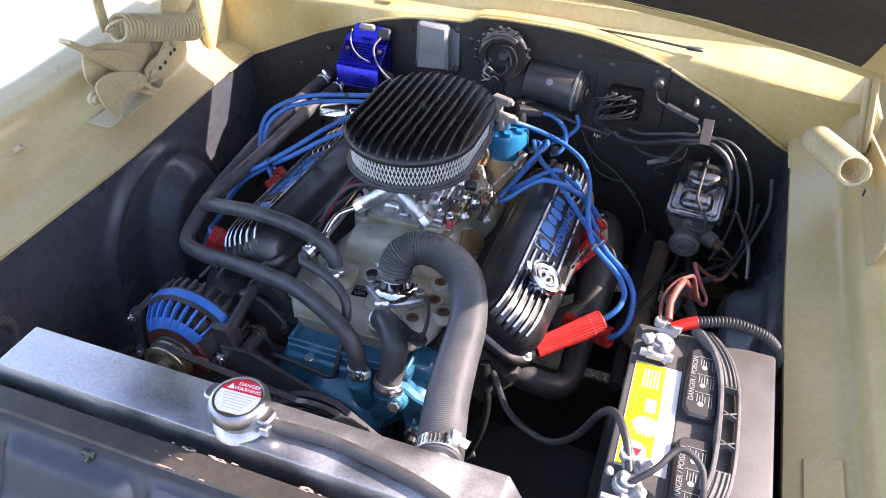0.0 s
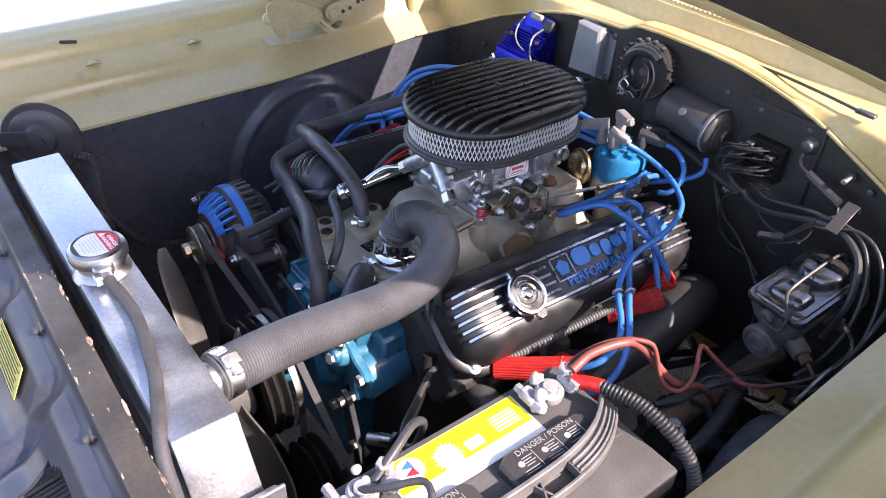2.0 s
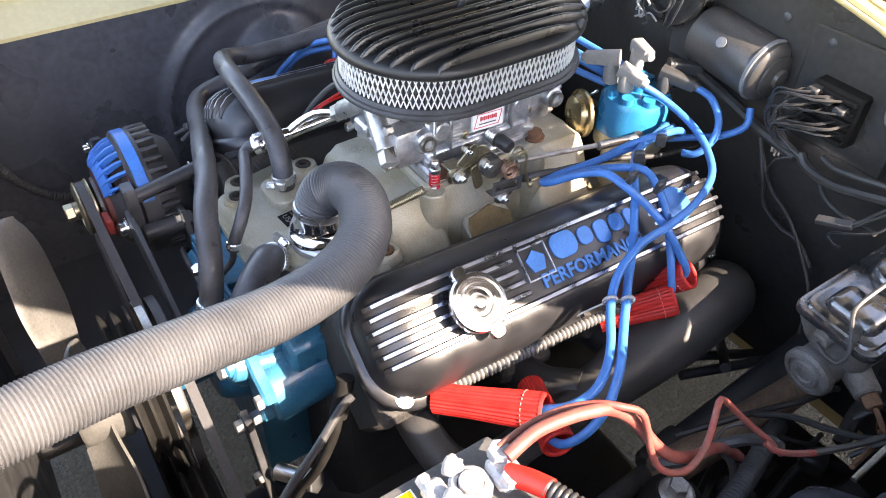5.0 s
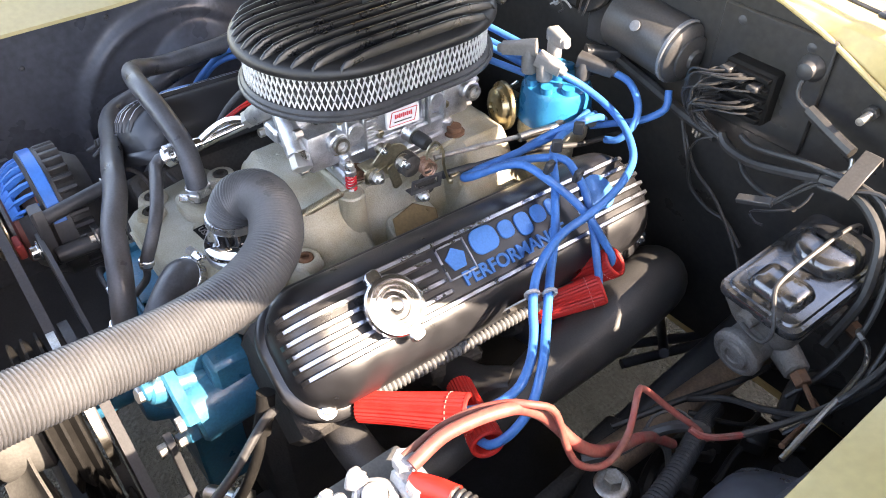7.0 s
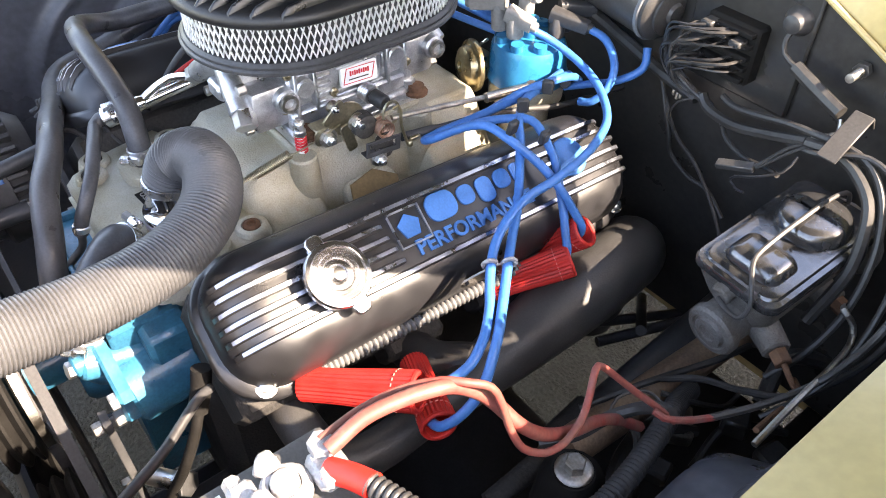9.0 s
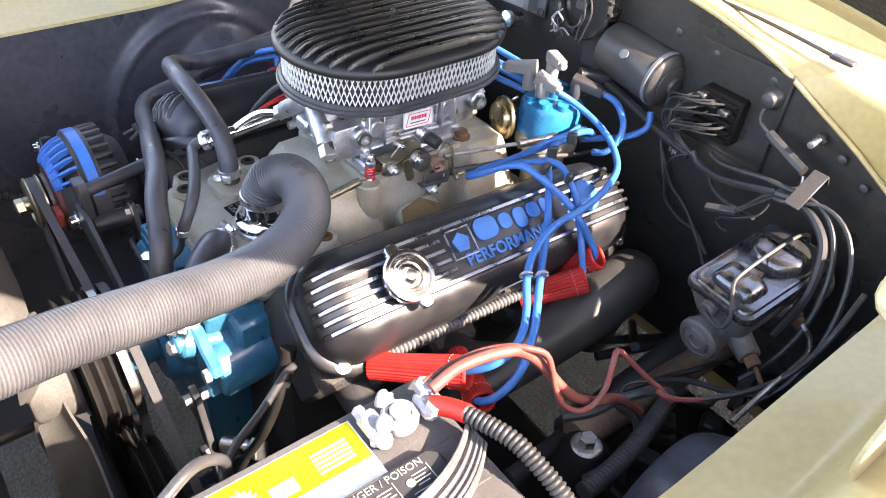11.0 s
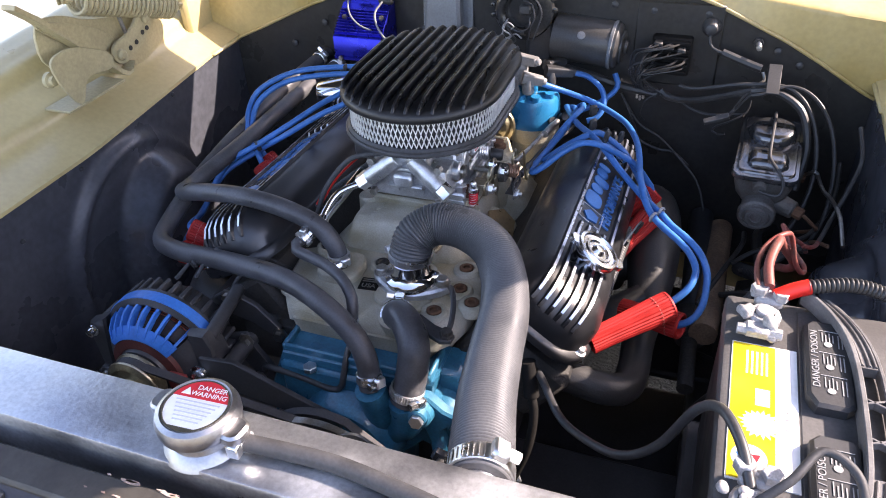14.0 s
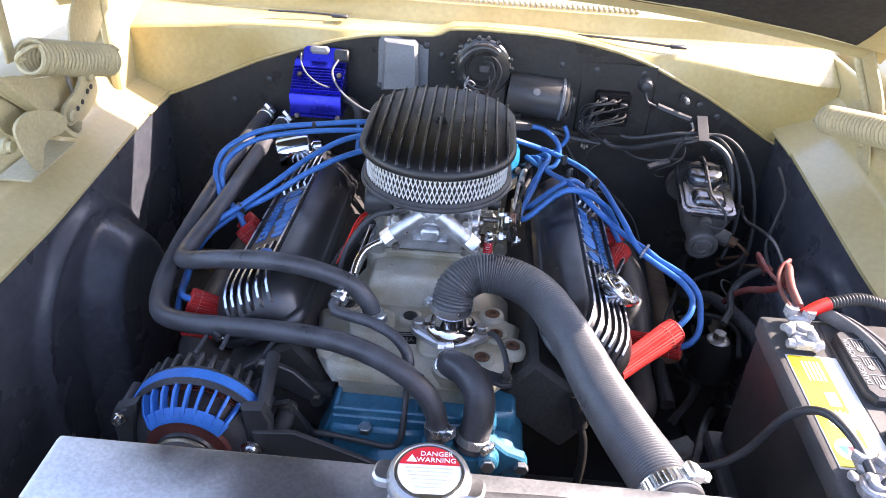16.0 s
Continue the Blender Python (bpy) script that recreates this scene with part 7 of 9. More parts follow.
def terminal(name, c, label, s=1):
    t = thing(name, c, label, "battery terminal", "battery terminals")
    x, y, z = c
    bm = B()
    add_cyl(bm, (x, y, z), (x, y, z + 0.020), 0.0095, 0.0085, 16, 0.001)
    part("post", bm, lead_grey, t)
    bm = B()
    add_lathe(bm, [(0.0095, 0.004), (0.0145, 0.004), (0.0155, 0.007), (0.0155, 0.013), (0.013, 0.016), (0.0095, 0.016), (0.0095, 0.004)], Matrix.Translation(c), 18)
    add_box(bm, (x - 0.006 * s, y - 0.022, z + 0.011), (0.024, 0.016, 0.012), bev=0.003)
    add_box(bm, (x + 0.004, y + 0.026, z + 0.012), (0.026, 0.022, 0.013), bev=0.004)
    part("clamp_ring", bm, lead_grey, t)
    for a, b, r in (((x - 0.024, y - 0.024, z + 0.011), (x + 0.016, y - 0.024, z + 0.011), 0.0055), ((x - 0.006, y + 0.028, z + 0.016), (x - 0.006, y + 0.028, z + 0.026), 0.0085), ((x + 0.014, y + 0.024, z + 0.016), (x + 0.014, y + 0.024, z + 0.025), 0.008)):
        bm = B()
        add_hex(bm, a, b, r)
        part("bolt", bm, lead_grey, t)
    lumps = random.Random(int(1000 * y))
    for k in range(6):                     # crusted corrosion
        bm = B()
        r = lumps.uniform(0.004, 0.008)
        o = Vector((lumps.uniform(-0.020, 0.016), lumps.uniform(-0.026, 0.028), lumps.uniform(0.004, 0.018)))
        bmesh.ops.create_icosphere(bm, subdivisions=3, radius=r, matrix=Matrix.Translation(Vector(c) + o))
        for v in bm.verts:
            q = v.co - Vector(c) - o
            v.co = Vector(c) + o + q * (1 + 0.55 * noise.noise(v.co * 160))
        part("crust", bm, crust_grey, t, sharp=70)
    return t


terminal("battery_terminal", (0.446, 0.772, 0.800), "grey lead clamp on the positive post")
terminal("battery_terminal", (0.438, 0.548, 0.800), "corroded grey lead clamp on the negative post", -1)

# battery leads
ld = thing("battery_cable", (0.52, 0.82, 0.80), "black corrugated battery cable with a red end sleeve", "battery cable")
bm = B()
add_tube(bm, [(0.455, 0.796, 0.818), (0.470, 0.803, 0.824), (0.484, 0.808, 0.828)], 0.0078, 14, 0.004)
part("red_sleeve", bm, bright_red, ld, "bright red sleeve")
bm = B()
add_tube(bm, [(0.482, 0.807, 0.828), (0.52, 0.819, 0.830), (0.55, 0.824, 0.823), (0.575, 0.828, 0.810), (0.592, 0.832, 0.785), (0.598, 0.838, 0.74), (0.590, 0.86, 0.66), (0.57, 0.9, 0.58)],
         0.0066, 14, 0.0011, True, 0.0010)
part("corrugated_sleeve", bm, plastic_black, ld, sharp=60)
for pts, r in (([(0.438, 0.800, 0.824), (0.436, 0.830, 0.826), (0.441, 0.858, 0.829), (0.452, 0.878, 0.832), (0.463, 0.890, 0.832), (0.470, 0.904, 0.823), (0.476, 0.909, 0.806), (0.482, 0.912, 0.785), (0.491, 0.917, 0.768), (0.498, 0.932, 0.757), (0.499, 0.950, 0.754),
                 (0.492, 0.973, 0.752), (0.484, 0.988, 0.758), (0.477, 0.998, 0.767), (0.474, 1.005, 0.770), (0.478, 1.013, 0.762), (0.485, 1.022, 0.750), (0.496, 1.035, 0.733), (0.508, 1.047, 0.719), (0.517, 1.060, 0.700)], 0.0028),
               ([(0.448, 0.800, 0.826), (0.446, 0.826, 0.832), (0.450, 0.850, 0.834), (0.455, 0.868, 0.834), (0.458, 0.884, 0.828), (0.463, 0.901, 0.812), (0.471, 0.912, 0.796), (0.481, 0.922, 0.779), (0.487, 0.941, 0.757), (0.486, 0.974, 0.729), (0.481, 1.012, 0.702), (0.478, 1.045, 0.67), (0.48, 1.08, 0.63)], 0.0050)):
    bm = B()
    add_tube(bm, pts, r, 12, 0.008)
    solo("red_cable", bm, red_wire, "faded red battery feed cable", "cable", "red cables")
bm = B()
add_tube(bm, [(0.438, 0.560, 0.815), (0.428, 0.59, 0.828), (0.412, 0.622, 0.828), (0.395, 0.647, 0.795), (0.37, 0.655, 0.73), (0.338, 0.662, 0.695), (0.30, 0.69, 0.672), (0.265, 0.73, 0.652), (0.235, 0.775, 0.655), (0.225, 0.792, 0.650)], 0.0046, 12, 0.008)
solo("ground_cable", bm, satin_black, "black negative battery cable looping to the engine", "cable")
bm = B()
add_tube(bm, [(0.212, 0.792, 0.665), (0.217, 0.785, 0.645), (0.222, 0.775, 0.625)], 0.0095, 12, 0.006)
add_tube(bm, [(0.220, 0.778, 0.63), (0.228, 0.765, 0.605), (0.225, 0.745, 0.56), (0.205, 0.725, 0.50), (0.19, 0.71, 0.44)], 0.0055, 12, 0.008)
solo("sender_cable", bm, grimy_black, "black sleeved cable down the front of the engine", "cable")
bm = B()
add_cyl(bm, (0.170, 0.715, 0.505), (0.205, 0.738, 0.515), 0.010, seg=16, bev=0.002)
add_hex(bm, (0.203, 0.737, 0.514), (0.216, 0.745, 0.518), 0.014)
solo("bracket_bolt", bm, polished, "bright long bolt low on the engine front", "bolt")
bm = B()
add_tube(bm, [(0.44, 0.545, 0.818), (0.462, 0.56, 0.835), (0.482, 0.585, 0.845), (0.505, 0.575, 0.84), (0.512, 0.55, 0.828), (0.515, 0.52, 0.80), (0.50, 0.495, 0.77)], 0.0035, 10, 0.006)
solo("ground_wire", bm, rubber, "thin dark wire looping over the battery", "cable")

# ---- plug wires, driver's side ----
def wire(pts, mt=None, r=0.0042, label="blue silicone spark plug wire", cat="spark plug wire", group="spark plug wires", nm="spark_plug_wire"):
    bm = B()
    add_tube(bm, pts, r, 10, 0.008)
    return solo(nm, bm, mt or wire_blue, label, cat, group)


W = 0.0046
wire([(0.105, 1.262, 0.808), (0.125, 1.283, 0.793), (0.153, 1.293, 0.781), (0.186, 1.292, 0.772), (0.217, 1.280, 0.765), (0.248, 1.255, 0.760), (0.268, 1.217, 0.758), (0.279, 1.181, 0.757), (0.286, 1.142, 0.757), (0.291, 1.105, 0.759), (0.298, 1.076, 0.755), (0.307, 1.053, 0.745),
      (0.320, 1.036, 0.735), (0.336, 1.021, 0.730), (0.352, 1.008, 0.726), (0.368, 0.991, 0.723), (0.378, 0.976, 0.719), (0.384, 0.960, 0.713), (0.381, 0.943, 0.704), (0.371, 0.932, 0.693), (0.352, 0.920, 0.678)], r=W)
wire([(0.150, 1.283, 0.762), (0.165, 1.244, 0.768), (0.185, 1.195, 0.777), (0.210, 1.163, 0.779), (0.230, 1.148, 0.770), (0.249, 1.131, 0.759), (0.267, 1.115, 0.749), (0.286, 1.096, 0.741), (0.306, 1.073, 0.736), (0.328, 1.049, 0.734),
      (0.345, 1.031, 0.729), (0.364, 1.011, 0.728), (0.379, 0.995, 0.725), (0.391, 0.979, 0.718), (0.398, 0.967, 0.706), (0.400, 0.955, 0.690), (0.398, 0.938, 0.675), (0.388, 0.927, 0.660), (0.368, 0.930, 0.642)], r=W)
wire([(0.163, 1.300, 0.752), (0.178, 1.270, 0.774), (0.183, 1.236, 0.784), (0.172, 1.208, 0.777), (0.160, 1.188, 0.764), (0.150, 1.165, 0.750), (0.146, 1.140, 0.742), (0.152, 1.128, 0.748), (0.170, 1.135, 0.762), (0.195, 1.152, 0.775), (0.219, 1.171, 0.779),
      (0.240, 1.172, 0.768), (0.260, 1.168, 0.755), (0.275, 1.162, 0.738), (0.287, 1.159, 0.718), (0.300, 1.153, 0.698), (0.312, 1.147, 0.676), (0.306, 1.141, 0.660)], r=W)
wire([(0.150, 1.296, 0.755), (0.170, 1.255, 0.772), (0.168, 1.205, 0.768), (0.150, 1.150, 0.752), (0.137, 1.110, 0.742), (0.140, 1.095, 0.742), (0.155, 1.098, 0.752), (0.180, 1.112, 0.772), (0.205, 1.122, 0.785), (0.232, 1.128, 0.782),
      (0.252, 1.142, 0.766), (0.269, 1.150, 0.753), (0.284, 1.156, 0.738), (0.297, 1.164, 0.716), (0.307, 1.170, 0.696), (0.300, 1.172, 0.676)], r=W)
# far side wires, from the cap round the back of the air cleaner to the passenger bank
wire([(0.06, 1.29, 0.80), (-0.10, 1.262, 0.815), (-0.20, 1.235, 0.815), (-0.29, 1.20, 0.812), (-0.345, 1.165, 0.79), (-0.357, 1.135, 0.762), (-0.335, 1.09, 0.742), (-0.30, 1.055, 0.736), (-0.285, 1.045, 0.71)], r=W)
wire([(0.06, 1.28, 0.79), (-0.10, 1.245, 0.806), (-0.22, 1.215, 0.808), (-0.30, 1.185, 0.80), (-0.338, 1.155, 0.78), (-0.346, 1.13, 0.757), (-0.328, 1.095, 0.738), (-0.305, 1.075, 0.725), (-0.293, 1.074, 0.708)], r=W)
wire([(0.055, 1.275, 0.785), (-0.05, 1.245, 0.80), (-0.14, 1.20, 0.812), (-0.20, 1.14, 0.800), (-0.25, 1.085, 0.774), (-0.29, 1.049, 0.752), (-0.325, 1.02, 0.733), (-0.347, 0.99, 0.70), (-0.352, 0.96, 0.672), (-0.34, 0.91, 0.68), (-0.312, 0.888, 0.688)], r=W)
wire([(0.055, 1.265, 0.78), (-0.06, 1.19, 0.81), (-0.13, 1.14, 0.812), (-0.19, 1.10, 0.796), (-0.25, 1.065, 0.764), (-0.299, 1.055, 0.735), (-0.335, 1.01, 0.715), (-0.356, 0.975, 0.675), (-0.345, 0.90, 0.66), (-0.318, 0.863, 0.667)], r=W)
# coil lead and its two bent boots at the cap
def elbow(p0, p1, p2, r, mt, label):
    """A moulded right-angle boot: an upright cup over the tower, a squared corner and a tapered arm."""
    b = thing("cap_boot", p0, label, "plug boot", "cap boots")
    p0, p1, p2 = Vector(p0), Vector(p1), Vector(p2)
    bm = B()
    add_cyl(bm, p0, p1, r * 1.15, r * 1.1, 14, 0.0015)
    m, h = along(p1 - (p2 - p1).normalized() * r, p2)
    add_prism(bm, rrect(2.1 * r, 2.1 * r, 0.5 * r, 4), 0, h, m, bev=0.0, inset=r * 0.25)
    part("cup", bm, mt, b, sharp=45)
    bm = B()
    d = (p2 - p1).normalized()
    add_cyl(bm, p2 - d * 0.002, p2 + d * 0.006, r * 0.75, r * 0.62, 12, 0.001)
    part("collar", bm, mt, b)


elbow((0.090, 1.263, 0.788), (0.090, 1.260, 0.814), (0.112, 1.268, 0.808), 0.0088, boot_grey, "grey right-angle cap boot")
elbow((0.064, 1.262, 0.788), (0.064, 1.259, 0.822), (0.036, 1.240, 0.816), 0.0088, boot_grey, "grey right-angle cap boot")
elbow((0.072, 1.295, 0.788), (0.072, 1.295, 0.830), (0.098, 1.285, 0.832), 0.0085, boot_grey, "grey right-angle cap boot")
elbow((0.118, 1.300, 0.788), (0.118, 1.302, 0.812), (0.150, 1.318, 0.806), 0.0085, satin_black, "black right-angle cap boot")
elbow((0.112, 1.318, 0.788), (0.112, 1.320, 0.815), (0.128, 1.345, 0.812), 0.0085, satin_black, "black right-angle cap boot")
wire([(0.150, 1.318, 0.806), (0.175, 1.322, 0.800), (0.200, 1.312, 0.785), (0.208, 1.298, 0.765), (0.200, 1.285, 0.748), (0.185, 1.28, 0.742)], r=W)
wire([(0.215, 1.345, 0.800), (0.222, 1.335, 0.782), (0.205, 1.318, 0.765), (0.180, 1.300, 0.755), (0.155, 1.285, 0.745)], r=W)
for p0, p1 in (((0.128, 1.262, 0.742), (0.136, 1.250, 0.750)), ((0.142, 1.275, 0.745), (0.152, 1.262, 0.755)), ((0.152, 1.290, 0.745), (0.162, 1.278, 0.757))):
    wire([p0, Vector(p0).lerp(Vector(p1), 0.5), p1], satin_black, 0.0065, "black straight cap boot", "plug boot", "cap boots", "cap_boot")


stitch_pale = mat("pale_red_thread", (0.62, 0.22, 0.19), 0.8, 0, 0.2, 40, 0.1, 300)


def boot(p0, p1, r0, r1, lab="red braided heat sleeve over a spark plug boot"):
    """A ribbed red sleeve, flared and hollow at its open end p1."""
    b = thing("plug_boot", p0, lab, "plug boot", "red plug boots")
    m, h = along(p0, p1)
    bm = B()
    n = 30
    k = 52
    rings = []
    for i in range(n + 1):
        z = h * i / n
        r = r0 + (r1 - r0) * smooth(0.2, 1, i / n)
        rings.append([bm.verts.new(m @ Vector(((r + 0.0011 * (j % 2)) * math.cos(2 * math.pi * j / k), (r + 0.0011 * (j % 2)) * math.sin(2 * math.pi * j / k), z))) for j in range(k)])
    for z, f in ((h, 0.78), (h * 0.6, 0.7)):
        rings.append([bm.verts.new(m @ Vector((r1 * f * math.cos(2 * math.pi * j / k), r1 * f * math.sin(2 * math.pi * j / k), z))) for j in range(k)])
    for a, c in zip(rings, rings[1:]):
        for j in range(k):
            bm.faces.new((a[j], a[(j + 1) % k], c[(j + 1) % k], c[j]))
    bm.faces.new(rings[0][::-1])
    bm.faces.new(rings[-1])
    part("sleeve", bm, red_silicone, b, sharp=25)
    bm = B()
    pts = [m @ Vector((r1 * 0.92 * math.cos(2 * math.pi * j / 24), r1 * 0.92 * math.sin(2 * math.pi * j / 24), h)) for j in range(25)]
    add_tube(bm, pts, r1 * 0.15, 8, smooth=False)
    part("hem", bm, red_silicone, b)
    bm = B()
    for j in range(22):
        add_box(bm, (r1 * 0.985 + 0.0009, 0, h * 0.84), (0.0008, 0.0028, 0.0009), m @ Matrix.Rotation(2 * math.pi * j / 22, 4, 'Z'), 0)
    part("stitching", bm, stitch_pale, b, "pale stitching")


boot((0.274, 0.860, 0.652), (0.359, 0.925, 0.679), 0.0148, 0.0178)
boot((0.30, 0.962, 0.630), (0.377, 0.934, 0.642), 0.013, 0.0165)
boot((0.276, 1.080, 0.640), (0.315, 1.149, 0.669), 0.0135, 0.0170)
boot((0.274, 1.150, 0.650), (0.309, 1.172, 0.692), 0.0130, 0.0165)
boot((-0.255, 0.875, 0.650), (-0.322, 0.862, 0.668), 0.014, 0.016)
boot((-0.255, 0.90, 0.660), (-0.318, 0.887, 0.690), 0.014, 0.016)
boot((-0.248, 1.03, 0.675), (-0.288, 1.045, 0.715), 0.013, 0.015)
boot((-0.25, 1.065, 0.675), (-0.297, 1.075, 0.712), 0.013, 0.015)
sep = thing("wire_separator", (0.32, 1.05, 0.73), "bright twin clip holding two plug wires", "wire clip")
m = axes((0.3245, 1.042, 0.7350), (0.45, 0.85, -0.05), (0.8, -0.6, -0.2))
for s in (-1, 1):
    bm = B()
    add_tube(bm, [m @ Vector((s * 0.009 + 0.0062 * math.cos(a), 0, 0.0062 * math.sin(a))) for a in [2 * math.pi * k / 12 for k in range(12)]], 0.0022, 6, smooth=False)
    part("loop", bm, lead_grey, sep)

# ---- firewall things ----
bx = thing("ignition_box", (-0.23, 1.36, 0.80), "blue anodised finned ignition box on the firewall", "ignition box")
MBX = axes((-0.230, 0, 0), (0, 1, 0), (0, 0, 1))
bm = B()                                   # an upright smooth block below, a finned back-leaning part above
add_prism(bm, [(1.382, 0.792), (1.309, 0.792), (1.305, 0.795), (1.305, 0.799), (1.308, 0.801), (1.308, 0.833), (1.311, 0.837), (1.318, 0.840), (1.362, 0.877), (1.382, 0.879)], -0.0455, 0.0455, MBX, bev=0.0008)
case = part("case", bm, anod_blue, bx)
for k in range(9):
    bm = B()
    y, z = 1.316 + 0.0043 * k, 0.8395 + 0.00362 * k
    add_box(bm, (0, 0, 0.0022), (0.0895, 0.0020, 0.0058), axes((-0.230, y, z), (1, 0, 0), (0, 0.77, 0.64)), 0.0005)
    part("fin", bm, anod_blue, case)
bm = B()                                   # mounting tongue with a slot, at the top
add_prism(bm, rrect(0.076, 0.030, 0.008), -0.002, 0.002, axes((-0.224, 1.371, 0.886), (1, 0, 0), (0, 0.5, 0.87)), bev=0.0008)
part("mounting_tongue", bm, anod_blue, bx)
bm = B()
add_box(bm, (0, 0, 0), (0.034, 0.014, 0.016), axes((-0.232, 1.372, 0.895), (1, 0, 0), (0, 0.5, 0.87)), 0.004)
part("pale_plug", bm, boot_grey, bx, "grey rubber plug")
bm = B()
add_box(bm, (0, 0, 0), (0.026, 0.022, 0.014), axes((-0.192, 1.365, 0.890), (1, 0, 0), (0, 0.5, 0.87)), 0.003)
part("connector", bm, plastic_black, bx)
for x, y, z, d in ((-0.262, 1.336, 0.860, (0, -0.64, 0.77)), (-0.262, 1.3045, 0.7975, (0, -1, 0)), (-0.190, 1.3045, 0.7975, (0, -1, 0)), (-0.192, 1.338, 0.862, (0, -0.64, 0.77))):
    bm = B()
    add_lathe(bm, [(0, 0), (0.0050, 0), (0.0050, 0.002), (0.0036, 0.0045), (0, 0.005)], along((x, y, z), Vector((x, y, z)) + Vector(d))[0], 12)
    part("screw", bm, steel, bx)
wire([(-0.266, 1.372, 0.888), (-0.262, 1.352, 0.876), (-0.248, 1.332, 0.864), (-0.228, 1.322, 0.853), (-0.205, 1.320, 0.846)], boot_grey, 0.0015, "thin white wire from the ignition box", "wire", "loose wires", "thin_wire")
wire([(-0.196, 1.355, 0.886), (-0.204, 1.338, 0.872), (-0.197, 1.325, 0.855), (-0.178, 1.312, 0.838), (-0.150, 1.300, 0.824), (-0.115, 1.285, 0.815)], boot_grey, 0.0019, "thin white wire from the ignition box", "wire", "loose wires", "thin_wire")
wire([(-0.185, 1.335, 0.822), (-0.165, 1.322, 0.822), (-0.155, 1.315, 0.808), (-0.154, 1.313, 0.790)], rubber, 0.0075, "black rubber sock over a blue coil lead", "plug boot", "cap boots", "coil_boot")
wire([(-0.154, 1.314, 0.795), (-0.152, 1.308, 0.77), (-0.154, 1.30, 0.74)], r=0.0045)
bm = B()
add_lathe(bm, [(0, 0), (0.026, 0), (0.027, 0.003), (0.027, 0.050), (0.0255, 0.056), (0.020, 0.060), (0.012, 0.062), (0.010, 0.076), (0, 0.077)], along((-0.285, 1.262, 0.742), (-0.218, 1.270, 0.757))[0], 30)
solo("ignition_coil", bm, chrome, "chrome ignition coil lying behind the engine", "ignition coil")

gb = thing("voltage_box", (-0.08, 1.37, 0.83), "grey painted metal box bolted to the firewall", "control box")
bm = B()
mg = axes((-0.083, FY - 0.002, 0.878), (1, 0, 0), (0, 0.1, 1))
add_prism(bm, [(-0.046, -0.050), (0.046, -0.046), (0.044, 0.044), (0.030, 0.050), (-0.038, 0.050), (-0.046, 0.040)], 0.0, 0.004, mg, 0.001)
add_prism(bm, [(-0.036, -0.044), (0.030, -0.040), (0.026, 0.040), (0.020, 0.046), (-0.034, 0.046)], 0.003, 0.030, mg, 0.006)
part("case", bm, gray_box, gb)
for x, y in ((0.040, 0.038), (0.040, -0.040), (-0.042, -0.042)):
    bm = B()
    add_lathe(bm, [(0, 0.003), (0.007, 0.003), (0.007, 0.006), (0.004, 0.008), (0, 0.008)], mg @ Matrix.Translation((x, y, 0)), 10)
    part("screw", bm, satin_black, gb)
bm = B()
add_lathe(bm, [(0, 0), (0.010, 0), (0.010, 0.02), (0.014, 0.022), (0.014, 0.03), (0.008, 0.034), (0, 0.035)], along((-0.072, 1.36, 0.822), (-0.073, 1.315, 0.826))[0], 16)
part("fitting", bm, polished, gb)

hm = thing("blower_motor", (0.06, 1.375, 0.88), "black blower ring on the firewall with loose wires", "blower motor")
mh = axes((0.058, FY - 0.030, 0.893), (1, 0, 0), (0, 0.1, 1))
bm = B()
add_cyl(bm, (0.058, FY + 0.002, 0.893), (0.058, FY - 0.029, 0.893), 0.044, 0.047, 32, 0.003)
part("drum", bm, blower_black, hm)
bm = B()
add_lathe(bm, [(0, 0.0), (0.050, 0.0), (0.0505, 0.004), (0.048, 0.008), (0.044, 0.009), (0.026, 0.009), (0.023, 0.006), (0, 0.006)], mh, 40)
part("ring_housing", bm, blower_black, hm)
bm = B()                                   # raised scroll round most of the ring
add_tube(bm, [mh @ Vector((0.0365 * math.cos(a), 0.0365 * math.sin(a), 0.010 + 0.005 * math.sin(math.pi * k / 24))) for k, a in enumerate([radians(48 + 9.6 * k) for k in range(25)])], 0.0085, 14, 0.004)
part("scroll", bm, blower_black, hm, "glossy black raised scroll", sharp=70)
for a in [radians(d) for d in (62, 82, 100, 120, 140, 158, 176, 194, 20, 2)]:
    bm = B()
    add_lathe(bm, [(0.0018, 0.004), (0.0042, 0.004), (0.0042, 0.010), (0.0018, 0.0105), (0.0018, 0.004)], mh @ Matrix.Translation((0.0515 * math.cos(a), 0.0515 * math.sin(a), 0)), 10)
    part("clip", bm, blower_black, hm)
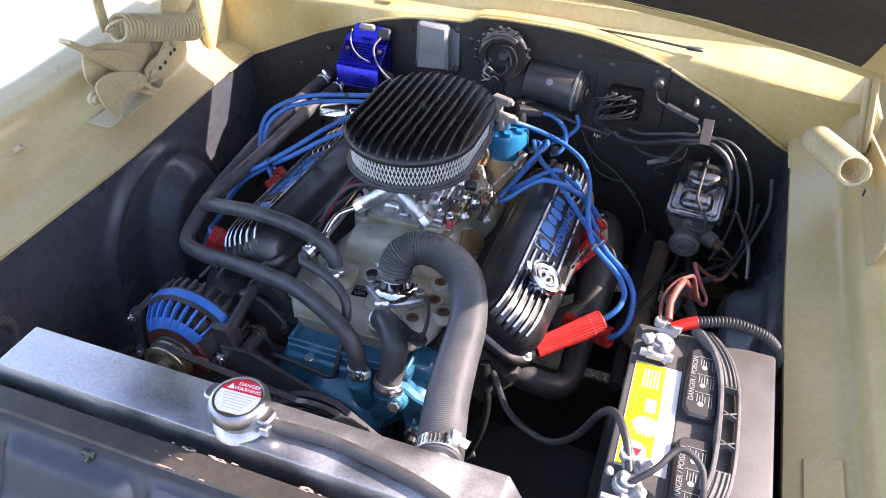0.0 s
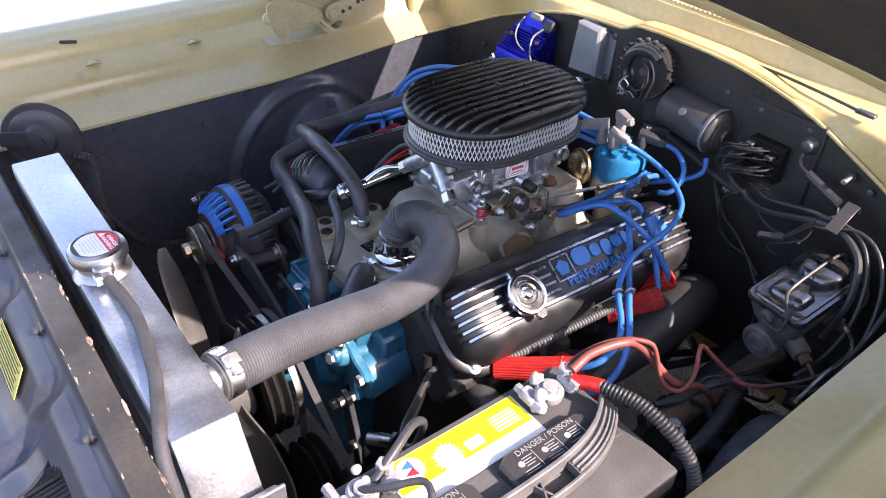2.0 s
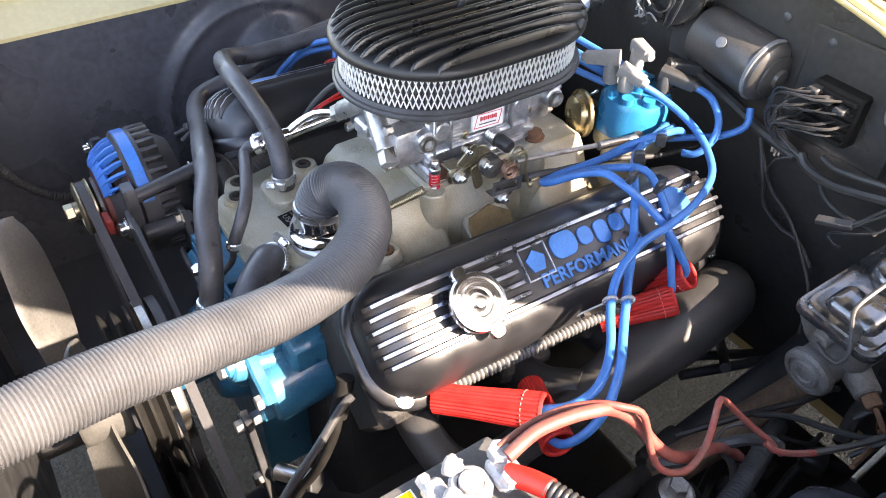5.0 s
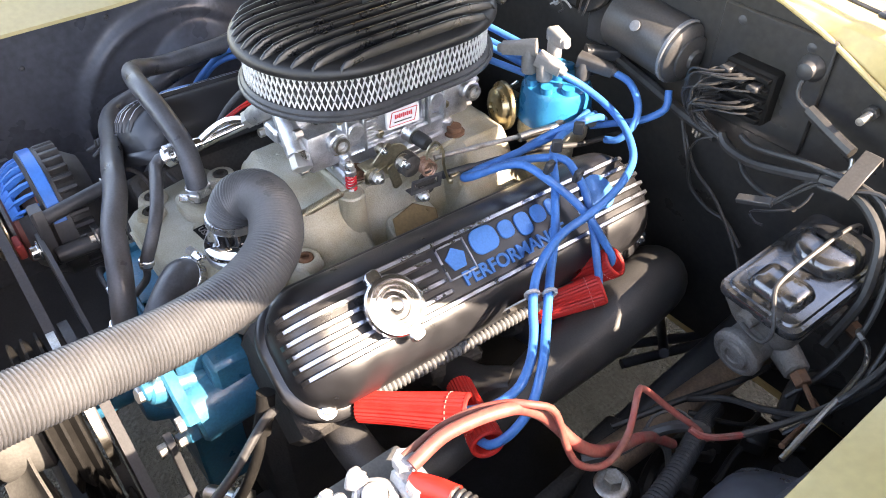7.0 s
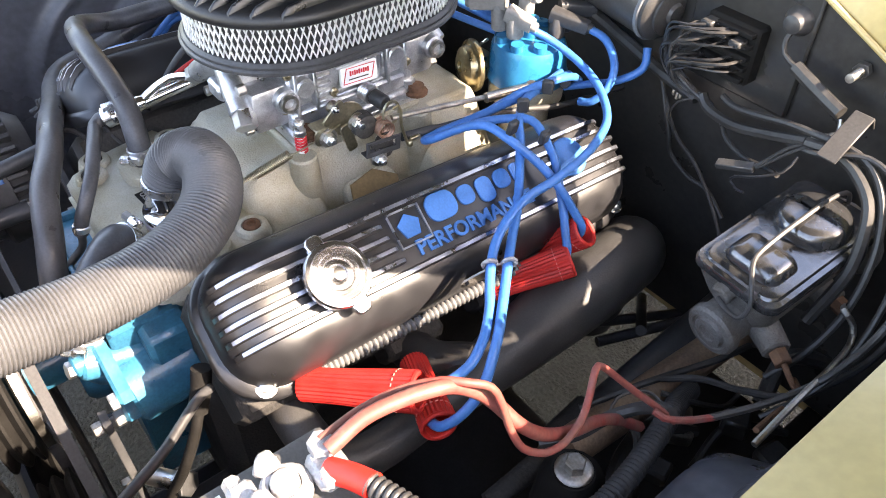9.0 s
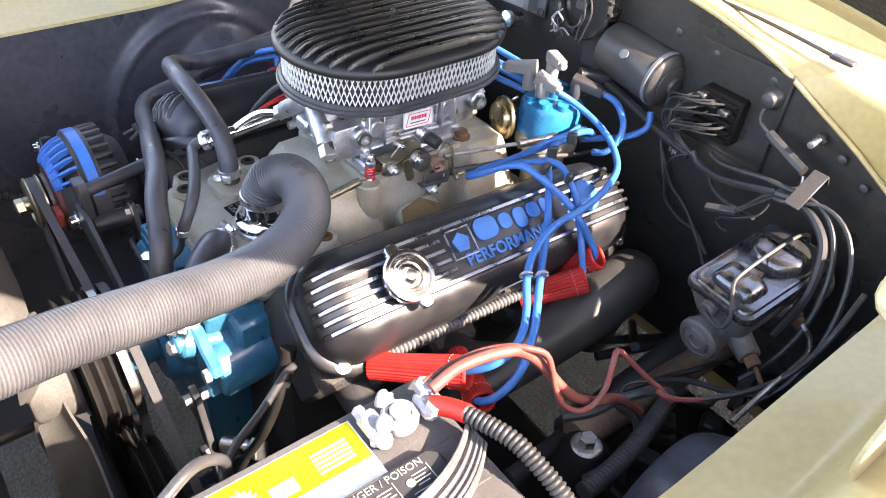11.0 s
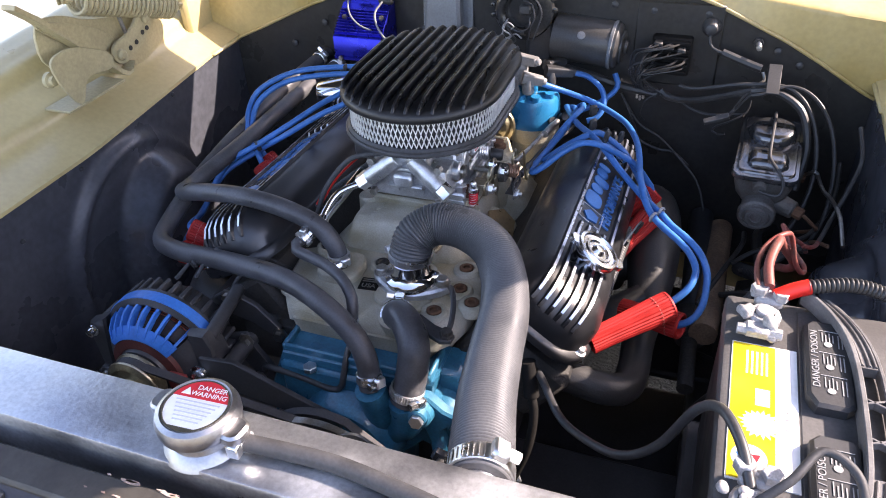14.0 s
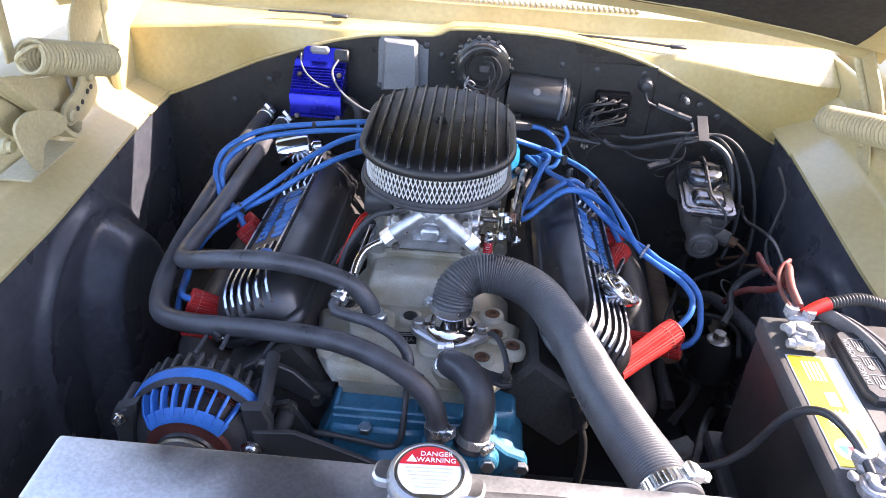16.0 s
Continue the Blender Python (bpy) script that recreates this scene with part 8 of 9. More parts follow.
for k, pts in enumerate((((0.0, 0.022, 0.018), (0.020, 0.022, 0.022), (0.034, 0.0, 0.024), (0.027, -0.030, 0.022), (0.020, -0.048, 0.018)), ((0.002, 0.016, 0.018), (0.017, 0.012, 0.024), (0.023, -0.008, 0.024), (0.016, -0.026, 0.020), (0.013, -0.046, 0.018)),
                         ((-0.018, -0.032, 0.018), (-0.010, -0.024, 0.028), (-0.022, -0.018, 0.030), (-0.030, -0.040, 0.026)), ((-0.028, -0.024, 0.018), (-0.014, -0.034, 0.030), (-0.006, -0.046, 0.026), (-0.018, -0.056, 0.020)),
                         ((-0.022, -0.014, 0.018), (-0.028, -0.028, 0.030), (-0.014, -0.038, 0.030), (-0.032, -0.050, 0.022)), ((-0.012, -0.026, 0.020), (0.004, -0.030, 0.026), (0.014, -0.024, 0.022), (0.014, -0.010, 0.018)),
                         ((-0.030, -0.040, 0.020), (-0.020, -0.046, 0.026), (-0.008, -0.036, 0.026), (0.002, -0.044, 0.020)))):
    bm = B()
    add_tube(bm, [mh @ Vector(p) for p in pts], 0.0013, 6, 0.004)
    part("loose_wire", bm, lead_grey if k in (2, 4, 6) else satin_black, hm)
bm = B()
add_box(bm, (0.004, 0.000, 0.010), (0.020, 0.016, 0.010), mh, 0.003)
part("brush_plate", bm, motor_grey, hm)

wm = thing("wiper_motor", (0.17, 1.36, 0.84), "black cylindrical wiper motor", "wiper motor")
bm = B()
mwx = along((0.108, 1.372, 0.846), (0.222, 1.366, 0.838))[0]
add_lathe(bm, [(0, 0), (0.036, 0), (0.0375, 0.003), (0.0375, 0.098), (0.0365, 0.100), (0.0365, 0.104), (0.033, 0.108), (0.014, 0.114), (0, 0.114)], mwx, 36)
can = part("can", bm, motor_grey, wm)
bm = B()
add_lathe(bm, [(0.0372, 0.0), (0.0392, 0.001), (0.0392, 0.005), (0.0372, 0.006)], mwx @ Matrix.Translation((0, 0, 0.094)), 36)
part("end_ring", bm, gray_box, can)
bm = B()
add_lathe(bm, [(0, 0.0), (0.026, 0.0), (0.026, 0.003), (0.018, 0.005), (0.012, 0.006), (0.010, 0.010), (0, 0.011)], mwx @ Matrix.Translation((0, 0, 0.111)), 30)
part("end_bearing", bm, motor_grey, can)
bm = B()
add_lathe(bm, [(0, 0), (0.0065, 0), (0.0065, 0.002), (0, 0.0025)], along((0.157, 1.336, 0.862), (0.157, 1.326, 0.869))[0], 14)
part("screw", bm, gray_box, wm)
bm = B()
add_box(bm, (0.085, 1.372, 0.835), (0.05, 0.03, 0.07), bev=0.008)
part("gearbox", bm, satin_black, wm)

# bulkhead connector with a bunch of thin dark wires
fb_ = thing("fuse_connector", (0.297, 1.372, 0.80), "black bulkhead connector with a bunch of dark wires", "connector")
CNX, CNZ = 0.297, 0.829
bm = B()
add_box(bm, (CNX, 1.374, CNZ), (0.062, 0.022, 0.062), bev=0.003)
part("shell", bm, grimy_black, fb_)
for k in range(5):
    bm = B()
    add_box(bm, (CNX, 1.3615, CNZ + 0.025 - 0.0122 * k), (0.056, 0.012, 0.0055), bev=0.001)
    part("terminal_block", bm, grimy_black, fb_)
for k in range(3):
    bm = B()
    add_box(bm, (CNX - 0.020 + 0.018 * k, 1.353, CNZ + 0.0245 - 0.004 * k), (0.013, 0.016, 0.007), bev=0.0015)
    part("spade_plug", bm, plastic_black, fb_)
glossy_wire = mat("glossy_black_wire", (0.03, 0.03, 0.032), 0.3, 0, 0.3, 40, 0.05, 300)
random.seed(8)
dark_wire = mat("dusty_dark_wire", (0.042, 0.040, 0.038), 0.42, 0, 0.4, 40, 0.1, 300)
for k in range(17):                        # wires leave the terminals, hang to one side and gather below
    x, z = CNX - 0.024 + 0.012 * (k % 5), CNZ + 0.024 - 0.0122 * (k // 4)
    g = random.uniform
    sag = g(0.018, 0.050)
    pts = [(x, 1.357, z), (x - sag * 0.4, 1.335 + g(-0.006, 0.004), z - 0.001 + g(-0.003, 0.004)), (CNX - 0.022 - sag * 0.75, 1.334 + g(-0.008, 0.008), z - 0.016 + g(-0.006, 0.006)),
           (CNX - 0.018 - sag * 0.7, 1.342 + g(-0.006, 0.006), 0.790 + g(-0.010, 0.010)), (0.292 + g(-0.008, 0.006), 1.353 + g(-0.004, 0.004), 0.772 + g(-0.004, 0.004)), (0.312 + g(-0.004, 0.004), 1.350, 0.766 + g(-0.003, 0.003))]
    bm = B()
    add_tube(bm, pts, random.choice((0.0012, 0.0015, 0.0018)), 6, 0.008)
    part("wire", bm, glossy_wire if k % 3 else dark_wire, fb_)
for k in range(5):                         # a few that end in bare terminals
    bm = B()
    x = 0.252 + 0.003 * k
    add_tube(bm, [(CNX - 0.02, 1.356, CNZ - 0.012 * (k % 3)), (x - 0.010, 1.342, 0.805 - 0.004 * k), (x - 0.004, 1.352, 0.780), (x, 1.358, 0.762 + 0.003 * (k % 2))], 0.0014, 6, 0.008)
    part("loose_wire", bm, glossy_wire, fb_)
bm = B()
for k in range(3):
    add_box(bm, (0.253 + 0.005 * k, 1.357, 0.760 - 0.003 * (k % 2)), (0.004, 0.004, 0.009), bev=0.001)
part("bare_terminal", bm, steel, fb_, "bright bare terminals")


def harness(pts, r=0.004, lab="dusty dark wire loom along the firewall", mt=None):
    bm = B()
    add_tube(bm, pts, r, 8, 0.01)
    return solo("wire_loom", bm, mt or dark_wire, lab, "wire loom", "wire looms")


harness([(0.290, 1.354, 0.776), (0.300, 1.350, 0.768), (0.320, 1.344, 0.767), (0.350, 1.336, 0.773), (0.385, 1.330, 0.786), (0.412, 1.326, 0.797), (0.424, 1.325, 0.8015)], 0.0056)
harness([(0.318, 1.346, 0.790), (0.335, 1.340, 0.789), (0.365, 1.335, 0.796), (0.400, 1.331, 0.806), (0.430, 1.328, 0.811), (0.458, 1.330, 0.812), (0.485, 1.328, 0.806), (0.510, 1.316, 0.785), (0.528, 1.298, 0.748), (0.535, 1.275, 0.70), (0.528, 1.25, 0.655), (0.512, 1.225, 0.62)], 0.0036)
harness([(0.424, 1.325, 0.801), (0.445, 1.326, 0.804), (0.470, 1.325, 0.800), (0.498, 1.314, 0.785), (0.512, 1.300, 0.760), (0.518, 1.286, 0.725), (0.512, 1.262, 0.675)], 0.0058)
harness([(0.405, 1.328, 0.790), (0.440, 1.318, 0.800), (0.478, 1.330, 0.812), (0.515, 1.325, 0.800), (0.545, 1.302, 0.765), (0.560, 1.272, 0.71), (0.558, 1.235, 0.65), (0.535, 1.19, 0.61)], 0.0030)
harness([(0.420, 1.300, 0.772), (0.405, 1.31, 0.766), (0.375, 1.318, 0.758), (0.345, 1.33, 0.758), (0.325, 1.345, 0.764)], 0.0028)
harness([(0.398, 1.295, 0.771), (0.405, 1.302, 0.780), (0.414, 1.314, 0.793), (0.424, 1.324, 0.800)], 0.0019)
harness([(0.400, 1.296, 0.770), (0.411, 1.306, 0.783), (0.424, 1.318, 0.797), (0.436, 1.325, 0.803)], 0.0017)
harness([(0.424, 1.326, 0.802), (0.429, 1.330, 0.808), (0.441, 1.339, 0.814), (0.437, 1.345, 0.825)], 0.0024, "bright bare end of a grey sleeved wire", steel)
harness([(0.355, 1.378, 0.875), (0.352, 1.368, 0.862), (0.358, 1.362, 0.850), (0.376, 1.358, 0.844)], 0.0026)
harness([(0.374, 1.3585, 0.845), (0.398, 1.354, 0.838), (0.420, 1.350, 0.832), (0.434, 1.347, 0.829)], 0.0068, "grey sleeve over a dark wire by the firewall")
harness([(0.427, 1.312, 0.792), (0.424, 1.300, 0.778), (0.404, 1.290, 0.765), (0.384, 1.293, 0.752), (0.379, 1.297, 0.741), (0.388, 1.296, 0.737), (0.398, 1.294, 0.740)], 0.0014, "thin bare wire bent in a loop", glossy_wire)
harness([(0.10, 1.365, 0.80), (0.18, 1.36, 0.785), (0.23, 1.36, 0.772), (0.285, 1.354, 0.768)], 0.007)
harness([(0.225, 1.372, 0.755), (0.245, 1.366, 0.72), (0.254, 1.366, 0.70), (0.264, 1.366, 0.676), (0.297, 1.362, 0.664), (0.323, 1.362, 0.662), (0.352, 1.36, 0.640)], 0.0028)
harness([(0.235, 1.370, 0.74), (0.262, 1.366, 0.705), (0.300, 1.362, 0.685), (0.340, 1.355, 0.650), (0.372, 1.34, 0.62), (0.39, 1.32, 0.58)], 0.0022)
harness([(0.292, 1.352, 0.774), (0.268, 1.345, 0.758), (0.262, 1.345, 0.735), (0.270, 1.350, 0.72)], 0.0013)
harness([(0.508, 1.040, 0.722), (0.516, 1.043, 0.719), (0.525, 1.060, 0.711), (0.533, 1.088, 0.699)], 0.0030, "red wire end spliced to a dark wire", red_wire)
harness([(0.532, 1.085, 0.700), (0.545, 1.131, 0.690), (0.555, 1.166, 0.688), (0.565, 1.190, 0.699), (0.575, 1.204, 0.731), (0.580, 1.215, 0.764), (0.575, 1.26, 0.79)], 0.0032, "dark wire along the inner fender")
harness([(0.448, 0.985, 0.655), (0.464, 1.011, 0.662), (0.471, 1.042, 0.668), (0.485, 1.062, 0.680), (0.503, 1.060, 0.702), (0.515, 1.055, 0.712)], 0.0058, "black taped loom low in the bay")
harness([(0.471, 1.042, 0.660), (0.462, 1.062, 0.668), (0.470, 1.090, 0.664), (0.488, 1.098, 0.655)], 0.0016, "thin dark wire low in the bay")
bm = B()
mi = axes((0.3817, 1.2918, 0.7645), (0.0349, 0.0055, 0.0126), (0, 0.9, 0.4))
add_box(bm, (0, 0, 0), (0.038, 0.010, 0.0065), mi, 0.001)
solo("flat_connector", bm, motor_grey, "flat grey unplugged wire connector", "connector")
bm = B()
add_lathe(bm, [(0, 0), (0.015, 0), (0.015, 0.004), (0.012, 0.008), (0.009, 0.016), (0.004, 0.019), (0, 0.019)], along((0.352, 1.384, 0.876), (0.352, 1.3, 0.872))[0], 22)
solo("rubber_grommet", bm, satin_black, "black rubber grommet in the firewall", "grommet")
std = thing("firewall_stud", (0.424, 1.384, 0.857), "threaded steel stud with a nut in the firewall", "stud")
bm = B()
add_lathe(bm, [(0, 0)] + [(0.0036 + 0.0006 * (k % 2), 0.0012 * k) for k in range(26)] + [(0, 0.031)], along((0.424, 1.386, 0.857), (0.4256, 1.355, 0.857))[0], 12)
part("thread", bm, steel, std)
bm = B()
add_hex(bm, (0.424, 1.384, 0.857), (0.4243, 1.376, 0.857), 0.008)
part("nut", bm, motor_grey, std)
bm = B()
ml_b = axes((0.4535, 1.326, 0.8230), (1, 0, 0), (0, 0.85, 0.52))
add_box(bm, (0, 0, 0), (0.019, 0.054, 0.0025), ml_b, 0.0008)
add_box(bm, (0, 0.026, -0.008), (0.019, 0.0025, 0.016), ml_b, 0.0006)
solo("loom_bracket", bm, motor_grey, "bent grey metal loom bracket", "bracket")

# master cylinder
mc = thing("brake_master_cylinder", (0.465, 1.26, 0.70), "grey cast brake master cylinder with a shiny cover", "master cylinder")
mm = axes((0.465, 1.272, 0.738), (1, -0.06, 0), (0.06, 1, 0.16))
bm = B()
prof = [(0.041, 0.072, -0.006, 0.010), (0.041, 0.072, -0.022, 0.010), (0.036, 0.066, -0.046, 0.012), (0.026, 0.060, -0.066, 0.014)]
rings = [[bm.verts.new(mm @ Vector((x, y, z))) for x, y in rrect(2 * w, 2 * h, r, 4)] for w, h, z, r in prof]
for a, b in zip(rings, rings[1:]):
    for k in range(len(a)):
        bm.faces.new((a[k], a[(k + 1) % len(a)], b[(k + 1) % len(a)], b[k]))
bm.faces.new(rings[0])
bm.faces.new(rings[-1][::-1])
add_cyl(bm, mm @ Vector((0, 0.09, -0.062)), mm @ Vector((0, -0.085, -0.062)), 0.025, 0.023, 26, 0.003)
add_lathe(bm, [(0, 0), (0.0255, 0), (0.027, 0.003), (0.027, 0.010), (0.0245, 0.013), (0.0200, 0.0135), (0.0190, 0.0115), (0.0165, 0.0115), (0.0150, 0.0150), (0.0095, 0.0152), (0.008, 0.0135), (0, 0.0135)], along(mm @ Vector((0, -0.080, -0.062)), mm @ Vector((0, -0.12, -0.062)))[0], 30)
add_cyl(bm, mm @ Vector((0.010, -0.042, -0.062)), mm @ Vector((0.052, -0.060, -0.066)), 0.0165, 0.0135, 18, 0.002)
add_cyl(bm, mm @ Vector((0.010, 0.026, -0.058)), mm @ Vector((0.050, 0.022, -0.062)), 0.0150, 0.0125, 18, 0.002)
add_cyl(bm, mm @ Vector((-0.004, -0.068, -0.016)), mm @ Vector((-0.004, -0.084, -0.018)), 0.011, 0.010, 16, 0.002)
add_cyl(bm, mm @ Vector((0, 0.09, -0.062)), mm @ Vector((0, 0.100, -0.062)), 0.045, seg=24, bev=0.003)
part("casting", bm, mat("sooty_grey_casting", (0.19, 0.18, 0.168), 0.62, 0.2, 0.3, 40, 0.7, 420, 0.2, depth=0.002, tint=(0.12, 0.105, 0.09)), mc)
bm = B()
rings = [[bm.verts.new(mm @ Vector((x, y, z))) for x, y in rrect(2 * w, 2 * h, r, 5)] for w, h, r, z in ((0.0445, 0.0765, 0.012, -0.010), (0.0460, 0.0780, 0.013, -0.009), (0.0460, 0.0780, 0.013, -0.003), (0.0445, 0.0765, 0.012, -0.0005), (0.0400, 0.0720, 0.012, 0.0), (0.0385, 0.0705, 0.012, 0.0025), (0.0370, 0.0690, 0.012, 0.003))]
for a, b in zip(rings, rings[1:]):
    for k in range(len(a)):
        bm.faces.new((a[k], a[(k + 1) % len(a)], b[(k + 1) % len(a)], b[k]))
bm.faces.new(rings[0][::-1])
bm.faces.new(rings[-1])


def pressed_dome(yy, w, h, r, top, flat):
    """A pressed dome: steep sides, a rounded shoulder and a flat crown."""
    rows = [(0, 0.002), (0.0015, 0.45 * top), (0.004, 0.78 * top), (0.008, 0.94 * top), (0.008 + flat, top)]
    dome = [[bm.verts.new(mm @ Vector((x, y, z))) for x, y in rrect(w - 2 * d, h - 2 * d, max(0.002, r - 0.7 * d), 7, 0.001, yy)] for d, z in rows]
    for a, b in zip(dome, dome[1:]):
        for k in range(len(a)):
            bm.faces.new((a[k], a[(k + 1) % len(a)], b[(k + 1) % len(a)], b[k]))
    bm.faces.new(dome[-1])


pressed_dome(0.029, 0.070, 0.066, 0.031, 0.018, 0.005)
pressed_dome(-0.040, 0.058, 0.042, 0.012, 0.014, 0.003)
part("cover", bm, mat("worn_plated_cover", (0.165, 0.165, 0.170), 0.14, 0.85, 0.3, 30, 0.15, 300, 0.2), mc, "shiny pressed steel cover")
bm = B()
add_tube(bm, [mm @ Vector(p) for p in ((-0.004, -0.086, -0.018), (0.012, -0.089, -0.020), (0.024, -0.088, -0.018), (0.026, -0.082, -0.004), (0.018, -0.074, 0.010), (0.006, -0.060, 0.017), (0.001, -0.045, 0.018), (0.0, -0.010, 0.021), (0, 0.030, 0.0222), (0, 0.062, 0.018), (0, 0.082, 0.004), (0, 0.086, -0.02))], 0.0023, 8, 0.005)
part("bail_wire", bm, motor_grey, mc)
bm = B()
add_tube(bm, [mm @ Vector(p) for p in ((0.052, -0.060, -0.066), (0.066, -0.066, -0.068), (0.080, -0.070, -0.078), (0.088, -0.062, -0.095))] + [(0.524, 1.272, 0.590), (0.532, 1.272, 0.576), (0.540, 1.236, 0.600), (0.548, 1.18, 0.640), (0.554, 1.13, 0.668)], 0.0028, 8)
add_hex(bm, mm @ Vector((0.050, -0.059, -0.066)), mm @ Vector((0.064, -0.065, -0.068)), 0.009)
part("brake_line", bm, rust, mc)
bm = B()
add_hex(bm, mm @ Vector((0.048, 0.023, -0.062)), mm @ Vector((0.062, 0.021, -0.064)), 0.0085)
part("line_nut", bm, rust, mc)
bm = B()
add_tube(bm, [mm @ Vector((0.058, 0.027, -0.064)), (0.535, 1.266, 0.708), (0.545, 1.277, 0.689), (0.553, 1.266, 0.678), (0.560, 1.218, 0.690), (0.564, 1.16, 0.700), (0.566, 1.10, 0.690)], 0.003, 8)
part("brake_line", bm, steel, mc)
# steering shaft and the dark bits low in the bay
bm = B()
add_cyl(bm, (0.390, 1.38, 0.53), (0.398, 1.10, 0.50), 0.021, seg=20)
shaft = solo("steering_shaft", bm, satin_black, "dark steering column shaft low in the bay", "steering shaft")
bm = B()
add_cyl(bm, (0.397, 1.135, 0.503), (0.3985, 1.075, 0.497), 0.027, 0.024, 20, 0.004)
part("coupling", bm, iron, shaft)
bm = B()
add_cyl(bm, (0.3985, 1.075, 0.497), (0.401, 0.98, 0.487), 0.012, seg=14)
part("input_shaft", bm, iron, shaft)
bm = B()
add_tube(bm, [(0.415, 1.07, 0.519), (0.417, 1.11, 0.519), (0.42, 1.18, 0.52), (0.425, 1.36, 0.522)], 0.021, 18)
solo("heat_pipe", bm, tan_pipe, "tan rusty pipe low beside the engine", "pipe")
wb = thing("frame_bolt", (0.464, 1.02, 0.60), "large plated washer with a hex bolt", "bolt")
bm = B()
add_lathe(bm, [(0, 0), (0.017, 0), (0.018, 0.002), (0.016, 0.004), (0.011, 0.005), (0, 0.005)], Matrix.Translation((0.464, 1.02, 0.596)), 24)
part("washer", bm, steel, wb)
bm = B()
add_hex(bm, (0.464, 1.02, 0.60), (0.464, 1.02, 0.612), 0.010)
part("bolt_head", bm, steel, wb)
bm = B()
add_lathe(bm, [(0, 0), (0.036, 0), (0.030, 0.05), (0.020, 0.062), (0, 0.062)], Matrix.Translation((0.464, 1.02, 0.534)), 22)
part("shock_tower", bm, grimy_black, wb)
bm = B()
add_tube(bm, [(0.512, 0.96, 0.62), (0.508, 1.02, 0.62), (0.495, 1.08, 0.612), (0.478, 1.135, 0.597), (0.467, 1.165, 0.578), (0.455, 1.21, 0.55)], 0.010, 14, 0.0013, True, 0.0011)
solo("corrugated_loom", bm, plastic_black, "black corrugated loom low on the inner fender", "wire loom", sharp=60)
for pts, r in (([(0.44, 1.17, 0.585), (0.47, 1.19, 0.60), (0.51, 1.20, 0.615), (0.545, 1.22, 0.63), (0.57, 1.27, 0.66), (0.575, 1.32, 0.70)], 0.0036),
               ([(0.43, 1.12, 0.56), (0.47, 1.10, 0.585), (0.50, 1.05, 0.60), (0.49, 0.99, 0.59)], 0.0045),
               ([(0.40, 1.10, 0.55), (0.43, 1.17, 0.57), (0.455, 1.24, 0.575), (0.46, 1.30, 0.56)], 0.004),
               ([(0.45, 1.16, 0.58), (0.475, 1.18, 0.575), (0.49, 1.22, 0.55), (0.485, 1.26, 0.53)], 0.003)):
    bm = B()
    add_tube(bm, pts, r, 8, 0.008)
    solo("dark_wire", bm, dark_wire, "dusty dark wire low in the bay", "wire", "dark wires")
random.seed(21)
for k in range(16):
    x, y = random.uniform(0.39, 0.55), random.uniform(0.92, 1.34)
    z = random.uniform(0.40, 0.50)
    bm = B()
    if k % 2:
        add_tube(bm, [(x, y, z), (x + random.uniform(-0.05, 0.05), y + 0.06, z + 0.03), (x + random.uniform(-0.06, 0.06), y + 0.13, z)], random.uniform(0.004, 0.010), 8)
    else:
        add_box(bm, (x, y, z), (random.uniform(0.02, 0.05), random.uniform(0.02, 0.06), random.uniform(0.01, 0.03)), Matrix.Translation((x, y, z)) @ Matrix.Rotation(random.uniform(0, 3), 4, 'Z') @ Matrix.Translation((-x, -y, -z)), 0.004)
    solo("chassis_bracket", bm, dark_wire if k % 3 else steel, "grimy bracket or pipe low in the bay", "bracket", "chassis brackets")
bm = B()
add_box(bm, (0.05, 0.60, 0.24), (1.0, 0.06, 0.06), bev=0.01)
rail = solo("chassis_rail", bm, satin_black, "black chassis rail under the engine", "chassis rail", kind="structure")
# the pans are made-up dark sheets that cover lit ground below the bay
for nm, c, s, bv in (("spine", (0.05, 1.0, 0.20), (0.10, 0.9, 0.06), 0.01), ("side_rail", (-0.3825, 0.9, 0.26), (0.08, 1.0, 0.09), 0.01), ("side_rail", (0.4575, 0.9, 0.26), (0.08, 1.0, 0.09), 0.01),
                     ("ground_cover_pan", (-0.40, 0.95, 0.315), (0.32, 0.8, 0.02), 0.006), ("ground_cover_pan", (0.30, 0.78, 0.315), (0.42, 0.36, 0.02), 0.006), ("ground_cover_pan", (-0.30, 0.50, 0.34), (0.35, 0.12, 0.02), 0.006), ("ground_cover_pan", (0.415, 1.32, 0.300), (0.17, 0.26, 0.02), 0.006)):
    bm = B()
    add_box(bm, c, s, bev=bv)
    part(nm, bm, satin_black, rail)
hn = thing("horn", (-0.42, 0.535, 0.79), "round black disc horn by the inner fender", "horn")
bm = B()
mhn = axes((-0.425, 0.490, 0.805), (0.45, 0.9, 0), (0.0, 0, 1)) @ Matrix.Diagonal((1.16, 1.16, 1, 1))
add_lathe(bm, [(0, -0.02), (0.040, -0.02), (0.050, -0.004), (0.0515, 0.0), (0.050, 0.003), (0.042, 0.003), (0.039, 0.006), (0.022, 0.007), (0.018, 0.013), (0.010, 0.015), (0, 0.015)], mhn, 44)
body_h = part("body", bm, satin_black, hn)
bm = B()
add_box(bm, (-0.025, 0.003, 0.010), (0.055, 0.022, 0.003), mhn, 0.001)
part("mounting_strap", bm, satin_black, body_h)
bm = B()
add_hex(bm, mhn @ Vector((0, 0, 0.014)), mhn @ Vector((0, 0, 0.021)), 0.0075)
part("nut", bm, satin_black, body_h)
bm = B()
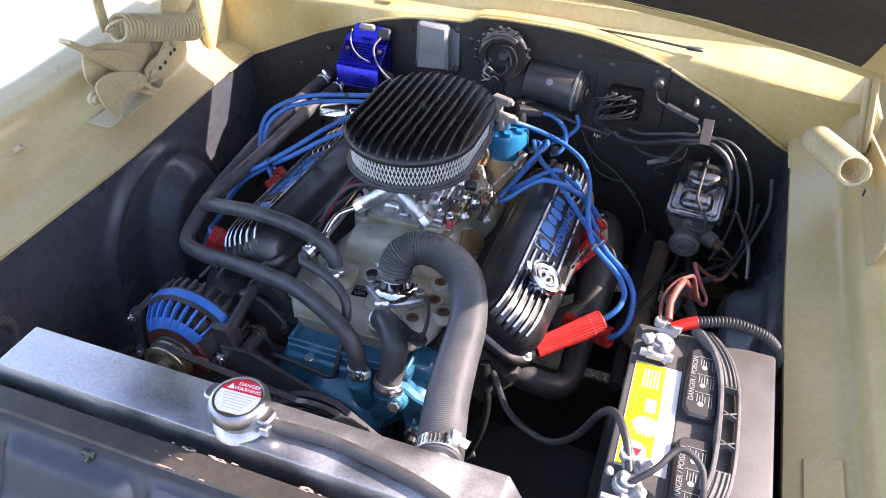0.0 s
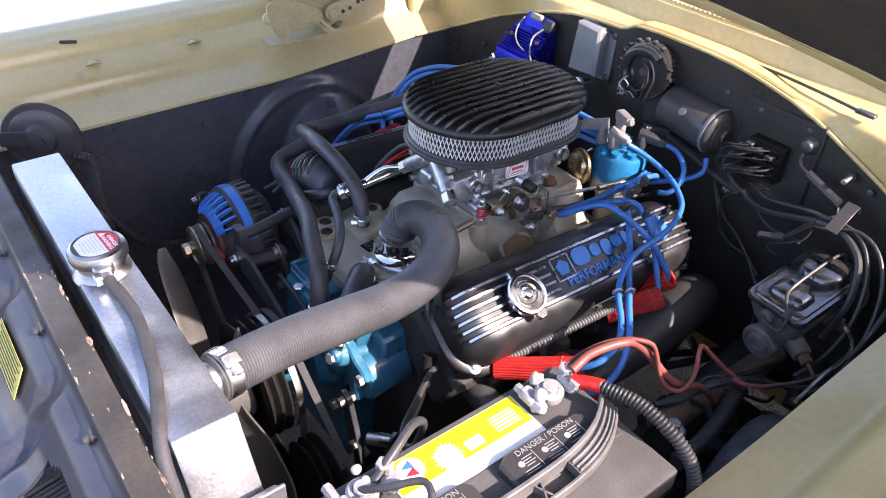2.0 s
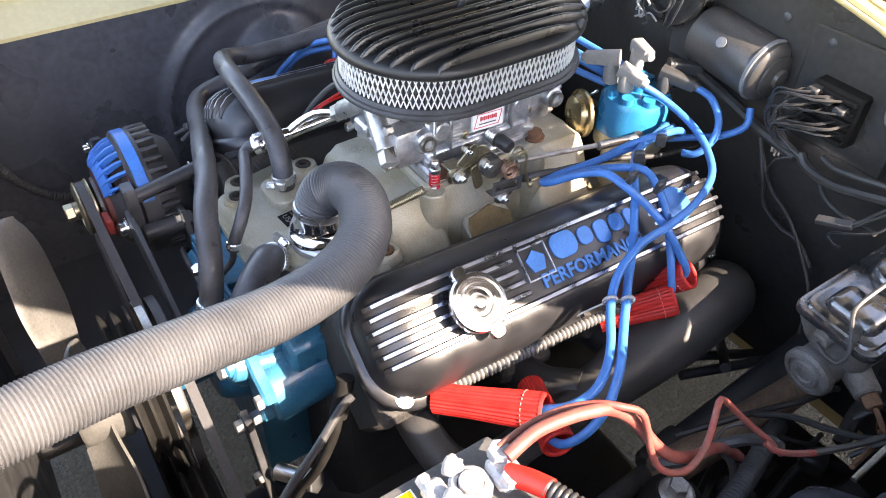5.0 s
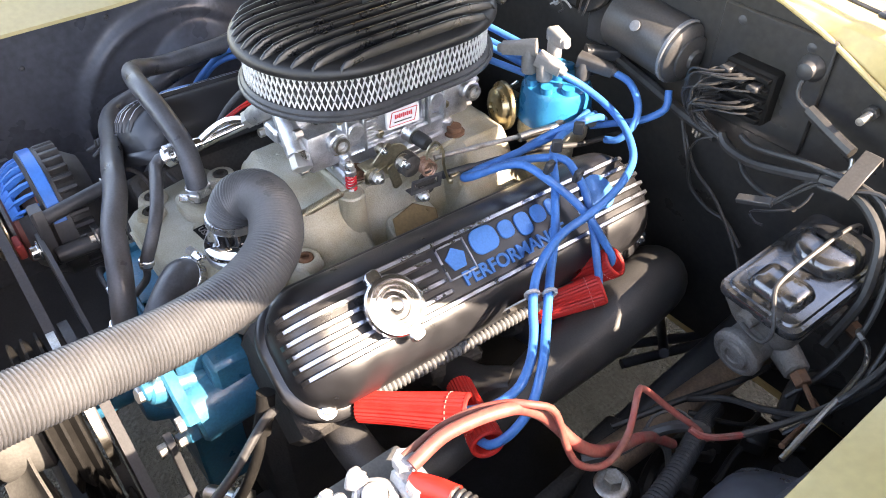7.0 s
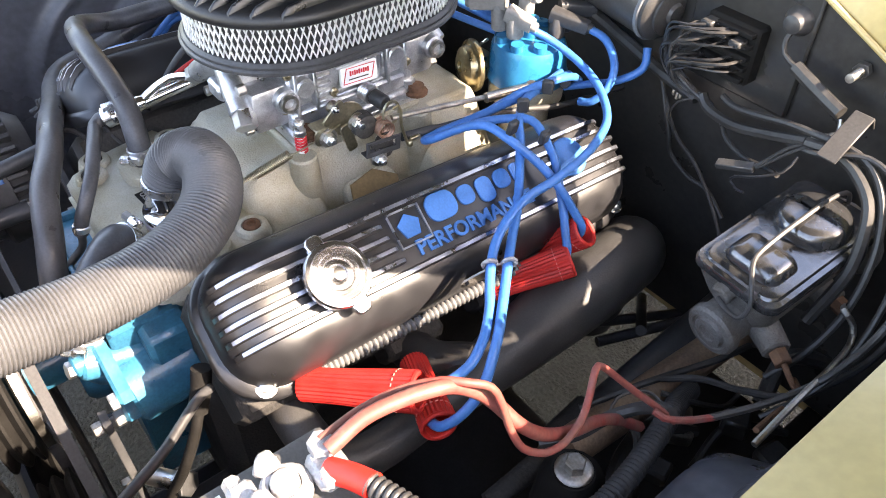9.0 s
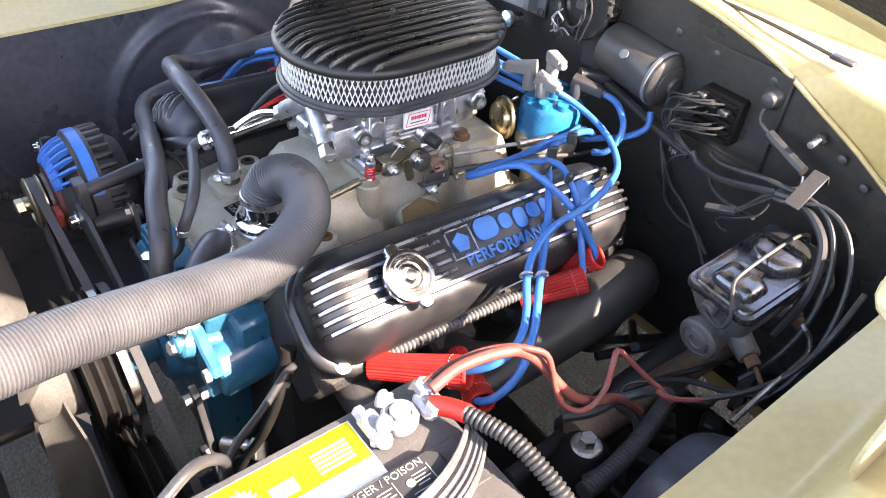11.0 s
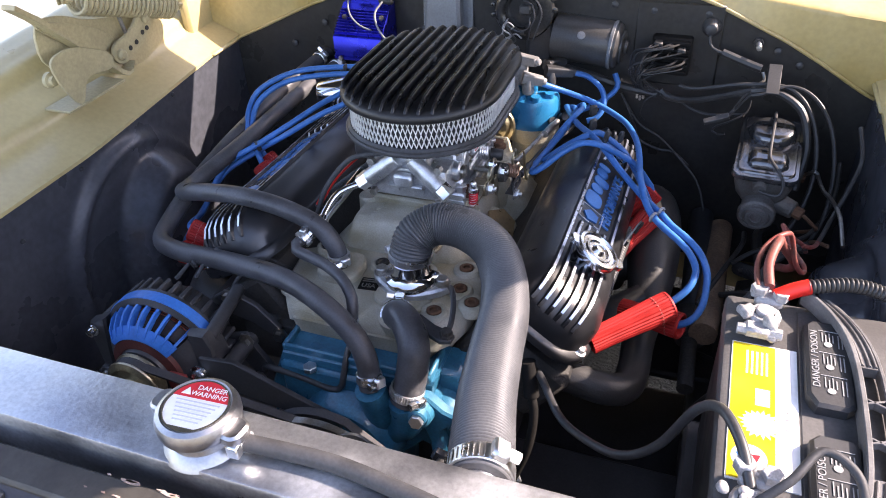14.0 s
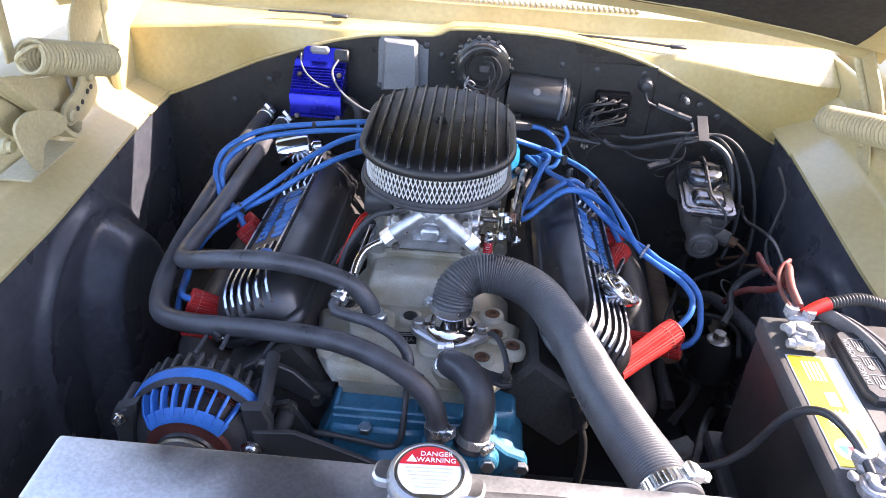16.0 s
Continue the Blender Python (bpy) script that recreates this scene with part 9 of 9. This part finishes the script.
add_tube(bm, [(-0.408, 0.520, 0.770), (-0.408, 0.542, 0.760), (-0.412, 0.551, 0.742), (-0.420, 0.552, 0.70), (-0.435, 0.552, 0.65), (-0.455, 0.575, 0.585), (-0.475, 0.62, 0.515), (-0.47, 0.69, 0.49), (-0.43, 0.75, 0.50)], 0.0072, 12, 0.0013, True, 0.0009)
solo("horn_loom", bm, plastic_black, "black corrugated loom from the horn", "wire loom", sharp=60)
bm = B()
add_lathe(bm, [(0, 0), (0.05, 0), (0.052, 0.004), (0.046, 0.010), (0.02, 0.014), (0, 0.014)], axes((-0.455, 0.515, 0.60), (0.35, 0.93, 0), (0, 0, 1)), 36)
solo("horn", bm, satin_black, "second black disc horn lower on the inner fender", "horn")

# corrugated loom under the lip of the driver's valve cover
bm = B()
add_tube(bm, [(0.262, 0.838, 0.647), (0.270, 0.865, 0.653), (0.276, 0.93, 0.656), (0.280, 1.0, 0.657), (0.284, 1.06, 0.660), (0.286, 1.12, 0.658), (0.28, 1.2, 0.64)], 0.0060, 12, 0.0013, True, 0.0012)
# black loom painted grey, its sunlit look put into the colour
solo("corrugated_loom", bm, mat("sunlit_grey_loom", (0.13, 0.13, 0.13), 0.35, 0, 0.3, 40, 0.1, 400), "black corrugated loom along the valve cover lip, coloured grey as if sunlit", "wire loom", sharp=60)

# bolted bracket that carries the wire clip on the driver's cover
mk_b = axes((0.293, 1.05, 0.69), (0.30, 0.94, 0.10), (0.35, -0.1, 0.93))
bm = B()
add_prism(bm, [(-0.030, -0.009), (-0.010, 0.004), (0.012, 0.016), (0.028, 0.008), (0.036, -0.004), (0.020, -0.011), (-0.006, -0.010)], -0.001, 0.001, mk_b)
wb = solo("wire_bracket", bm, steel, "bright bolted bracket under the plug wire clip", "bracket")
for px, py in ((0.028, 0.0), (0.010, 0.005), (-0.012, -0.004)):
    bm = B()
    add_lathe(bm, [(0, 0), (0.0058, 0), (0.0058, 0.0035), (0, 0.0045)], mk_b @ Matrix.Translation((px, py, 0.001)), 6)
    part("bolt", bm, iron, wb)

# small dark separators on the plug wire bunches
for c, d in (((0.212, 1.165, 0.795), (0.6, -0.5, 0)), ((0.238, 1.128, 0.798), (0.8, 0.1, -0.2)), ((0.255, 1.155, 0.785), (0.8, 0.1, -0.2)), ((0.205, 1.205, 0.798), (0.5, -0.6, 0)),
             ((-0.215, 1.228, 0.812), (0.9, 0.2, 0)), ((-0.292, 1.050, 0.748), (0.7, 0.6, 0.3)), ((-0.303, 1.056, 0.735), (0.6, 0.6, 0.2))):
    bm = B()
    ms = axes(c, d, (0, 0, 1))
    add_box(bm, (0, 0, 0), (0.007, 0.016, 0.012), ms, 0.002)
    solo("wire_tie", bm, plastic_black, "small black tie round blue plug wires", "wire tie", "wire ties")

# clutch and shift linkage bars low by the firewall
lk = thing("linkage", (0.33, 1.33, 0.44), "dark steel linkage bars low by the firewall", "linkage")
for a, b in (((0.345, 1.27, 0.50), (0.255, 1.40, 0.40)), ((0.30, 1.25, 0.45), (0.36, 1.41, 0.45)), ((0.27, 1.28, 0.44), (0.33, 1.42, 0.42))):
    bm = B()
    add_cyl(bm, a, b, 0.007, seg=10)
    part("bar", bm, satin_black, lk)
